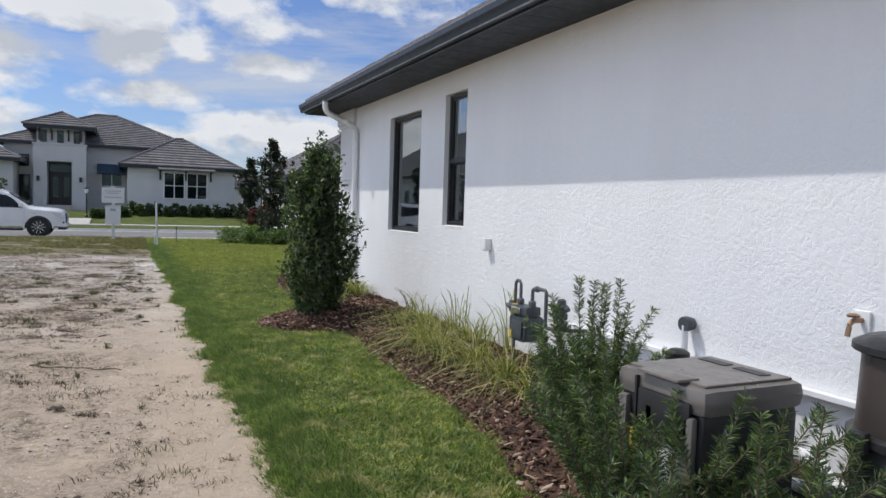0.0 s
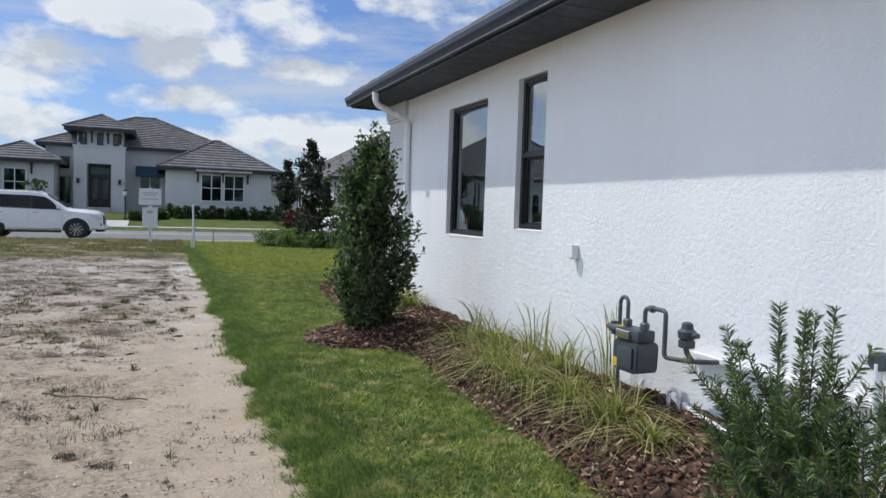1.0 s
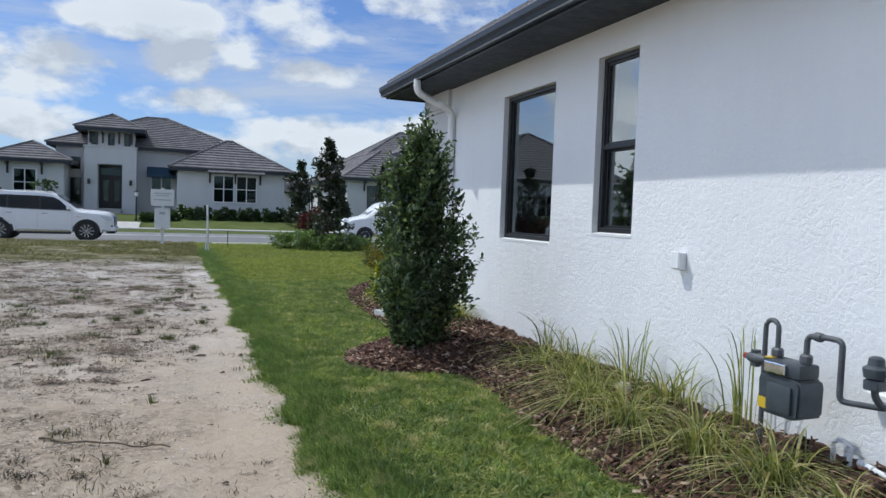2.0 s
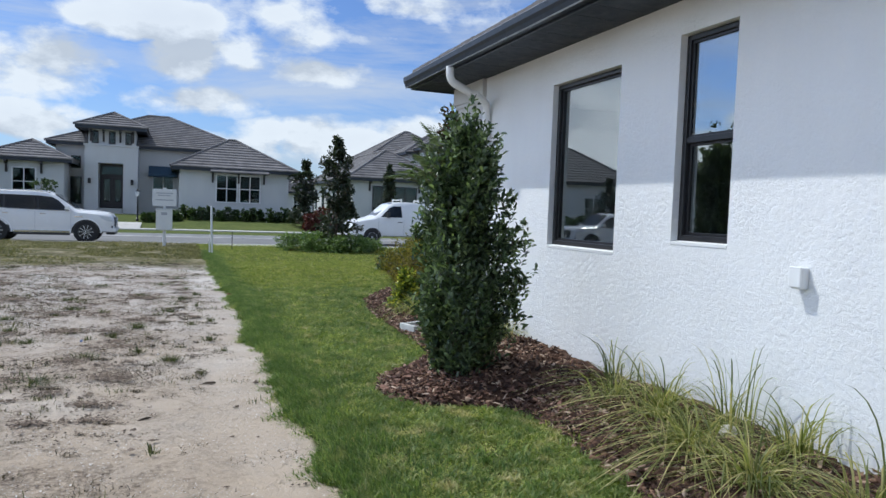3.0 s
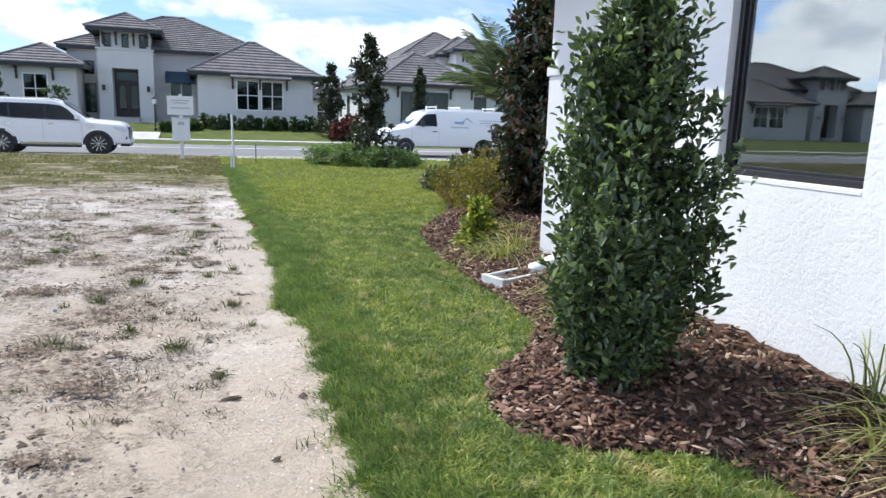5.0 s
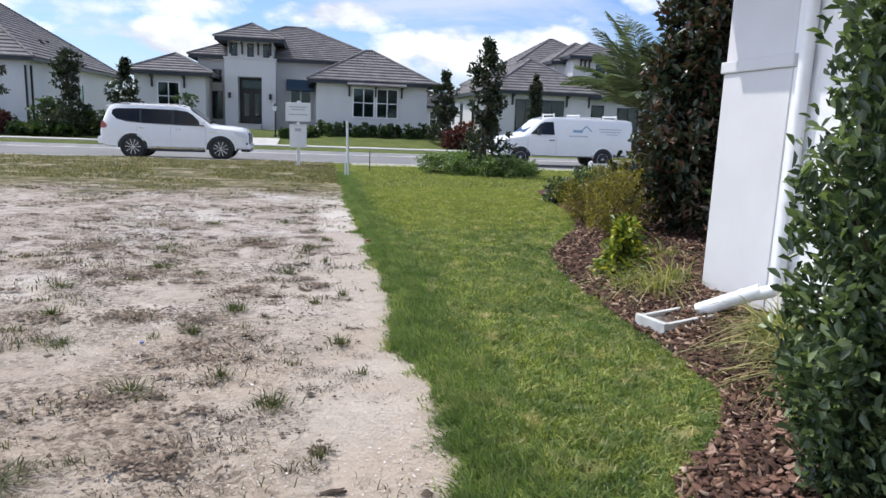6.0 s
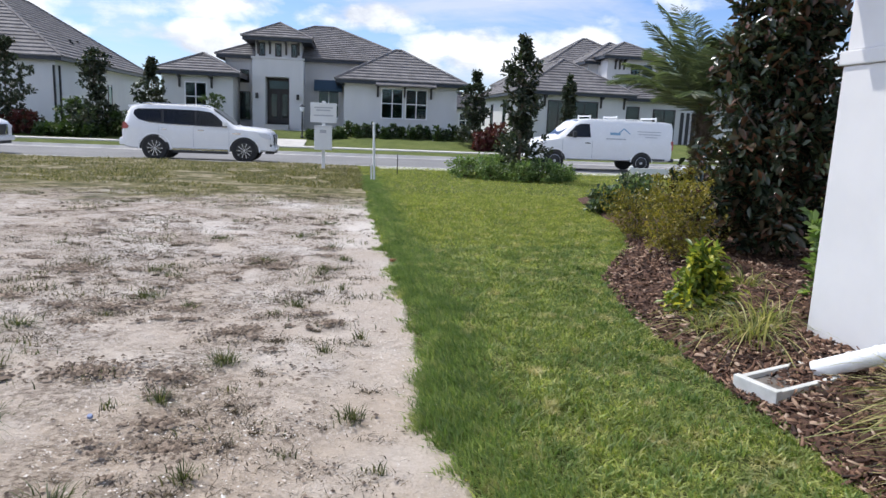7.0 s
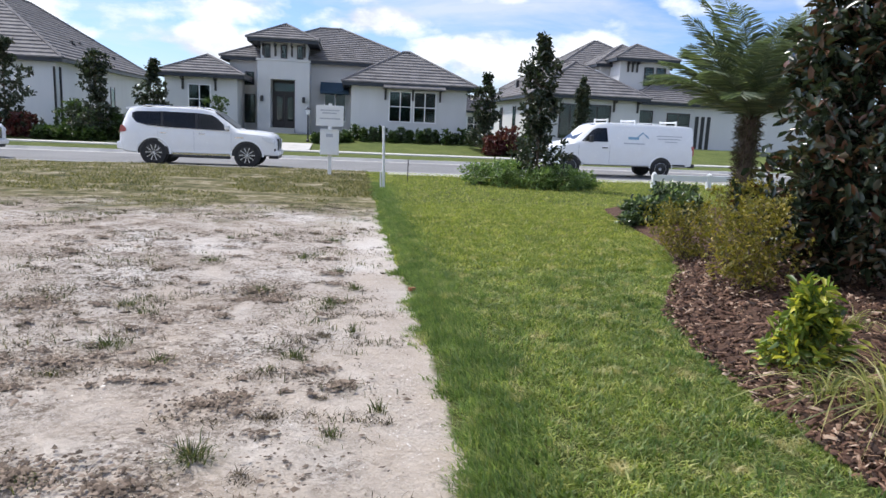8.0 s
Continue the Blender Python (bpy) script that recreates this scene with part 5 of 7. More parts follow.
def build_left_house():
    h = thing("house", "white stucco house with a long grey tile roof", "house", group="houses across the street", at=pose(-15.7, 50.6, 0))
    base = 0.45
    block(h, -12.2, 0.0, 0.0, 18.2, base, 4.15, 0.66, paint=M_STUCCO)
    part("downspout", box(-0.14, -0.05, -0.1, -0.005, base, 3.85), M_FRAME, h, "dark downspout at the corner")
    part("downspout", box(0.005, 0.1, 0.35, 0.45, base, 3.85), M_FRAME, h, "dark downspout on the side wall")
    for y0 in (6.5, 8.8):
        w = thing("window", "", "")
        w.parent = h
        part("pane", box(0.01, 0.03, y0, y0 + 0.7, 1.6, 3.1), M_GLASS_FAR, w)
        part("frame", box(0.002, 0.05, y0 - 0.08, y0 - 0.001, 1.52, 3.18), M_FRAME, w)
        part("frame", box(0.002, 0.05, y0 + 0.701, y0 + 0.78, 1.52, 3.18), M_FRAME, w)
    for x in (-9.0, -5.5):
        house_window(h, x, x + 1.6, 1.5, 3.1, 0.0, 2, 2)
    for x, y in ((-1.9, 8.6), (-1.4, 6.2), (-1.7, 6.7), (-1.0, 12.5)):
        part("roof_vent", box(x, x + 0.22, y, y + 0.22, 4.4, 4.2 + 0.6 * (0.56 - x) + 0.3), M_FRAME, h, "small dark roof vent")
    return h


def build_right_house():
    h = thing("house", "white stucco house with layered grey tile roofs", "house", group="houses across the street")
    base = 0.5
    block(h, 15.3, 28.3, 63.7, 76.3, base, 5.2, 0.60)
    block(h, 12.5, 19.6, 53.9, 69.5, base, 3.75, 0.60)
    block(h, 19.4, 24.5, 61.6, 66.6, base, 6.6, 0.58)
    block(h, 20.15, 24.05, 59.5, 63.4, base, 6.9, 0.50)
    block(h, 20.2, 36.0, 56.5, 62.4, base, 3.7, 0.45)
    for x0, x1 in ((14.1, 15.4), (15.7, 17.5)):
        house_window(h, x0, x1, 1.2, 3.3, 53.9, 2, 1, frame_mat=M_FRAME, label="dark-framed wide window")
    for x in (13.8, 15.55, 17.75, 19.4):
        bracket(h, x, 53.9, 3.7)
    for x0 in (22.1, 23.05):
        house_window(h, x0, x0 + 0.6, 5.2, 6.45, 59.5, 1, 2, frame_mat=M_FRAME, label="dark upper-storey window")
    for x in (20.75, 21.1, 21.45):
        bracket(h, x, 59.5, 6.85)
    for y0 in (64.3, 67.6, 59.8):
        w = thing("window", "", "")
        w.parent = h
        tagged(w, "narrow dark side window")
        part("pane", box(12.46, 12.49, y0, y0 + 0.6, 1.5, 3.2), M_GLASS_FAR, w)
        part("frame", box(12.43, 12.495, y0 - 0.08, y0 - 0.001, 1.45, 3.25), M_FRAME, w)
        part("frame", box(12.43, 12.495, y0 + 0.601, y0 + 0.68, 1.45, 3.25), M_FRAME, w)
    part("downspout", box(12.4, 12.49, 69.0, 69.1, base, 3.7), M_FRAME, h, "dark downspout at the corner")
    for x, y in ((13.5, 60.6), (13.3, 63.5), (13.9, 66.0)):
        part("roof_vent", box(x, x + 0.25, y, y + 0.25, 4.2, 3.9 + 0.6 * (x - 11.9) + 0.45), M_FRAME, h, "small dark roof vent")
    house_window(h, 20.5, 21.6, 0.9, 3.2, 56.5, 1, 1, frame_mat=M_FRAME, label="dark-framed glazed side door")
    house_window(h, 22.8, 24.4, 0.9, 3.1, 56.5, 2, 1, frame_mat=M_FRAME, label="dark-framed window")
    for x in (24.9, 25.35, 25.8):
        part("shutter", box(x, x + 0.25, 56.44, 56.495, 0.7, 3.0), M_FRAME, h, "dark shutter board")
    return h


# ---- vehicles ----


def loft_body(sections, seg=10):
    """A car shell lofted through cross-sections (x, sill z, belt z, top z, half width, half roof width)."""
    bm = bmesh.new()
    rows = []
    for x, zl, zb, zt, hw, ht in sections:
        half = [(0, zl), (hw * 0.86, zl), (hw * 0.97, zl + 0.05), (hw, zl + (zb - zl) * 0.35), (hw, zl + (zb - zl) * 0.8), (hw * 0.985, zb), (ht + (hw * 0.985 - ht) * 0.15, zb + (zt - zb) * 0.82), (ht * 0.93, zb + (zt - zb) * 0.97), (ht * 0.5, zt), (0, zt + 0.008)]
        loop = half + [(-y, z) for y, z in half[-2:0:-1]]
        rows.append([bm.verts.new((x, y, z)) for y, z in loop])
    n = len(rows[0])
    for a, b in zip(rows, rows[1:]):
        for i in range(n):
            bm.faces.new((a[i], a[(i + 1) % n], b[(i + 1) % n], b[i]))
    bm.faces.new(rows[0][::-1])
    bm.faces.new(rows[-1])
    return bm


def side_panel(outline, zb, zt, yb, yt, thick=0.012):
    """A pane on the leaning side of a cabin; outline in (x, z)."""
    bm = bmesh.new()
    def at(p, e):
        s = (p[1] - zb) / (zt - zb)
        return (p[0], yb + (yt - yb) * s + e, p[1])
    lo = [bm.verts.new(at(p, 0)) for p in outline]
    hi = [bm.verts.new(at(p, thick if yb > 0 else -thick)) for p in outline]
    n = len(outline)
    for i in range(n):
        bm.faces.new((lo[i], lo[(i + 1) % n], hi[(i + 1) % n], hi[i]))
    bm.faces.new(lo[::-1])
    bm.faces.new(hi)
    return bm


def add_wheel(car, x, y, r, spokes, rim_mat, label=""):
    """One wheel with tyre, rim and spokes; its outside faces away from the car's middle."""
    s = 1 if y > 0 else -1
    w = thing("wheel", "", "")
    w.parent = car
    part("tyre", lathe([(r * 0.62, -0.02 * s), (r * 0.92, -0.02 * s), (r, 0.03 * s), (r, 0.20 * s), (r * 0.93, 0.245 * s), (r * 0.66, 0.25 * s), (r * 0.64, 0.2 * s)], (x, y - s * 0.25, r), "y", 28), M_TYRE, w, smooth=True)
    part("rim", lathe([(r * 0.655, 0.19 * s), (r * 0.66, 0.235 * s), (r * 0.61, 0.24 * s), (r * 0.58, 0.16 * s), (0.02, 0.15 * s)], (x, y - s * 0.25, r), "y", 28), M_FRAME if spokes else rim_mat, w, smooth=True)
    bm = bmesh.new()
    for k in range(spokes):
        a = 2 * math.pi * k / spokes
        u, v = math.cos(a), math.sin(a)
        q = [(0.05, -0.010), (r * 0.62, -0.017), (r * 0.62, 0.017), (0.05, 0.010)]
        bm_prism(bm, [(x + p * u - o * v, r + p * v + o * u) for p, o in q], "y", y - s * 0.055, y - s * 0.018)
    if spokes:
        part("spokes", bm, rim_mat, w)
    part("hub", lathe([(0.06, 0.0), (0.06, 0.02 * s), (0.03, 0.03 * s)], (x, y - s * 0.05, r), "y", 14), rim_mat, w)


def arch(car, x, y, r, low):
    """Black plate painted for the shaded wheel hollow, and the flared lip round it."""
    s = 1 if y > 0 else -1
    pts = [(x + r * math.cos(a), 0.40 + r * math.sin(a)) for a in np.linspace(-0.15, math.pi + 0.15, 18)]
    pts = [(px, max(pz, low)) for px, pz in pts]
    part("wheel_well", prism(pts, "y", y - s * 0.05, y + s * 0.004), M_BLACK, car)
    bm = bmesh.new()
    bm_tube(bm, [(px, y + s * 0.006, pz) for px, pz in pts], 0.028, 6)
    part("arch_lip", bm, M_CARWHITE, car, smooth=True)


def build_suv(place, label, small=1.0):
    car = thing("suv", label, "car", group="parked vehicles", at=place)
    secs = [(-2.56, 0.66, 0.90, 0.98, 0.80, 0.70), (-2.52, 0.52, 1.02, 1.16, 0.91, 0.74), (-2.46, 0.46, 1.14, 1.40, 0.95, 0.74), (-2.36, 0.43, 1.19, 1.68, 0.975, 0.75), (-2.24, 0.41, 1.20, 1.86, 0.99, 0.76), (-2.0, 0.40, 1.21, 1.905, 1.0, 0.77), (-1.0, 0.38, 1.20, 1.925, 1.01, 0.77), (0.0, 0.38, 1.19, 1.91, 1.01, 0.77), (0.42, 0.38, 1.185, 1.86, 1.01, 0.76), (0.85, 0.38, 1.18, 1.57, 1.0, 0.74), (1.15, 0.39, 1.175, 1.33, 1.0, 0.78), (1.32, 0.40, 1.165, 1.265, 1.0, 0.82), (1.8, 0.41, 1.13, 1.245, 1.0, 0.84), (2.25, 0.43, 1.09, 1.20, 0.98, 0.82), (2.42, 0.45, 1.03, 1.13, 0.94, 0.78), (2.50, 0.47, 0.95, 1.03, 0.88, 0.72), (2.53, 0.56, 0.82, 0.90, 0.80, 0.66)]
    part("body", loft_body(secs), M_CARWHITE, car, smooth=True)
    for s in (1, -1):
        part("side_glass", side_panel([(-2.14, 1.56), (-1.98, 1.40), (-1.6, 1.305), (-1.0, 1.265), (0.35, 1.235), (1.0, 1.235), (0.60, 1.62), (0.40, 1.73), (0.0, 1.775), (-1.2, 1.785), (-2.0, 1.755), (-2.12, 1.70)], 1.2, 1.8, s * 1.0, s * 0.815, 0.012), M_CAR_GLASS, car, "dark tinted side windows")
        for x in (-1.2, -0.1):
            part("pillar", side_panel([(x, 1.27), (x + 0.07, 1.27), (x + 0.04, 1.77), (x - 0.03, 1.77)], 1.2, 1.8, s * 1.006, s * 0.82, 0.014), M_BLACK, car)
        part("window_trim", tube([(x, s * (1.0 + (0.815 - 1.0) * (z - 1.2) / 0.6 + 0.012), z) for x, z in ((-1.98, 1.395), (-1.6, 1.30), (-1.0, 1.26), (0.35, 1.23), (1.0, 1.23))], 0.012, 6), M_CHROME, car)
        part("running_board", box(-0.86, 1.02, s * 0.98 - 0.09, s * 0.98 + 0.07, 0.30, 0.38, 0.02), M_BLACK, car)
        part("sill_trim", box(-0.86, 1.04, s * 1.0 - 0.02, s * 1.0 + 0.014, 0.385, 0.47, 0.008), M_CHROME, car)
        for x in (-1.22, 0.0):
            part("door_handle", box(x, x + 0.2, s * 1.02 - 0.014, s * 1.02 + 0.014, 1.08, 1.115, 0.006), M_CHROME, car)
        for x in (-1.30, -0.16, 1.04):
            part("door_seam", box(x, x + 0.010, s * 1.011 - 0.004, s * 1.011 + 0.003, 0.5, 1.17), M_BAR_GREY, car)
        part("mirror", box(0.86, 1.02, s * 1.12 - 0.11, s * 1.12 + 0.11, 1.27, 1.42, 0.04), M_CARWHITE, car, smooth=True)
        part("roof_rail", tube([(-1.9, s * 0.70, 1.92), (-1.7, s * 0.70, 1.96), (0.05, s * 0.70, 1.96), (0.25, s * 0.70, 1.90)], 0.022, 8), M_CHROME, car, smooth=True)
        lamp = prism([(2.04, 1.06), (2.40, 1.03), (2.485, 0.95), (2.47, 0.86), (2.30, 0.87), (2.10, 0.97)], "y", s * 0.955 - 0.06, s * 0.955 + 0.022)
        part("headlight", lamp, M_LAMP, car)
        part("fog_light", box(2.36, 2.50, s * 0.82 - 0.1, s * 0.82 + 0.09, 0.60, 0.70, 0.03), M_BLACK, car, smooth=True)
        part("tail_light", prism([(-2.51, 1.06), (-2.32, 1.08), (-2.29, 1.16), (-2.42, 1.30), (-2.47, 1.28)], "y", s * 0.95 - 0.05, s * 0.95 + 0.022), M_REDLAMP, car)
        part("side_vent", box(1.16, 1.44, s * 1.004 - 0.01, s * 1.004 + 0.008, 1.00, 1.05, 0.005), M_CHROME, car)
        for x in (1.56, -1.45):
            arch(car, x, s * 1.003, 0.53, 0.40)
            add_wheel(car, x, s * 1.03, 0.435, 10, M_RIM)
    part("windscreen", prism([(0.47, 1.845), (0.50, 1.855), (1.20, 1.34), (1.17, 1.31)], "y", -0.68, 0.68), M_CAR_GLASS, car, "raked dark windscreen")
    part("bonnet_crease", tube([(1.3, 0.45, 1.268), (1.8, 0.5, 1.247), (2.3, 0.5, 1.19)], 0.014, 6), M_CARWHITE, car)
    part("bonnet_crease", tube([(1.3, -0.45, 1.268), (1.8, -0.5, 1.247), (2.3, -0.5, 1.19)], 0.014, 6), M_CARWHITE, car)
    part("grille", box(2.44, 2.56, -0.50, 0.50, 0.64, 1.02, 0.03), M_BLACK, car)
    for s in (1, -1):
        part("grille_trim", prism([(s * 0.36, 1.0), (s * 0.44, 1.0), (s * 0.26, 0.66), (s * 0.18, 0.66)], "x", 2.555, 2.585), M_CHROME, car)
    part("bumper", box(2.22, 2.60, -0.92, 0.92, 0.44, 0.62, 0.07), M_CARWHITE, car, smooth=True)
    part("skid_plate", box(2.25, 2.56, -0.7, 0.7, 0.34, 0.435, 0.02), M_BLACK, car)
    part("rear_bumper", box(-2.64, -2.3, -0.94, 0.94, 0.50, 0.76, 0.07), M_CARWHITE, car, smooth=True)
    part("roof_spoiler", prism([(-2.36, 1.80), (-2.38, 1.86), (-2.05, 1.925), (-2.0, 1.86)], "y", -0.66, 0.66), M_CARWHITE, car)
    return car


def build_van(place):
    car = thing("cargo_van", "white cargo van with roof rack and faint side lettering", "van", group="parked vehicles", at=place)
    secs = [(-3.04, 0.60, 1.2, 1.95, 0.90, 0.80), (-2.98, 0.50, 1.3, 2.06, 0.98, 0.83), (-2.8, 0.46, 1.3, 2.10, 1.0, 0.84), (0.4, 0.44, 1.3, 2.13, 1.01, 0.84), (0.95, 0.44, 1.3, 2.08, 1.01, 0.82), (1.2, 0.44, 1.3, 1.98, 1.01, 0.80), (1.75, 0.45, 1.28, 1.48, 1.0, 0.78), (1.95, 0.45, 1.25, 1.35, 1.0, 0.82), (2.6, 0.46, 1.14, 1.23, 0.98, 0.80), (2.86, 0.48, 1.05, 1.14, 0.93, 0.76), (3.0, 0.52, 0.92, 1.0, 0.86, 0.70), (3.05, 0.6, 0.82, 0.9, 0.8, 0.64)]
    part("body", loft_body(secs), M_CARWHITE, car, smooth=True)
    for s in (1, -1):
        part("door_glass", side_panel([(0.55, 1.37), (1.62, 1.37), (1.18, 1.82), (0.98, 1.90), (0.60, 1.91)], 1.3, 1.97, s * 1.0, s * 0.855, 0.012), M_CAR_GLASS, car, "dark front door window")
        part("mirror", box(1.22, 1.36, s * 1.16 - 0.1, s * 1.16 + 0.1, 1.34, 1.6, 0.03), M_BLACK, car)
        part("door_handle", box(0.55, 0.78, s * 1.02 - 0.012, s * 1.02 + 0.012, 1.12, 1.16, 0.006), M_BLACK, car)
        for x in (0.46, 1.72):
            part("door_seam", box(x, x + 0.012, s * 1.011 - 0.004, s * 1.011 + 0.004, 0.55, 1.27), M_BAR_GREY, car)
        part("rub_strip", box(-2.7, -1.95, s * 1.01 - 0.008, s * 1.01 + 0.008, 0.52, 0.58), M_BLACK, car)
        part("headlight", box(2.72, 2.93, s * 0.78 - 0.13, s * 0.78 + 0.13, 0.85, 1.06, 0.04), M_LAMP, car, smooth=True)
        part("tail_light", box(-3.05, -2.92, s * 0.93 - 0.05, s * 0.93 + 0.05, 0.95, 1.32, 0.02), M_REDLAMP, car)
        for x in (2.02, -1.69):
            arch(car, x, s * 1.005, 0.47, 0.44)
            add_wheel(car, x, s * 1.03, 0.385, 0, M_RIM)
        # the trade lettering, as plain bars and shapes
        for a, b, z0, z1, mat in ((-0.72, -0.28, 1.50, 1.60, M_BAR_BLUE), (-0.95, -0.10, 1.32, 1.365, M_BAR_GREY), (-2.5, -1.45, 1.66, 1.69, M_BAR_GREY), (-2.45, -1.5, 1.55, 1.58, M_BAR_GREY), (-2.3, -1.8, 1.44, 1.47, M_BAR_GREY)):
            part("lettering", side_panel([(a, z0), (b, z0), (b, z1), (a, z1)], 1.3, 1.97, s * 1.004, s * 0.862, 0.006), mat, car)
        part("lettering", side_panel([(-1.15, 1.58), (-0.88, 1.80), (-0.61, 1.58), (-0.66, 1.56), (-0.88, 1.745), (-1.10, 1.56)], 1.3, 1.97, s * 1.004, s * 0.862, 0.006), M_BAR_BLUE, car, "pale blue house-shaped mark")
        for x in (-2.3, -0.6, 0.55):
            part("rack_post", box(x - 0.03, x + 0.03, s * 0.72 - 0.03, s * 0.72 + 0.03, 2.08, 2.28, 0.008), M_CARWHITE, car)
    for x in (-2.3, -0.6, 0.55):
        part("rack_bar", box(x - 0.025, x + 0.025, -0.74, 0.74, 2.20, 2.25, 0.008), M_CARWHITE, car)
    part("ladder_stop", box(-2.2, -0.7, -0.72, -0.68, 2.15, 2.19), M_CARWHITE, car)
    part("windscreen", prism([(1.02, 2.04), (1.06, 2.055), (1.84, 1.42), (1.80, 1.39)], "y", -0.70, 0.70), M_CAR_GLASS, car, "raked windscreen")
    part("grille", box(2.98, 3.08, -0.42, 0.42, 0.64, 0.92, 0.02), M_BLACK, car)
    part("bumper", box(2.7, 3.12, -0.92, 0.92, 0.44, 0.62, 0.05), M_CARWHITE, car, smooth=True)
    part("rear_bumper", box(-3.15, -2.9, -0.92, 0.92, 0.46, 0.62, 0.03), M_BLACK, car)
    return car


# ---- plants ----


def plant(name, label, category, x, y, height, width_at, twigs, per_twig, leaf, leaf_mat, low=0.12, lift=0.6, twig_len=0.28, trunk=0.03, group="", inner=0.25, scatter=0.02, z=None, along=(0.2, 1.0), sprays=0.0):
    """A tree or shrub: trunk, limbs, and leaves set along many twigs. width_at(s) is the crown's radius at a share s of its height."""
    z0 = float(z if z is not None else land(x, y))
    ob = thing(name, label, category, group=group, at=pose(x, y, z0))
    s = low + (1 - low) * RNG.uniform(0, 1, twigs) ** 1.12
    a = RNG.uniform(0, 2 * np.pi, twigs)
    lobes = 1 + 0.18 * np.sin(3 * a + 7 * s) + 0.14 * np.sin(5 * a - 11 * s)
    r = np.array([width_at(v) for v in s]) * lobes
    u = inner + (1 - inner) * RNG.uniform(0, 1, twigs) ** 0.6
    spray = RNG.uniform(0, 1, twigs) < sprays
    u = np.where(spray, u * RNG.uniform(1.0, 1.4, twigs), u)
    out = np.stack([np.cos(a), np.sin(a), np.zeros(twigs)], 1)
    tl = twig_len * RNG.uniform(0.5, 1.25, twigs)
    way = unit(out * RNG.uniform(0.4, 1.0, (twigs, 1)) + np.array([0, 0, 1.0]) * lift * RNG.uniform(0.3, 1.5, (twigs, 1)) + RNG.normal(0, 0.25, (twigs, 3)))
    end = out * (r * u)[:, None] + np.array([0, 0, 1.0]) * (s * height)[:, None]
    end[:, 2] += np.where(spray, height * RNG.uniform(0.0, 0.11, twigs), 0.0)
    start = end - way * tl[:, None]
    k = np.repeat(np.arange(twigs), per_twig)
    f = RNG.uniform(0.1, 1.05, len(k))
    base = start[k] + way[k] * (tl[k] * f)[:, None] + RNG.normal(0, scatter, (len(k), 3))
    side = unit(np.cross(way[k], RNG.normal(size=(len(k), 3))))
    lw = unit(way[k] * RNG.uniform(*along, (len(k), 1)) + side * RNG.uniform(0.5, 1.2, (len(k), 1)))
    ln = leaf[0] * RNG.uniform(0.6, 1.25, len(k))
    crown = new("crown", leaf_mesh("crown", base, lw, ln, ln * leaf[1], leaf_mat))
    crown.parent = ob
    bm = bmesh.new()
    bm_tube(bm, [(0, 0, -0.05), (0.01, 0.01, height * 0.3), (-0.01, 0.01, height * 0.6), (0.01, 0, height * 0.93)], trunk, 8, trunk * 0.25)
    part("trunk", bm, M_BARK, ob, smooth=True)
    pick = RNG.permutation(twigs)[:min(twigs, 60)]
    bm = bmesh.new()
    for i in pick:
        root = Vector((0, 0, max(0.05, end[i][2] - 0.75 * float(np.hypot(end[i][0], end[i][1])) - 0.1)))
        bm_tube(bm, [root, root.lerp(Vector(start[i]), 0.6) + Vector((0, 0, 0.03)), Vector(end[i])], trunk * 0.32, 4, trunk * 0.08)
    part("branchwork", bm, M_BARK, ob)
    return ob


def grass_clump(x, y, height, reach, blades, label="arching green and straw ornamental grass clump"):
    z0 = float(mound(x, y))
    a = RNG.uniform(0, 2 * np.pi, blades)
    r = np.abs(RNG.normal(0, 0.10, blades))
    base = np.stack([np.cos(a) * r, np.sin(a) * r, np.full(blades, -0.01)], 1)
    b = a + RNG.normal(0, 0.5, blades)
    far = reach * RNG.uniform(0.25, 1.35, blades)
    lean = np.stack([np.cos(b) * far - 0.10, np.sin(b) * far - 0.04, -0.85 * far * RNG.uniform(0.35, 1, blades)], 1)
    me = blade_mesh("ornamental_grass", base, height * RNG.uniform(0.45, 1.2, blades), RNG.uniform(0.006, 0.016, blades), lean, M_ORN, joints=6)
    ob = tagged(new("ornamental_grass", me), label, "grass clump", group="ornamental grass along the wall")
    ob.matrix_basis = pose(x, y, z0)
    return ob


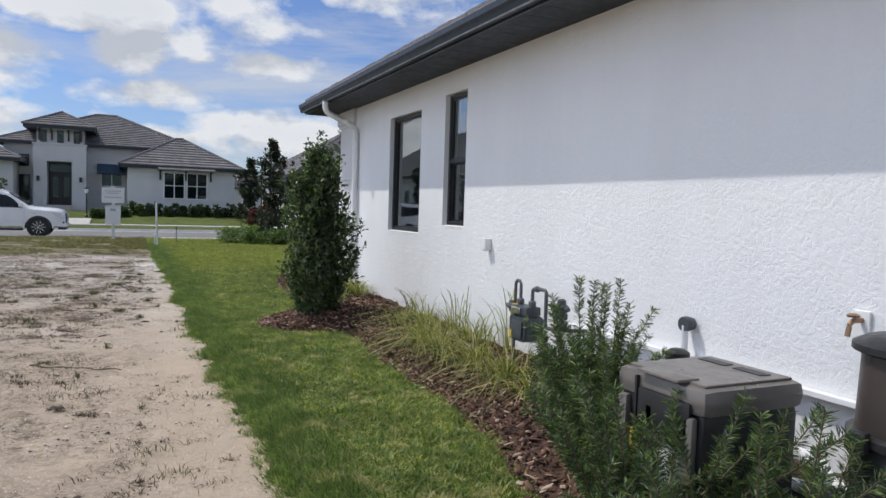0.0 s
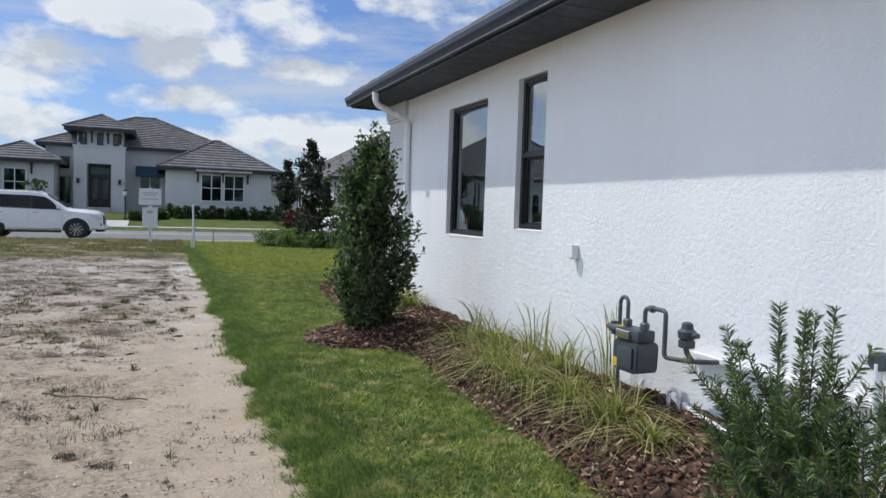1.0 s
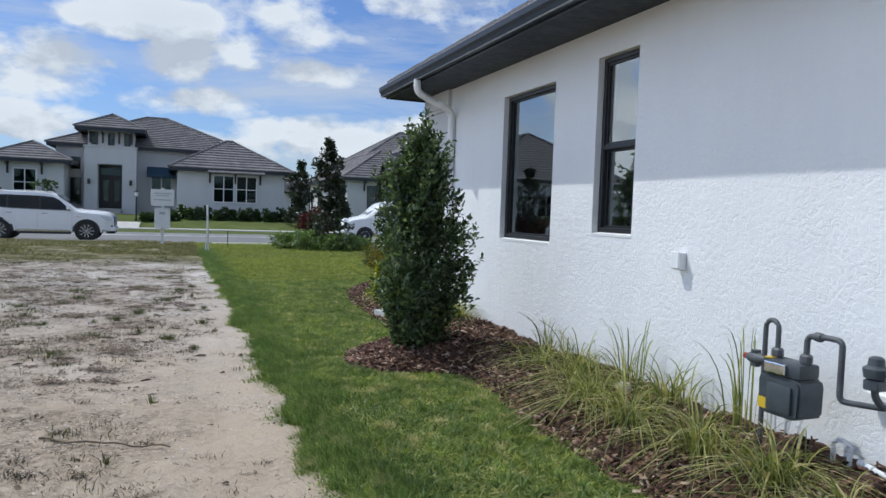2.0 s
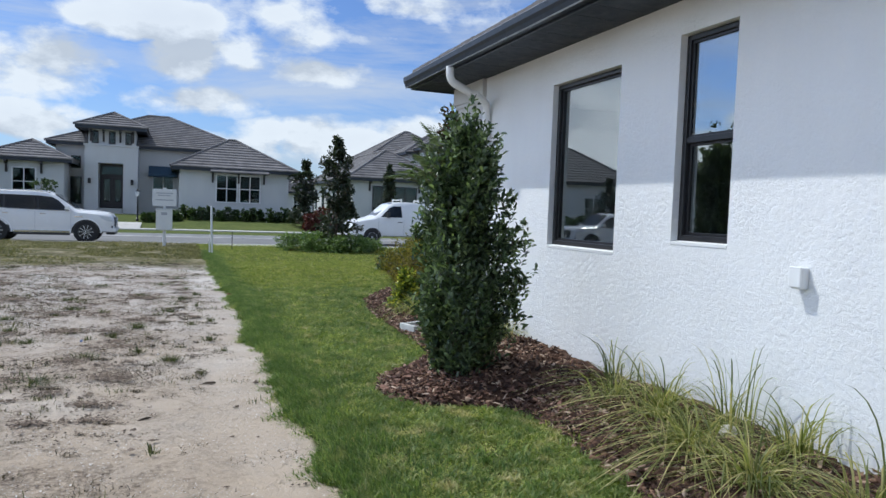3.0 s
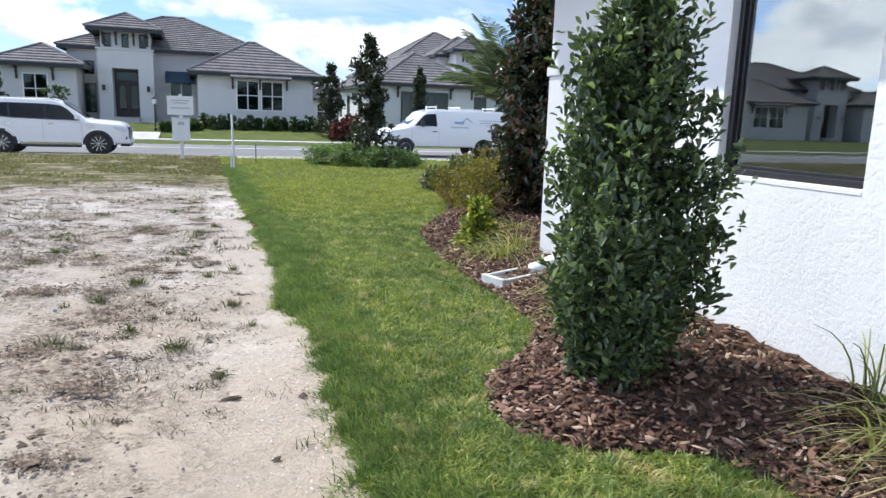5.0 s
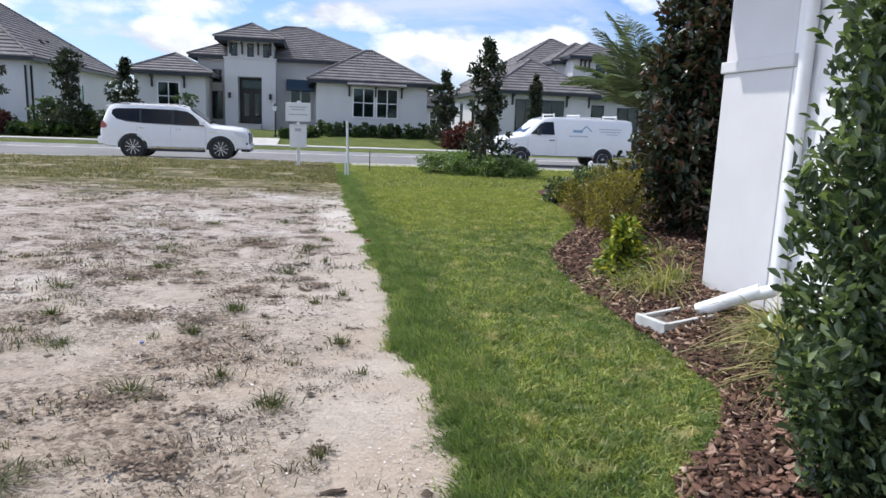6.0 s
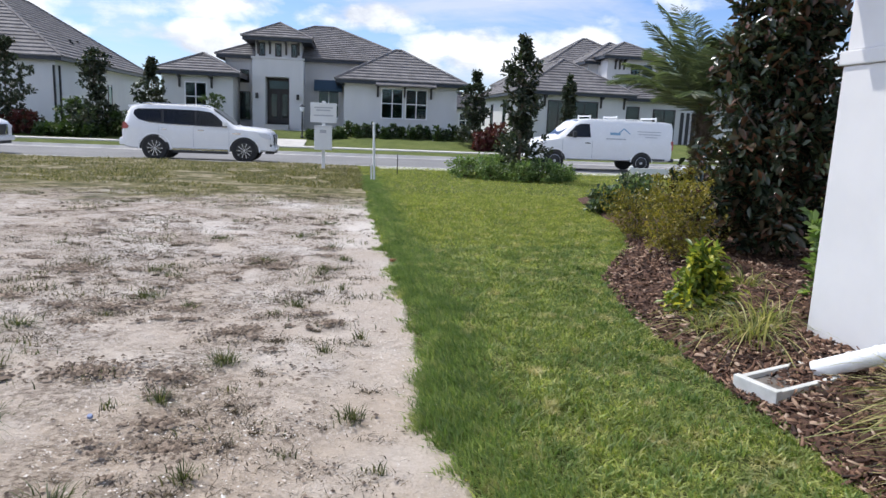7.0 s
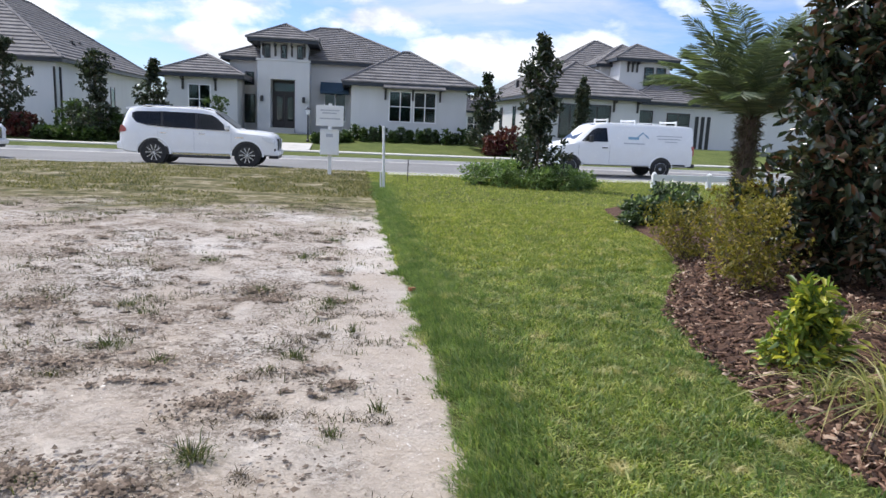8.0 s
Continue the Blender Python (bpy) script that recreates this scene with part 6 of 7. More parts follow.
def needle_shrub(x, y, height, stems):
    """A podocarpus: upright forking stems, each a bottle brush of narrow leaves."""
    ob = thing("podocarpus_shrub", "loose dark green needle-leaved shrub with upright sprays", "shrub", group="needle-leaved shrubs", at=pose(x, y, float(mound(x, y))))
    wood, bases, ways = bmesh.new(), [], []
    for k in range(stems):
        a = k * 2.399 + x * 5
        out = Vector((math.cos(a), math.sin(a), 0))
        far = RNG.uniform(0.15, 0.70) * (0.4 + 0.6 * k / stems)
        top = height * RNG.uniform(0.55, 1.12) * (1.12 - 0.45 * far)
        root = out * 0.03
        tips = [(out * far + Vector((0, 0, top)), 0.12)]
        for f in range(4):
            b = a + RNG.uniform(-1.6, 1.6)
            share = RNG.uniform(0.30, 0.75)
            tips.append((out * far * share + Vector((math.cos(b), math.sin(b), 0)) * RNG.uniform(0.10, 0.26) + Vector((0, 0, top * share + RNG.uniform(0.06, 0.22))), share * 0.8))
        for tip, from_share in tips:
            start = root.lerp(tips[0][0], from_share)
            mid = start.lerp(tip, 0.5) + out * 0.02 - Vector((0, 0, 0.015))
            pts = [start * (1 - u) ** 2 + mid * 2 * u * (1 - u) + tip * u * u for u in np.linspace(0, 1, 7)]
            bm_tube(wood, pts, 0.0055, 5, 0.002)
            run = sum((q - p).length for p, q in zip(pts, pts[1:]))
            m = int(run * 500)
            u = RNG.uniform(0.0, 1.0, m) ** 0.85 * 5.999
            P = np.array([tuple(p) for p in pts])
            i = u.astype(int)
            d = unit(P[i + 1] - P[i])
            bases.append(P[i] + (P[i + 1] - P[i]) * (u - i)[:, None])
            ways.append(unit(d * RNG.uniform(0.5, 0.95, (m, 1)) + unit(np.cross(d, RNG.normal(size=(m, 3))))))
    part("branchwork", wood, M_BARK, ob)
    base, way = np.concatenate(bases), np.concatenate(ways)
    leaves = new("foliage", leaf_mesh("foliage", base, way, RNG.uniform(0.028, 0.052, len(base)), RNG.uniform(0.004, 0.007, len(base)), M_LEAF_NEEDLE, 0.15))
    leaves.parent = ob


def build_palm(x, y):
    p = thing("palm", "young feather palm with arching grey-green fronds", "palm", at=pose(x, y, float(mound(x, y))))
    bm = bmesh.new()
    prof = [(0.10 + 0.02 * (i % 2), 0.09 * i - 0.05) for i in range(21)]
    bm_lathe(bm, prof, (0, 0, 0), "z", 14)
    part("trunk", bm, M_BARK, p, "shaggy brown palm trunk")
    m = 2600
    a, h = RNG.uniform(0, 2 * np.pi, m), RNG.uniform(0.05, 1.75, m)
    out = np.stack([np.cos(a), np.sin(a), np.zeros(m)], 1)
    base = out * 0.095 + np.array([0, 0, 1.0]) * h[:, None]
    way = unit(out * RNG.uniform(0.3, 1.1, (m, 1)) + np.array([0, 0, 1.0]) * RNG.uniform(-0.6, 1.0, (m, 1)))
    fibre = new("fibre", leaf_mesh("fibre", base, way, RNG.uniform(0.05, 0.20, m), RNG.uniform(0.006, 0.014, m), M_FIBRE, 0.2))
    fibre.parent = p
    for i in range(34):
        a = i * 2.399 + 0.3
        rise = 1.50 - 1.0 * (i / 34)
        length = 2.0 + 0.25 * math.sin(i * 1.7)
        pts = []
        for k in range(9):
            s = k / 8
            rr = length * s * math.cos(rise * (1 - 0.25 * s)) * (1 - 0.08 * s)
            zz = 1.62 + length * s * math.sin(rise) - 0.26 * length * s ** 2.4 * math.cos(rise) - 0.10 * length * s ** 3
            pts.append(Vector((math.cos(a) * rr, math.sin(a) * rr, zz)))
        f = thing("frond", "", "")
        f.parent = p
        part("rib", tube(pts, 0.016, 5, 0.004), M_LEAF_PALM, f)
        n = 150
        s = np.linspace(0.14, 1.0, n)
        P = np.array([tuple(q) for q in pts])
        base = np.stack([np.interp(s * 8, range(9), P[:, c]) for c in range(3)], 1)
        nxt = np.stack([np.interp(np.minimum(s + 0.02, 1.02) * 8, range(9), P[:, c]) for c in range(3)], 1)
        d = unit(nxt - base + 1e-6)
        side = unit(np.cross(d, np.array([0, 0, 1.0])))
        sign = np.where(np.arange(n) % 2 == 0, 1.0, -1.0)[:, None]
        way = unit(d * 0.75 + side * sign * 0.8 + np.array([0, 0, -0.18]) + RNG.normal(0, 0.06, (n, 3)))
        lf = new("leaflet_fringe", leaf_mesh("leaflet_fringe", base, way, 0.42 * np.sin(np.pi * np.clip(s, 0.08, 0.97)) ** 0.5 + 0.05, 0.011, M_LEAF_PALM, 0.2))
        lf.parent = f


def loose_crown(r, seed):
    """An uneven narrow crown, wide below and drawn in above, with lumps."""
    return lambda s: r * (1.0 - 0.78 * s ** 0.8 + 0.22 * math.sin(9 * s + seed) * (1 - 0.4 * s) + 0.12 * math.sin(23 * s + 2 * seed))


def build_plants():
    plant("columnar_shrub", "tall dense glossy dark green columnar shrub in mulch", "shrub", 2.39, 8.55, 2.06, lambda s: float(np.interp(s, (0, 0.06, 0.2, 0.46, 0.7, 0.86, 1.0), (0.16, 0.24, 0.39, 0.45, 0.34, 0.27, 0.12))), 900, 22, (0.060, 0.44), M_LEAF_SHRUB, low=0.05, lift=1.7, twig_len=0.36, along=(0.5, 1.2), sprays=0.26, trunk=0.03, z=float(mound(2.39, 8.55)))
    for x, y, h, n in ((2.46, 2.92, 0.90, 18), (2.26, 2.45, 0.80, 22), (2.05, 1.95, 0.88, 13), (1.98, 1.4, 0.80, 11)):
        needle_shrub(x, y, h, n)
    plant("magnolia_tree", "dense dark magnolia tree with bronze leaf undersides", "tree", 5.12, 14.75, 3.45, lambda s: float(np.interp(s, (0, 0.1, 0.25, 0.5, 0.75, 1.0), (0.42, 0.62, 0.78, 0.72, 0.55, 0.22))), 470, 30, (0.128, 0.44), M_LEAF_MAG, sprays=0.28, low=0.07, lift=0.6, twig_len=0.42, trunk=0.06, scatter=0.045, z=float(mound(5.12, 14.75)))
    plant("magnolia_tree", "slim dark magnolia tree among low street shrubs", "tree", 5.45, 27.3, 4.0, loose_crown(0.95, 1.0), 250, 14, (0.15, 0.45), M_LEAF_YARD, low=0.13, lift=0.7, twig_len=0.34, trunk=0.05)
    for x, y, h, r in ((3.95, 14.5, 0.85, 0.46), (4.6, 15.6, 0.92, 0.5), (4.4, 16.6, 0.7, 0.5)):
        plant("golden_shrub", "loose golden-yellow shrub in the mulch bed", "shrub", x, y, h, lambda s, r=r: r * (0.6 + 0.5 * s if s < 0.6 else 0.9 - 0.5 * (s - 0.6)), 210, 13, (0.042, 0.5), M_LEAF_GOLD, sprays=0.25, low=0.15, lift=1.0, twig_len=0.25, trunk=0.012, group="golden shrubs", z=float(mound(x, y)))
    plant("variegated_shrub", "bright lime and yellow variegated shrub in mulch", "shrub", 3.22, 12.62, 0.50, lambda s: 0.29 - 0.20 * s, 85, 14, (0.09, 0.34), M_LEAF_LIME, low=0.1, lift=1.2, twig_len=0.2, trunk=0.012, z=float(mound(3.22, 12.62)))
    plant("green_shrub", "low bright green shrub beside the column", "shrub", 4.55, 12.75, 0.70, lambda s: 0.24 + 0.1 * s, 100, 13, (0.10, 0.5), M_LEAF_FRESH, low=0.1, lift=1.0, twig_len=0.2, trunk=0.012, z=float(mound(4.55, 12.75)))
    for x, y, h, r in ((5.15, 19.5, 0.42, 0.40), (5.6, 19.1, 0.46, 0.4), (6.1, 20.4, 0.5, 0.5)):
        plant("low_shrub", "low dark green spreading shrub at the bed's end", "shrub", x, y, h, lambda s, r=r: r * (1.0 - 0.3 * s), 130, 12, (0.09, 0.5), M_LEAF_SHRUB, low=0.1, lift=0.7, twig_len=0.2, trunk=0.012, group="low dark shrubs", z=float(mound(x, y)))
    for x, y, h, r in ((3.95, 27.6, 0.62, 0.5), (4.6, 27.0, 0.7, 0.55), (5.3, 26.6, 0.62, 0.5), (6.0, 26.7, 0.66, 0.55), (6.7, 27.3, 0.5, 0.5), (4.9, 28.0, 0.7, 0.5)):
        plant("street_shrub", "rounded light green shrub by the street", "shrub", x, y, h, lambda s, r=r: r * (0.9 + 0.2 * s if s < 0.5 else 1.0 - 0.5 * (s - 0.5)), 150, 13, (0.075, 0.5), M_LEAF_FRESH, low=0.08, lift=0.8, twig_len=0.22, trunk=0.012, group="shrubs by the street")
    build_palm(6.75, 19.4)
    for x, y, h, r, n in ((3.16, 7.45, 0.50, 0.60, 110), (3.2, 6.95, 0.60, 0.62, 210), (2.95, 6.4, 0.50, 0.70, 260), (3.35, 6.5, 0.72, 0.25, 60), (2.90, 5.85, 0.46, 0.56, 200), (2.98, 5.3, 0.50, 0.54, 190), (3.42, 5.45, 0.85, 0.18, 26), (3.02, 4.8, 0.48, 0.52, 190), (2.92, 4.3, 0.36, 0.42, 110), (3.42, 7.8, 0.55, 0.3, 40), (3.35, 6.0, 0.55, 0.45, 110), (3.4, 10.5, 0.45, 0.45, 240), (3.22, 10.2, 0.42, 0.5, 240), (3.0, 9.75, 0.40, 0.5, 200), (3.35, 9.9, 0.45, 0.5, 200), (3.2, 11.85, 0.40, 0.45, 120), (3.05, 12.15, 0.34, 0.4, 90), (3.45, 12.1, 0.42, 0.45, 110), (4.0, 13.3, 0.36, 0.4, 80)):
        grass_clump(x, y, h, r, n)
    # across the street
    for x, y, h, r in ((-12.3, 46.5, 4.3, 1.1), (-9.6, 46.8, 4.0, 0.9), (-16.6, 46.5, 4.7, 1.3), (7.85, 47.5, 4.2, 0.9), (13.4, 47.5, 4.2, 0.55), (10.2, 46.0, 3.2, 0.5), (-22.5, 46.5, 4.3, 0.9)):
        plant("street_tree", "slim dark evergreen tree in a front yard across the street", "tree", x, y, h, loose_crown(r * 1.45, x), 240, 13, (0.20, 0.5), M_LEAF_YARD, low=0.1, lift=0.5, twig_len=0.35, trunk=0.05, group="trees across the street")
    for x, y, h, r, mat in ((-11.4, 46.3, 1.3, 0.7, M_LEAF_GREEN), (-13.6, 46.6, 1.8, 0.7, M_LEAF_GREEN), (-14.4, 45.4, 0.6, 0.6, M_LEAF_GREEN), (-13.3, 45.4, 0.6, 0.6, M_LEAF_GREEN), (-12.2, 45.4, 0.6, 0.6, M_LEAF_GREEN), (-15.6, 46.0, 1.1, 0.8, M_LEAF_RED), (-17.2, 46.0, 1.0, 0.8, M_LEAF_RED), (-6.8, 47.5, 2.2, 0.9, M_LEAF_GREEN), (8.9, 45.8, 1.5, 0.8, M_LEAF_RED), (8.0, 45.6, 1.0, 0.6, M_LEAF_RED), (9.9, 45.6, 1.0, 0.6, M_LEAF_GREEN), (-18.6, 46.4, 1.3, 0.9, M_LEAF_SHRUB), (-20.0, 46.3, 1.4, 0.9, M_LEAF_SHRUB), (-10.4, 46.6, 1.3, 0.8, M_LEAF_SHRUB), (-12.6, 46.2, 1.5, 0.8, M_LEAF_SHRUB), (-9.0, 46.8, 1.2, 0.7, M_LEAF_GREEN), (-21.6, 46.2, 1.2, 0.8, M_LEAF_RED)):
        plant("yard_shrub", "rounded shrub in a front yard across the street", "shrub", x, y, h, lambda s, r=r: r * (0.9 + 0.2 * s if s < 0.5 else 1.0 - 0.7 * (s - 0.5)), 120, 9, (0.18, 0.55), mat, low=0.05, lift=0.6, twig_len=0.3, trunk=0.03, group="yard shrubs across the street")
    for i in range(15):
        x = 0.2 + 0.52 * i
        plant("foundation_shrub", "small dark shrub along the house wall across the street", "shrub", x, 49.4 + 0.3 * math.sin(i * 2.1), 0.55 + 0.3 * abs(math.sin(i * 1.3)), lambda s: 0.36 * (1.0 - 0.4 * s), 50, 9, (0.15, 0.55), M_LEAF_GREEN if i % 3 else M_LEAF_SHRUB, low=0.05, lift=0.6, twig_len=0.2, trunk=0.02, group="shrubs along the far house")
    for i in range(6):
        x = -1.4 + 0.35 * i
        plant("foundation_shrub", "small dark shrub along the house wall across the street", "shrub", x, 47.6 + 0.2 * i, 0.5, lambda s: 0.36 * (1.0 - 0.4 * s), 50, 9, (0.15, 0.55), M_LEAF_GREEN, low=0.05, lift=0.6, twig_len=0.2, trunk=0.02, group="shrubs along the far house")


# ---- small things in the garden and by the street ----


def build_sign():
    s = thing("lot_sign", "white post with a blank sign board and leaflet box", "sign", at=pose(-0.2, 29.9, float(land(-0.2, 29.9)), 0, 0, -4))
    part("post", box(-0.05, 0.05, -0.05, 0.05, -0.1, 2.08, 0.01), M_SIGN, s)
    part("board", box(-0.40, 0.40, -0.085, -0.052, 1.42, 2.02, 0.01), M_SIGN, s)
    for z, a, b in ((1.86, -0.28, 0.28), (1.78, -0.22, 0.20), (1.62, -0.30, 0.30)):
        part("print", box(a, b, -0.09, -0.0855, z, z + 0.035), M_BAR_GREY, s)
    lb = part("leaflet_box", box(-0.27, 0.27, -0.16, -0.052, 0.58, 1.30, 0.015), M_SIGN, s)
    part("print", box(-0.10, 0.10, -0.166, -0.1605, 1.10, 1.2), M_BAR_GREY, lb)
    part("lid", box(-0.28, 0.28, -0.18, -0.052, 1.302, 1.33, 0.008), M_SIGN, lb)
    st = thing("stake", "thin white plastic marker stake in the grass", "stake", at=pose(1.2, 25.3, float(land(1.2, 25.3)), 0, -1.5, 0))
    part("pole", tube([(0, 0, -0.1), (0, 0, 1.42)], 0.032, 10), M_SIGN, st, smooth=True)
    part("cap", lathe([(0.036, 0), (0.04, 0.02), (0.02, 0.05)], (0, 0, 1.42)), M_SIGN, st)
    part("side_stake", box(-0.09, -0.05, -0.02, 0.02, -0.1, 0.42, 0.004), M_SIGN, st)
    thin = thing("survey_stake", "thin dark survey stake at the lawn's edge", "stake", at=pose(1.95, 27.5, float(land(1.95, 27.5))))
    part("stick", box(-0.012, 0.012, -0.012, 0.012, -0.1, 0.62), M_DOORWOOD, thin)
    lamp = thing("yard_lamp", "slim black lamp post beside the far entrance path", "lamp post", at=pose(-1.89, 48.0, float(land(-1.89, 48.0))))
    part("post", lathe([(0.09, -0.1), (0.09, 0.12), (0.045, 0.16), (0.035, 1.42), (0.06, 1.45)], (0, 0, 0), "z", 12), M_FRAME, lamp, smooth=True)
    lantern = part("lantern", lathe([(0.05, 1.455), (0.10, 1.48), (0.13, 1.72), (0.125, 1.73)], (0, 0, 0), "z", 6), M_LAMP, lamp, "pale lantern glass")
    part("cap", lathe([(0.16, 1.735), (0.15, 1.76), (0.03, 1.86), (0.015, 1.91)], (0, 0, 0), "z", 6), M_FRAME, lantern)
    r = thing("low_rail", "low white rail fence by the street", "fence", at=pose(9.35, 28.4, float(land(9.35, 28.4)), 0, 0, 8))
    for x in (0.0, 1.9, 3.8):
        p = part("post", box(x - 0.06, x + 0.06, -0.06, 0.06, -0.1, 0.42, 0.01), M_SIGN, r)
        part("cap", lathe([(0.085, 0.0), (0.085, 0.02), (0.01, 0.07)], (x, 0, 0.42), "z", 4), M_SIGN, p)
    for a in (0.062, 1.962):
        part("rail", box(a, a + 1.776, -0.03, 0.03, 0.24, 0.40, 0.006), M_SIGN, r)


def build_gas_meter():
    g = thing("gas_meter", "grey gas meter with regulator and riser pipes", "gas meter", at=pose(3.30, 4.98, -0.045))
    body = prism([(-0.14, 0.46), (-0.10, 0.44), (0.11, 0.44), (0.135, 0.47), (0.14, 0.63), (0.12, 0.66), (-0.125, 0.66), (-0.145, 0.63)], "x", -0.085, 0.10)
    bmesh.ops.bevel(body, geom=list(body.edges), offset=0.012, segments=2, affect="EDGES")
    meter = part("meter_body", body, M_METER, g, smooth=True)
    part("front_cover", box(-0.105, -0.0855, -0.10, 0.06, 0.47, 0.62, 0.008), M_METER, meter, smooth=True)
    part("top_casting", box(-0.075, 0.075, -0.13, 0.125, 0.662, 0.745, 0.02), M_METER, meter, smooth=True)
    part("index_cover", box(-0.10, -0.076, -0.05, 0.09, 0.675, 0.735, 0.006), M_CHROME, meter, "pale index window")
    part("tag", box(-0.090, -0.0855, 0.065, 0.125, 0.465, 0.525), M_YELLOW, meter, "yellow warning tag")
    part("tag", box(-0.07, 0.0, 0.075, 0.12, 0.7455, 0.749), M_YELLOW, meter, "yellow tag")
    for y in (0.09, -0.10):
        part("union", lathe([(0.028, 0.745), (0.033, 0.76), (0.033, 0.79), (0.022, 0.80)], (0, y, 0), "z", 8), M_PIPE_GREY, g)
    loop = [(0, 0.09, 0.80), (0, 0.09, 0.89)] + [(0, 0.135 - 0.045 * math.cos(a), 0.90 + 0.05 * math.sin(a)) for a in np.linspace(0, math.pi, 9)] + [(0, 0.18, 0.86), (0, 0.18, 0.10)]
    part("inlet_pipe", tube(loop, 0.0145, 10), M_PIPE_GREY, g, smooth=True)
    valve = part("inlet_valve", lathe([(0.022, -0.07), (0.034, -0.04), (0.036, 0.0), (0.03, 0.04), (0.02, 0.06)], (0.0, 0.24, 0.71), "y", 12), M_PIPE_GREY, g, smooth=True)
    part("valve_stem", box(-0.02, 0.02, 0.22, 0.26, 0.66, 0.76, 0.006), M_PIPE_GREY, valve)
    part("valve_cap", lathe([(0.018, 0.0), (0.018, 0.025)], (0.0, 0.30, 0.71), "y", 10), M_RED, valve, "red valve cap")
    out = bend((0, -0.10, 0.80), (0, -0.10, 0.90), (0, -0.22, 0.91), 0.035) + bend((0, -0.23, 0.91), (0, -0.31, 0.91), (0, -0.31, 0.85), 0.04) + bend((0, -0.31, 0.70), (0, -0.31, 0.60), (0.05, -0.40, 0.60), 0.035) + [(0.10, -0.47, 0.60)]
    part("outlet_pipe", tube(out, 0.016, 10), M_PIPE_GREY, g, smooth=True)
    part("pipe_elbow", lathe([(0.024, -0.02), (0.027, 0.0), (0.024, 0.02)], (0, -0.17, 0.905), "y", 10), M_PIPE_GREY, g, smooth=True)
    reg = part("regulator", lathe([(0.022, -0.065), (0.055, -0.045), (0.06, -0.01), (0.06, 0.0), (0.04, 0.015), (0.035, 0.05), (0.02, 0.06)], (0.05, -0.46, 0.80), "z", 18), M_METER, g, smooth=True)
    part("vent", tube([(0.05, -0.46, 0.78), (0.05, -0.56, 0.785)], 0.018, 8), M_METER, reg)
    part("regulator_pipe", tube(bend((0.05, -0.46, 0.74), (0.05, -0.46, 0.66), (0.10, -0.47, 0.60), 0.03), 0.018, 8), M_PIPE_GREY, reg)
    part("regulator_body", box(0.01, 0.09, -0.50, -0.42, 0.69, 0.745, 0.012), M_METER, reg)
    part("wall_elbow", tube(bend((0.10, -0.47, 0.60), (0.22, -0.52, 0.60), (0.33, -0.53, 0.60), 0.04), 0.016, 8), M_PIPE_GREY, g, smooth=True)
    p = thing("wall_ledge", "narrow white metal ledge standing out from the stucco wall", "ledge")
    part("shelf", box(3.565, 3.627, 0.8, 4.74, 0.556, 0.572, 0.003), M_TRIM, p)
    part("lip", box(3.557, 3.564, 0.8, 4.74, 0.545, 0.575, 0.002), M_TRIM, p)
    u = thing("pipe_stub", "small white pipe loop at the wall's foot", "pipe")
    part("pipe", tube([(3.52, 4.86, 0.1), (3.52, 4.86, 0.26), (3.52, 4.83, 0.285), (3.52, 4.79, 0.285), (3.52, 4.76, 0.26), (3.52, 4.76, 0.1)], 0.014, 8), M_PVC, u, smooth=True)
    w = thing("white_pipe", "white plastic pipe lying on the mulch", "pipe")
    part("pipe", tube([(3.50, 4.62, 0.20), (3.40, 4.25, 0.20), (3.28, 3.85, 0.19), (3.1, 3.3, 0.18)], 0.014, 10), M_PVC, w, smooth=True)
    part("coupling", tube([(3.52, 4.70, 0.20), (3.49, 4.60, 0.20)], 0.02, 10), M_PVC, w)


def build_wall_fixtures():
    f = thing("wall_box", "small white weatherproof box on the stucco wall", "wall box")
    part("box", box(3.565, 3.628, 6.23, 6.305, 1.09, 1.22, 0.01), M_TRIM, f)
    part("cover", box(3.55, 3.566, 6.225, 6.31, 1.10, 1.225, 0.006), M_TRIM, f)
    c = thing("conduit_cap", "blue-grey round conduit cover on the wall", "conduit")
    part("cup", lathe([(0.048, 0.0), (0.052, 0.03), (0.04, 0.08), (0.015, 0.09)], (3.54, 3.38, 0.79), "x", 16), M_METER, c, smooth=True)
    part("pipe", tube([(3.56, 3.38, 0.78), (3.56, 3.38, 0.1)], 0.024, 8), M_PVC, c)
    t = thing("hose_tap", "brass hose tap with red handle on a white plate", "tap")
    part("plate", box(3.61, 3.628, 2.16, 2.25, 0.9, 1.05, 0.006), M_TRIM, t)
    part("spout", tube(bend((3.62, 2.2, 1.0), (3.52, 2.2, 1.0), (3.50, 2.2, 0.92), 0.03), 0.014, 8), M_BRASS, t, smooth=True)
    part("handle", lathe([(0.03, 0.0), (0.033, 0.01), (0.02, 0.018)], (3.54, 2.2, 1.02), "z", 12), M_BRASS, t)


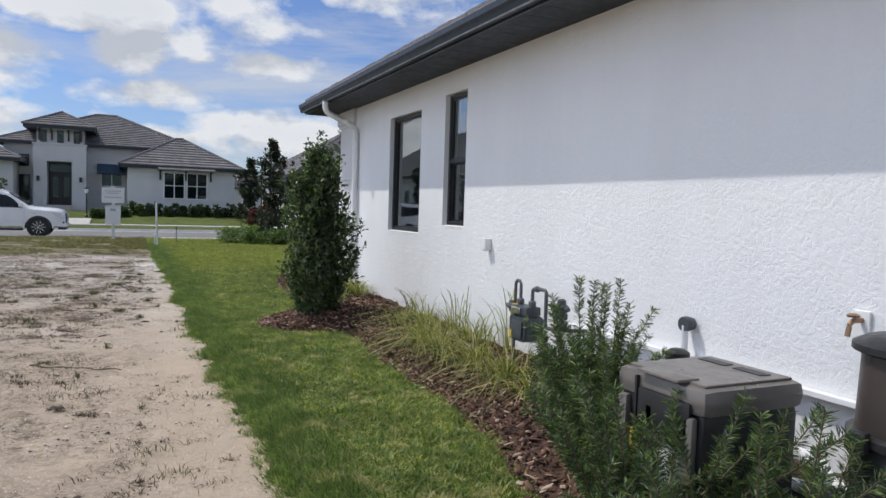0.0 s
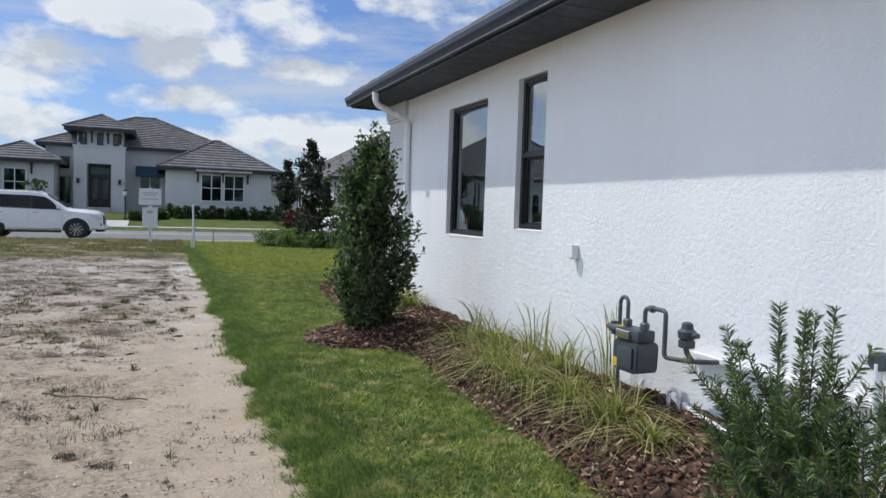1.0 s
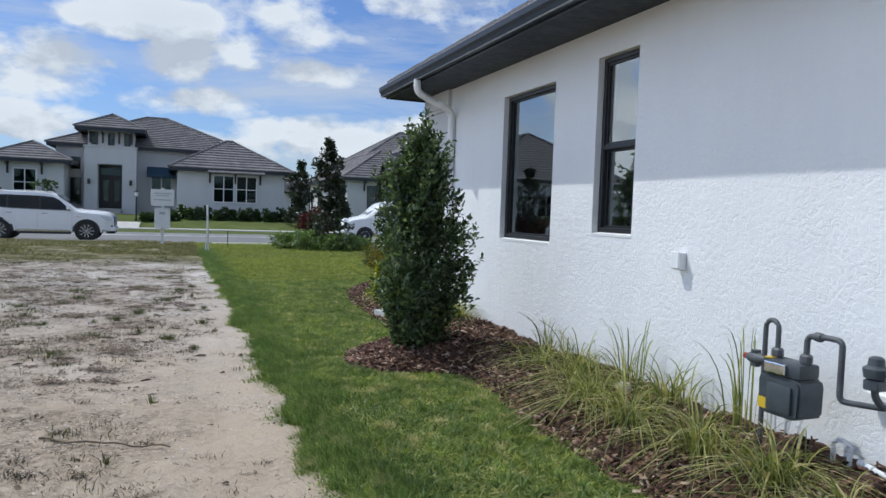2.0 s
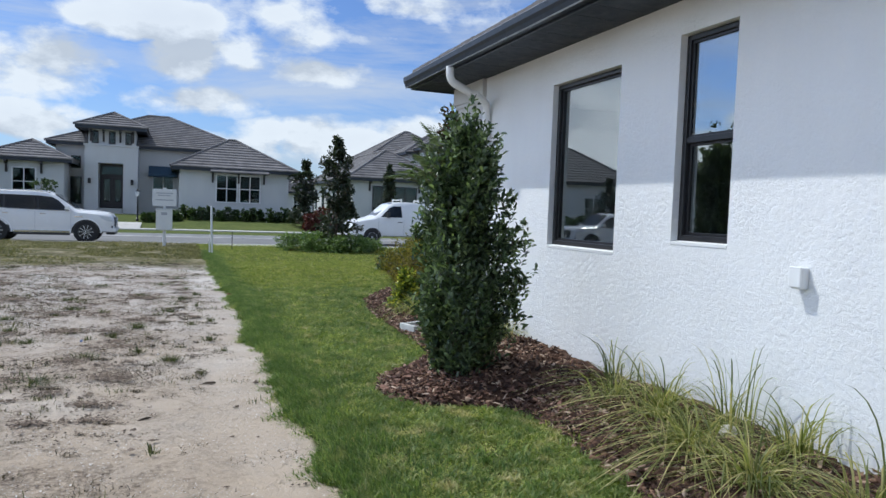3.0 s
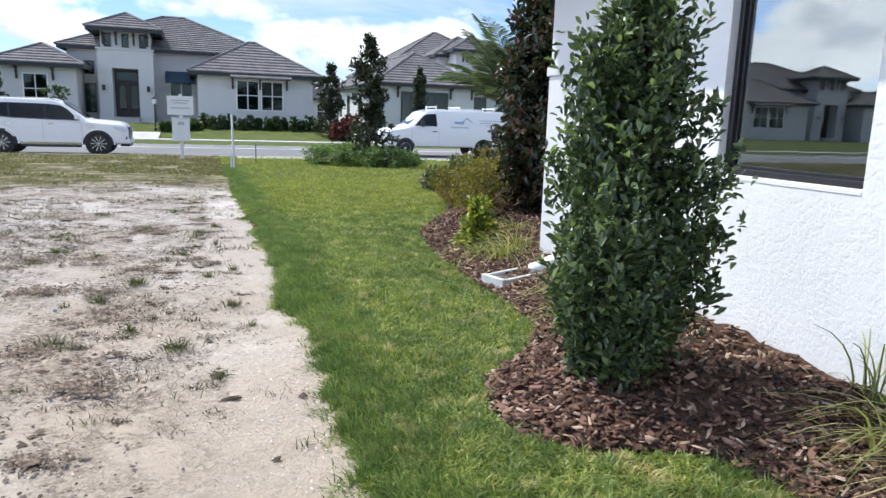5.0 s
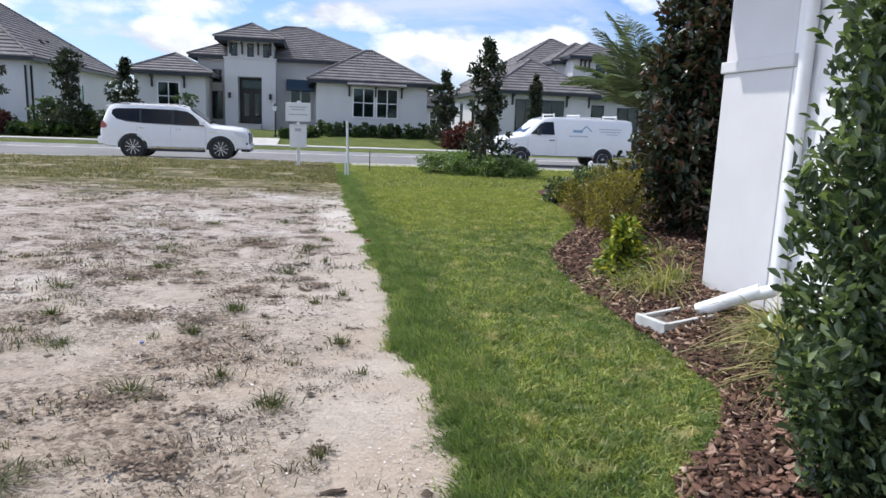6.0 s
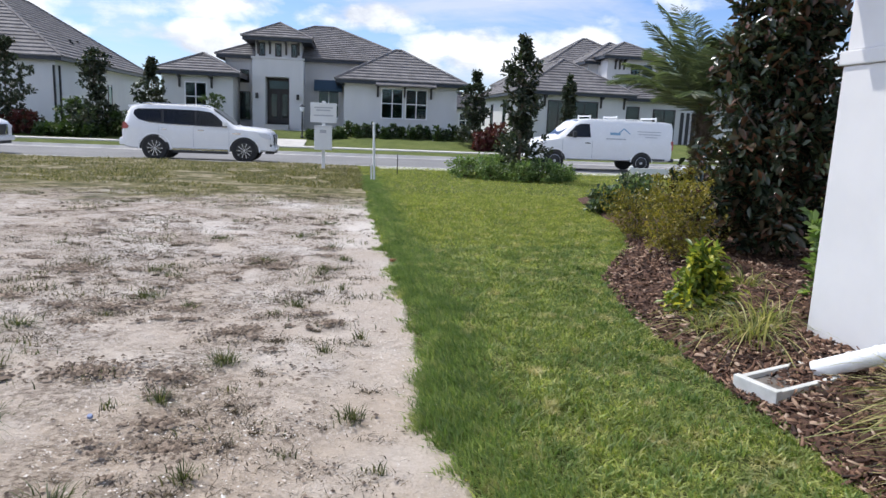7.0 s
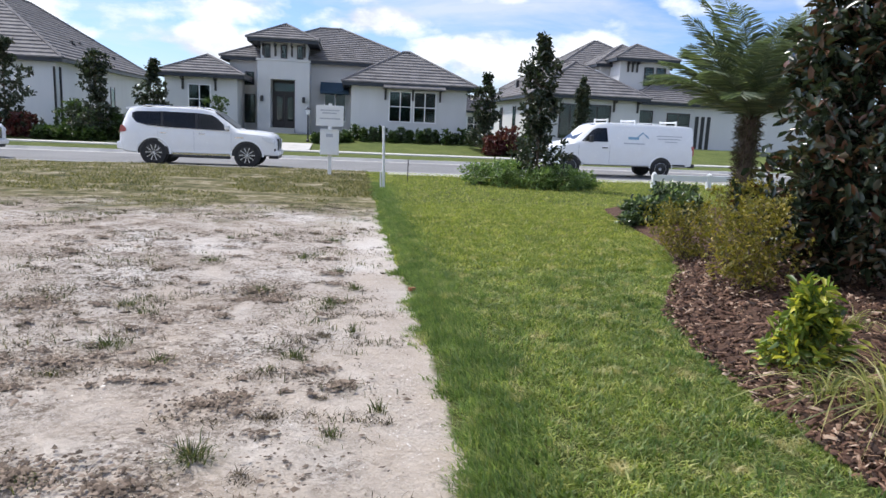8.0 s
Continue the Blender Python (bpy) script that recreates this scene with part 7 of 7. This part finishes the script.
def build_pool_equipment():
    """Black equipment cabinet, filter tank and their white pipes against the wall."""
    e = thing("equipment_cabinet", "black plastic equipment cabinet with dusty grey vented lid", "equipment box", at=pose(2.44, 2.09, 0.12))
    part("body", box(-0.27, 0.27, -0.25, 0.25, 0.0, 0.63, 0.05), M_BLACK, e, smooth=True)
    lid = part("lid", box(-0.285, 0.285, -0.265, 0.265, 0.60, 0.72, 0.05), M_GREY_LID, e, "taupe lid with rounded edges", smooth=True)
    part("lid_plate", box(-0.245, 0.245, -0.225, 0.225, 0.715, 0.728, 0.008), M_GREY_LID, lid, "dusty grey lid plate")
    for i in range(2):
        part("vent_slot", box(0.12, 0.18, -0.17 + 0.2 * i, -0.02 + 0.2 * i, 0.7285, 0.732), M_BLACK, lid)
    # the flap's black stands for the shade of the recess under the lip
    part("front_flap", box(-0.300, -0.2855, -0.20, 0.10, 0.46, 0.655, 0.012), M_BLACK, lid, "drop flap in black for the shaded recess under the lid", smooth=True)
    part("flap_seam", box(-0.302, -0.284, 0.104, 0.116, 0.46, 0.70), M_BLACK, lid)
    part("lid_lip", box(-0.31, -0.19, -0.14, 0.10, 0.722, 0.736, 0.006), M_GREY_LID, lid, smooth=True)
    for y in (-0.22, 0.0, 0.17):
        part("rib", box(-0.30, -0.268, y, y + 0.055, 0.03, 0.6, 0.012), M_GREY_LID, e, smooth=True)
    part("panel", box(-0.285, -0.2705, -0.15, -0.02, 0.14, 0.50, 0.006), M_PVC, e, "pale control panel")
    part("panel", box(-0.289, -0.2705, 0.07, 0.15, 0.14, 0.46, 0.006), M_YELLOW, e, "yellow warning label")
    pump = thing("pump_block", "grey pump housing beside the cabinet", "pump")
    part("housing", box(2.74, 3.0, 1.74, 2.02, 0.10, 0.30, 0.03), M_GREY_LID, pump, smooth=True)
    part("cap", lathe([(0.08, 0.0), (0.085, 0.03), (0.05, 0.05)], (2.87, 1.88, 0.30), "z", 18), M_BLACK, pump, smooth=True)
    t = thing("filter_tank", "tall brown plastic filter tank with clamp band", "filter tank", at=pose(2.87, 1.42, 0.1))
    part("tank", lathe([(0.22, 0.0), (0.25, 0.04), (0.255, 0.55), (0.25, 0.57)], (0, 0, 0), "z", 28), M_BLACK, t, smooth=True)
    part("upper_tank", lathe([(0.245, 0.0), (0.235, 0.29)], (0, 0, 0.622), "z", 28), M_BROWN_TANK, t, smooth=True)
    part("clamp_band", lathe([(0.255, 0), (0.275, 0.01), (0.275, 0.04), (0.255, 0.05)], (0, 0, 0.571), "z", 28), M_BLACK, t, smooth=True)
    part("lid", lathe([(0.25, 0.0), (0.27, 0.01), (0.27, 0.035), (0.22, 0.06), (0.05, 0.075)], (0, 0, 0.913), "z", 28), M_BLACK, t, smooth=True)
    part("gauge", lathe([(0.05, 0.0), (0.05, 0.03)], (-0.05, 0.0, 0.99), "z", 14), M_BRASS, t)
    part("clamp_knob", box(-0.30, -0.26, 0.05, 0.13, 0.56, 0.64, 0.01), M_BLACK, t)
    pp = thing("pool_pipe", "white plastic pipe run with elbows and valve", "pipe")
    part("pipe", tube(bend((2.95, 2.6, 0.28), (2.95, 1.95, 0.28), (2.95, 1.9, 0.36), 0.07) + [(2.95, 1.9, 0.40)], 0.04, 12), M_PVC, pp, smooth=True)
    part("pipe", tube(bend((3.2, 2.7, 0.34), (3.2, 2.1, 0.34), (3.0, 1.9, 0.34), 0.07) + [(2.95, 1.7, 0.34)], 0.04, 12), M_PVC, pp, smooth=True)
    part("elbow", tube([(3.2, 2.5, 0.34), (3.2, 2.4, 0.34)], 0.055, 12), M_PVC, pp)
    v = part("valve", lathe([(0.05, -0.06), (0.07, -0.04), (0.07, 0.05), (0.04, 0.07)], (3.1, 2.96, 0.66), "z", 16), M_BLACK, pp, "black pump strainer cap", smooth=True)
    part("riser", tube([(3.1, 2.96, 0.1), (3.1, 2.96, 0.6)], 0.05, 12), M_PVC, pp)
    pad = thing("equipment_pad", "grey plastic equipment pad on the ground", "pad")
    part("slab", box(2.14, 3.2, 0.9, 2.55, -0.04, 0.115, 0.02), M_CONCRETE, pad)


def build_oddments():
    b = box(-0.035, 0.035, -0.02, 0.02, 0, 0.03, 0.008)
    ob = solid("clod", b, M_RUST, "rust-brown broken clay piece on the sand's edge", "clod")
    ob.matrix_basis = pose(0.96, 14.9, float(land(0.96, 14.9)) + 0.01, 0, 0, 20)
    b = lathe([(0.02, -0.02), (0.055, 0.0), (0.06, 0.025), (0.04, 0.05), (0.012, 0.06)], (0, 0, 0), "z", 9)
    for v in b.verts:
        v.co *= 1 + 0.18 * noise.noise(v.co * 22)
    ob = solid("stone", b, M_STONE, "pale rounded stone lying in the mulch", "stone", smooth=True)
    ob.matrix_basis = pose(3.31, 6.47, float(mound(3.31, 6.47)) + 0.015, 8, -6, 30)
    pts = [(x, 6.665 - 0.36 * (x + 0.587) + 0.02 * math.sin(x * 19), float(land(x, 6.5)) + 0.012 + 0.006 * math.sin(x * 31)) for x in np.linspace(-0.59, 0.12, 15)]
    solid("root", tube(pts, 0.007, 6, 0.004), M_BARK, "thin dark root lying across bare sand", "root", smooth=True)
    b = lathe([(0.012, 0), (0.014, 0.006), (0.011, 0.016)], (0, 0, 0), "z", 10)
    ob = solid("bottle_cap", b, M_BLUE, "small faded blue plastic cap on the sand", "cap", smooth=True)
    ob.matrix_basis = pose(-0.75, 10.9, float(land(-0.75, 10.9)) + 0.01, 20, 0, 0)


def build_back_house():
    h = thing("house", "pale house with grey tile roof behind the gap", "house", group="houses across the street")
    block(h, -3.0, 20.0, 84.0, 96.0, 0.5, 3.2, 0.28)
    for x in (6.0, 9.5, 13.0):
        house_window(h, x, x + 1.4, 1.2, 2.7, 84.0, 2, 2)


build_back_house()
centre_house = build_centre_house()
build_left_house()
build_right_house()
for hx, hy, turn in ((-33.0, 3.0, 12), (-58.0, 14.0, 20)):
    copy_thing(centre_house, pose(hx, hy, 0, 0, 0, turn))
build_suv(pose(-4.6, 34.05, ROAD_Z), "large white suv with dark windows parked on the street")
build_suv(pose(-14.0, 34.2, ROAD_Z), "white suv parked farther along the street")
build_van(pose(10.95, 36.1, ROAD_Z, 0, 0, 180))
build_sign()
build_gas_meter()
build_wall_fixtures()
build_pool_equipment()
build_oddments()
build_plants()


# ---- the chips that lie nearest the path, one by one ----


def build_near_chips():
    shapes = []
    for k in range(8):
        l, w, t = RNG.uniform(0.016, 0.040), RNG.uniform(0.009, 0.019), RNG.uniform(0.002, 0.005)
        bm = bm_prism(bmesh.new(), [(-l, -w), (l * 0.8, -w * 0.6), (l, w * 0.4), (l * 0.2, w), (-l * 0.8, w * 0.7)], "z", -t, t)
        for v in bm.verts:
            v.co.z += 0.25 * v.co.x * v.co.x / 0.04 + 0.1 * v.co.y
        shapes.append(to_mesh("bark_chip", bm, M_CHIP_PIECE))
    made = 0
    while made < 300:
        y = RNG.uniform(7.5, 9.4)
        x = float(bed_edge(y)) + RNG.uniform(0.0, 0.55)
        ob = new("bark_chip", shapes[made % 8])
        ob.parent = mulch_bed
        ob.matrix_basis = pose(x, y, float(mound(x, y)) + 0.026, RNG.normal(0, 14), RNG.normal(0, 14), RNG.uniform(0, 360))
        made += 1


build_near_chips()
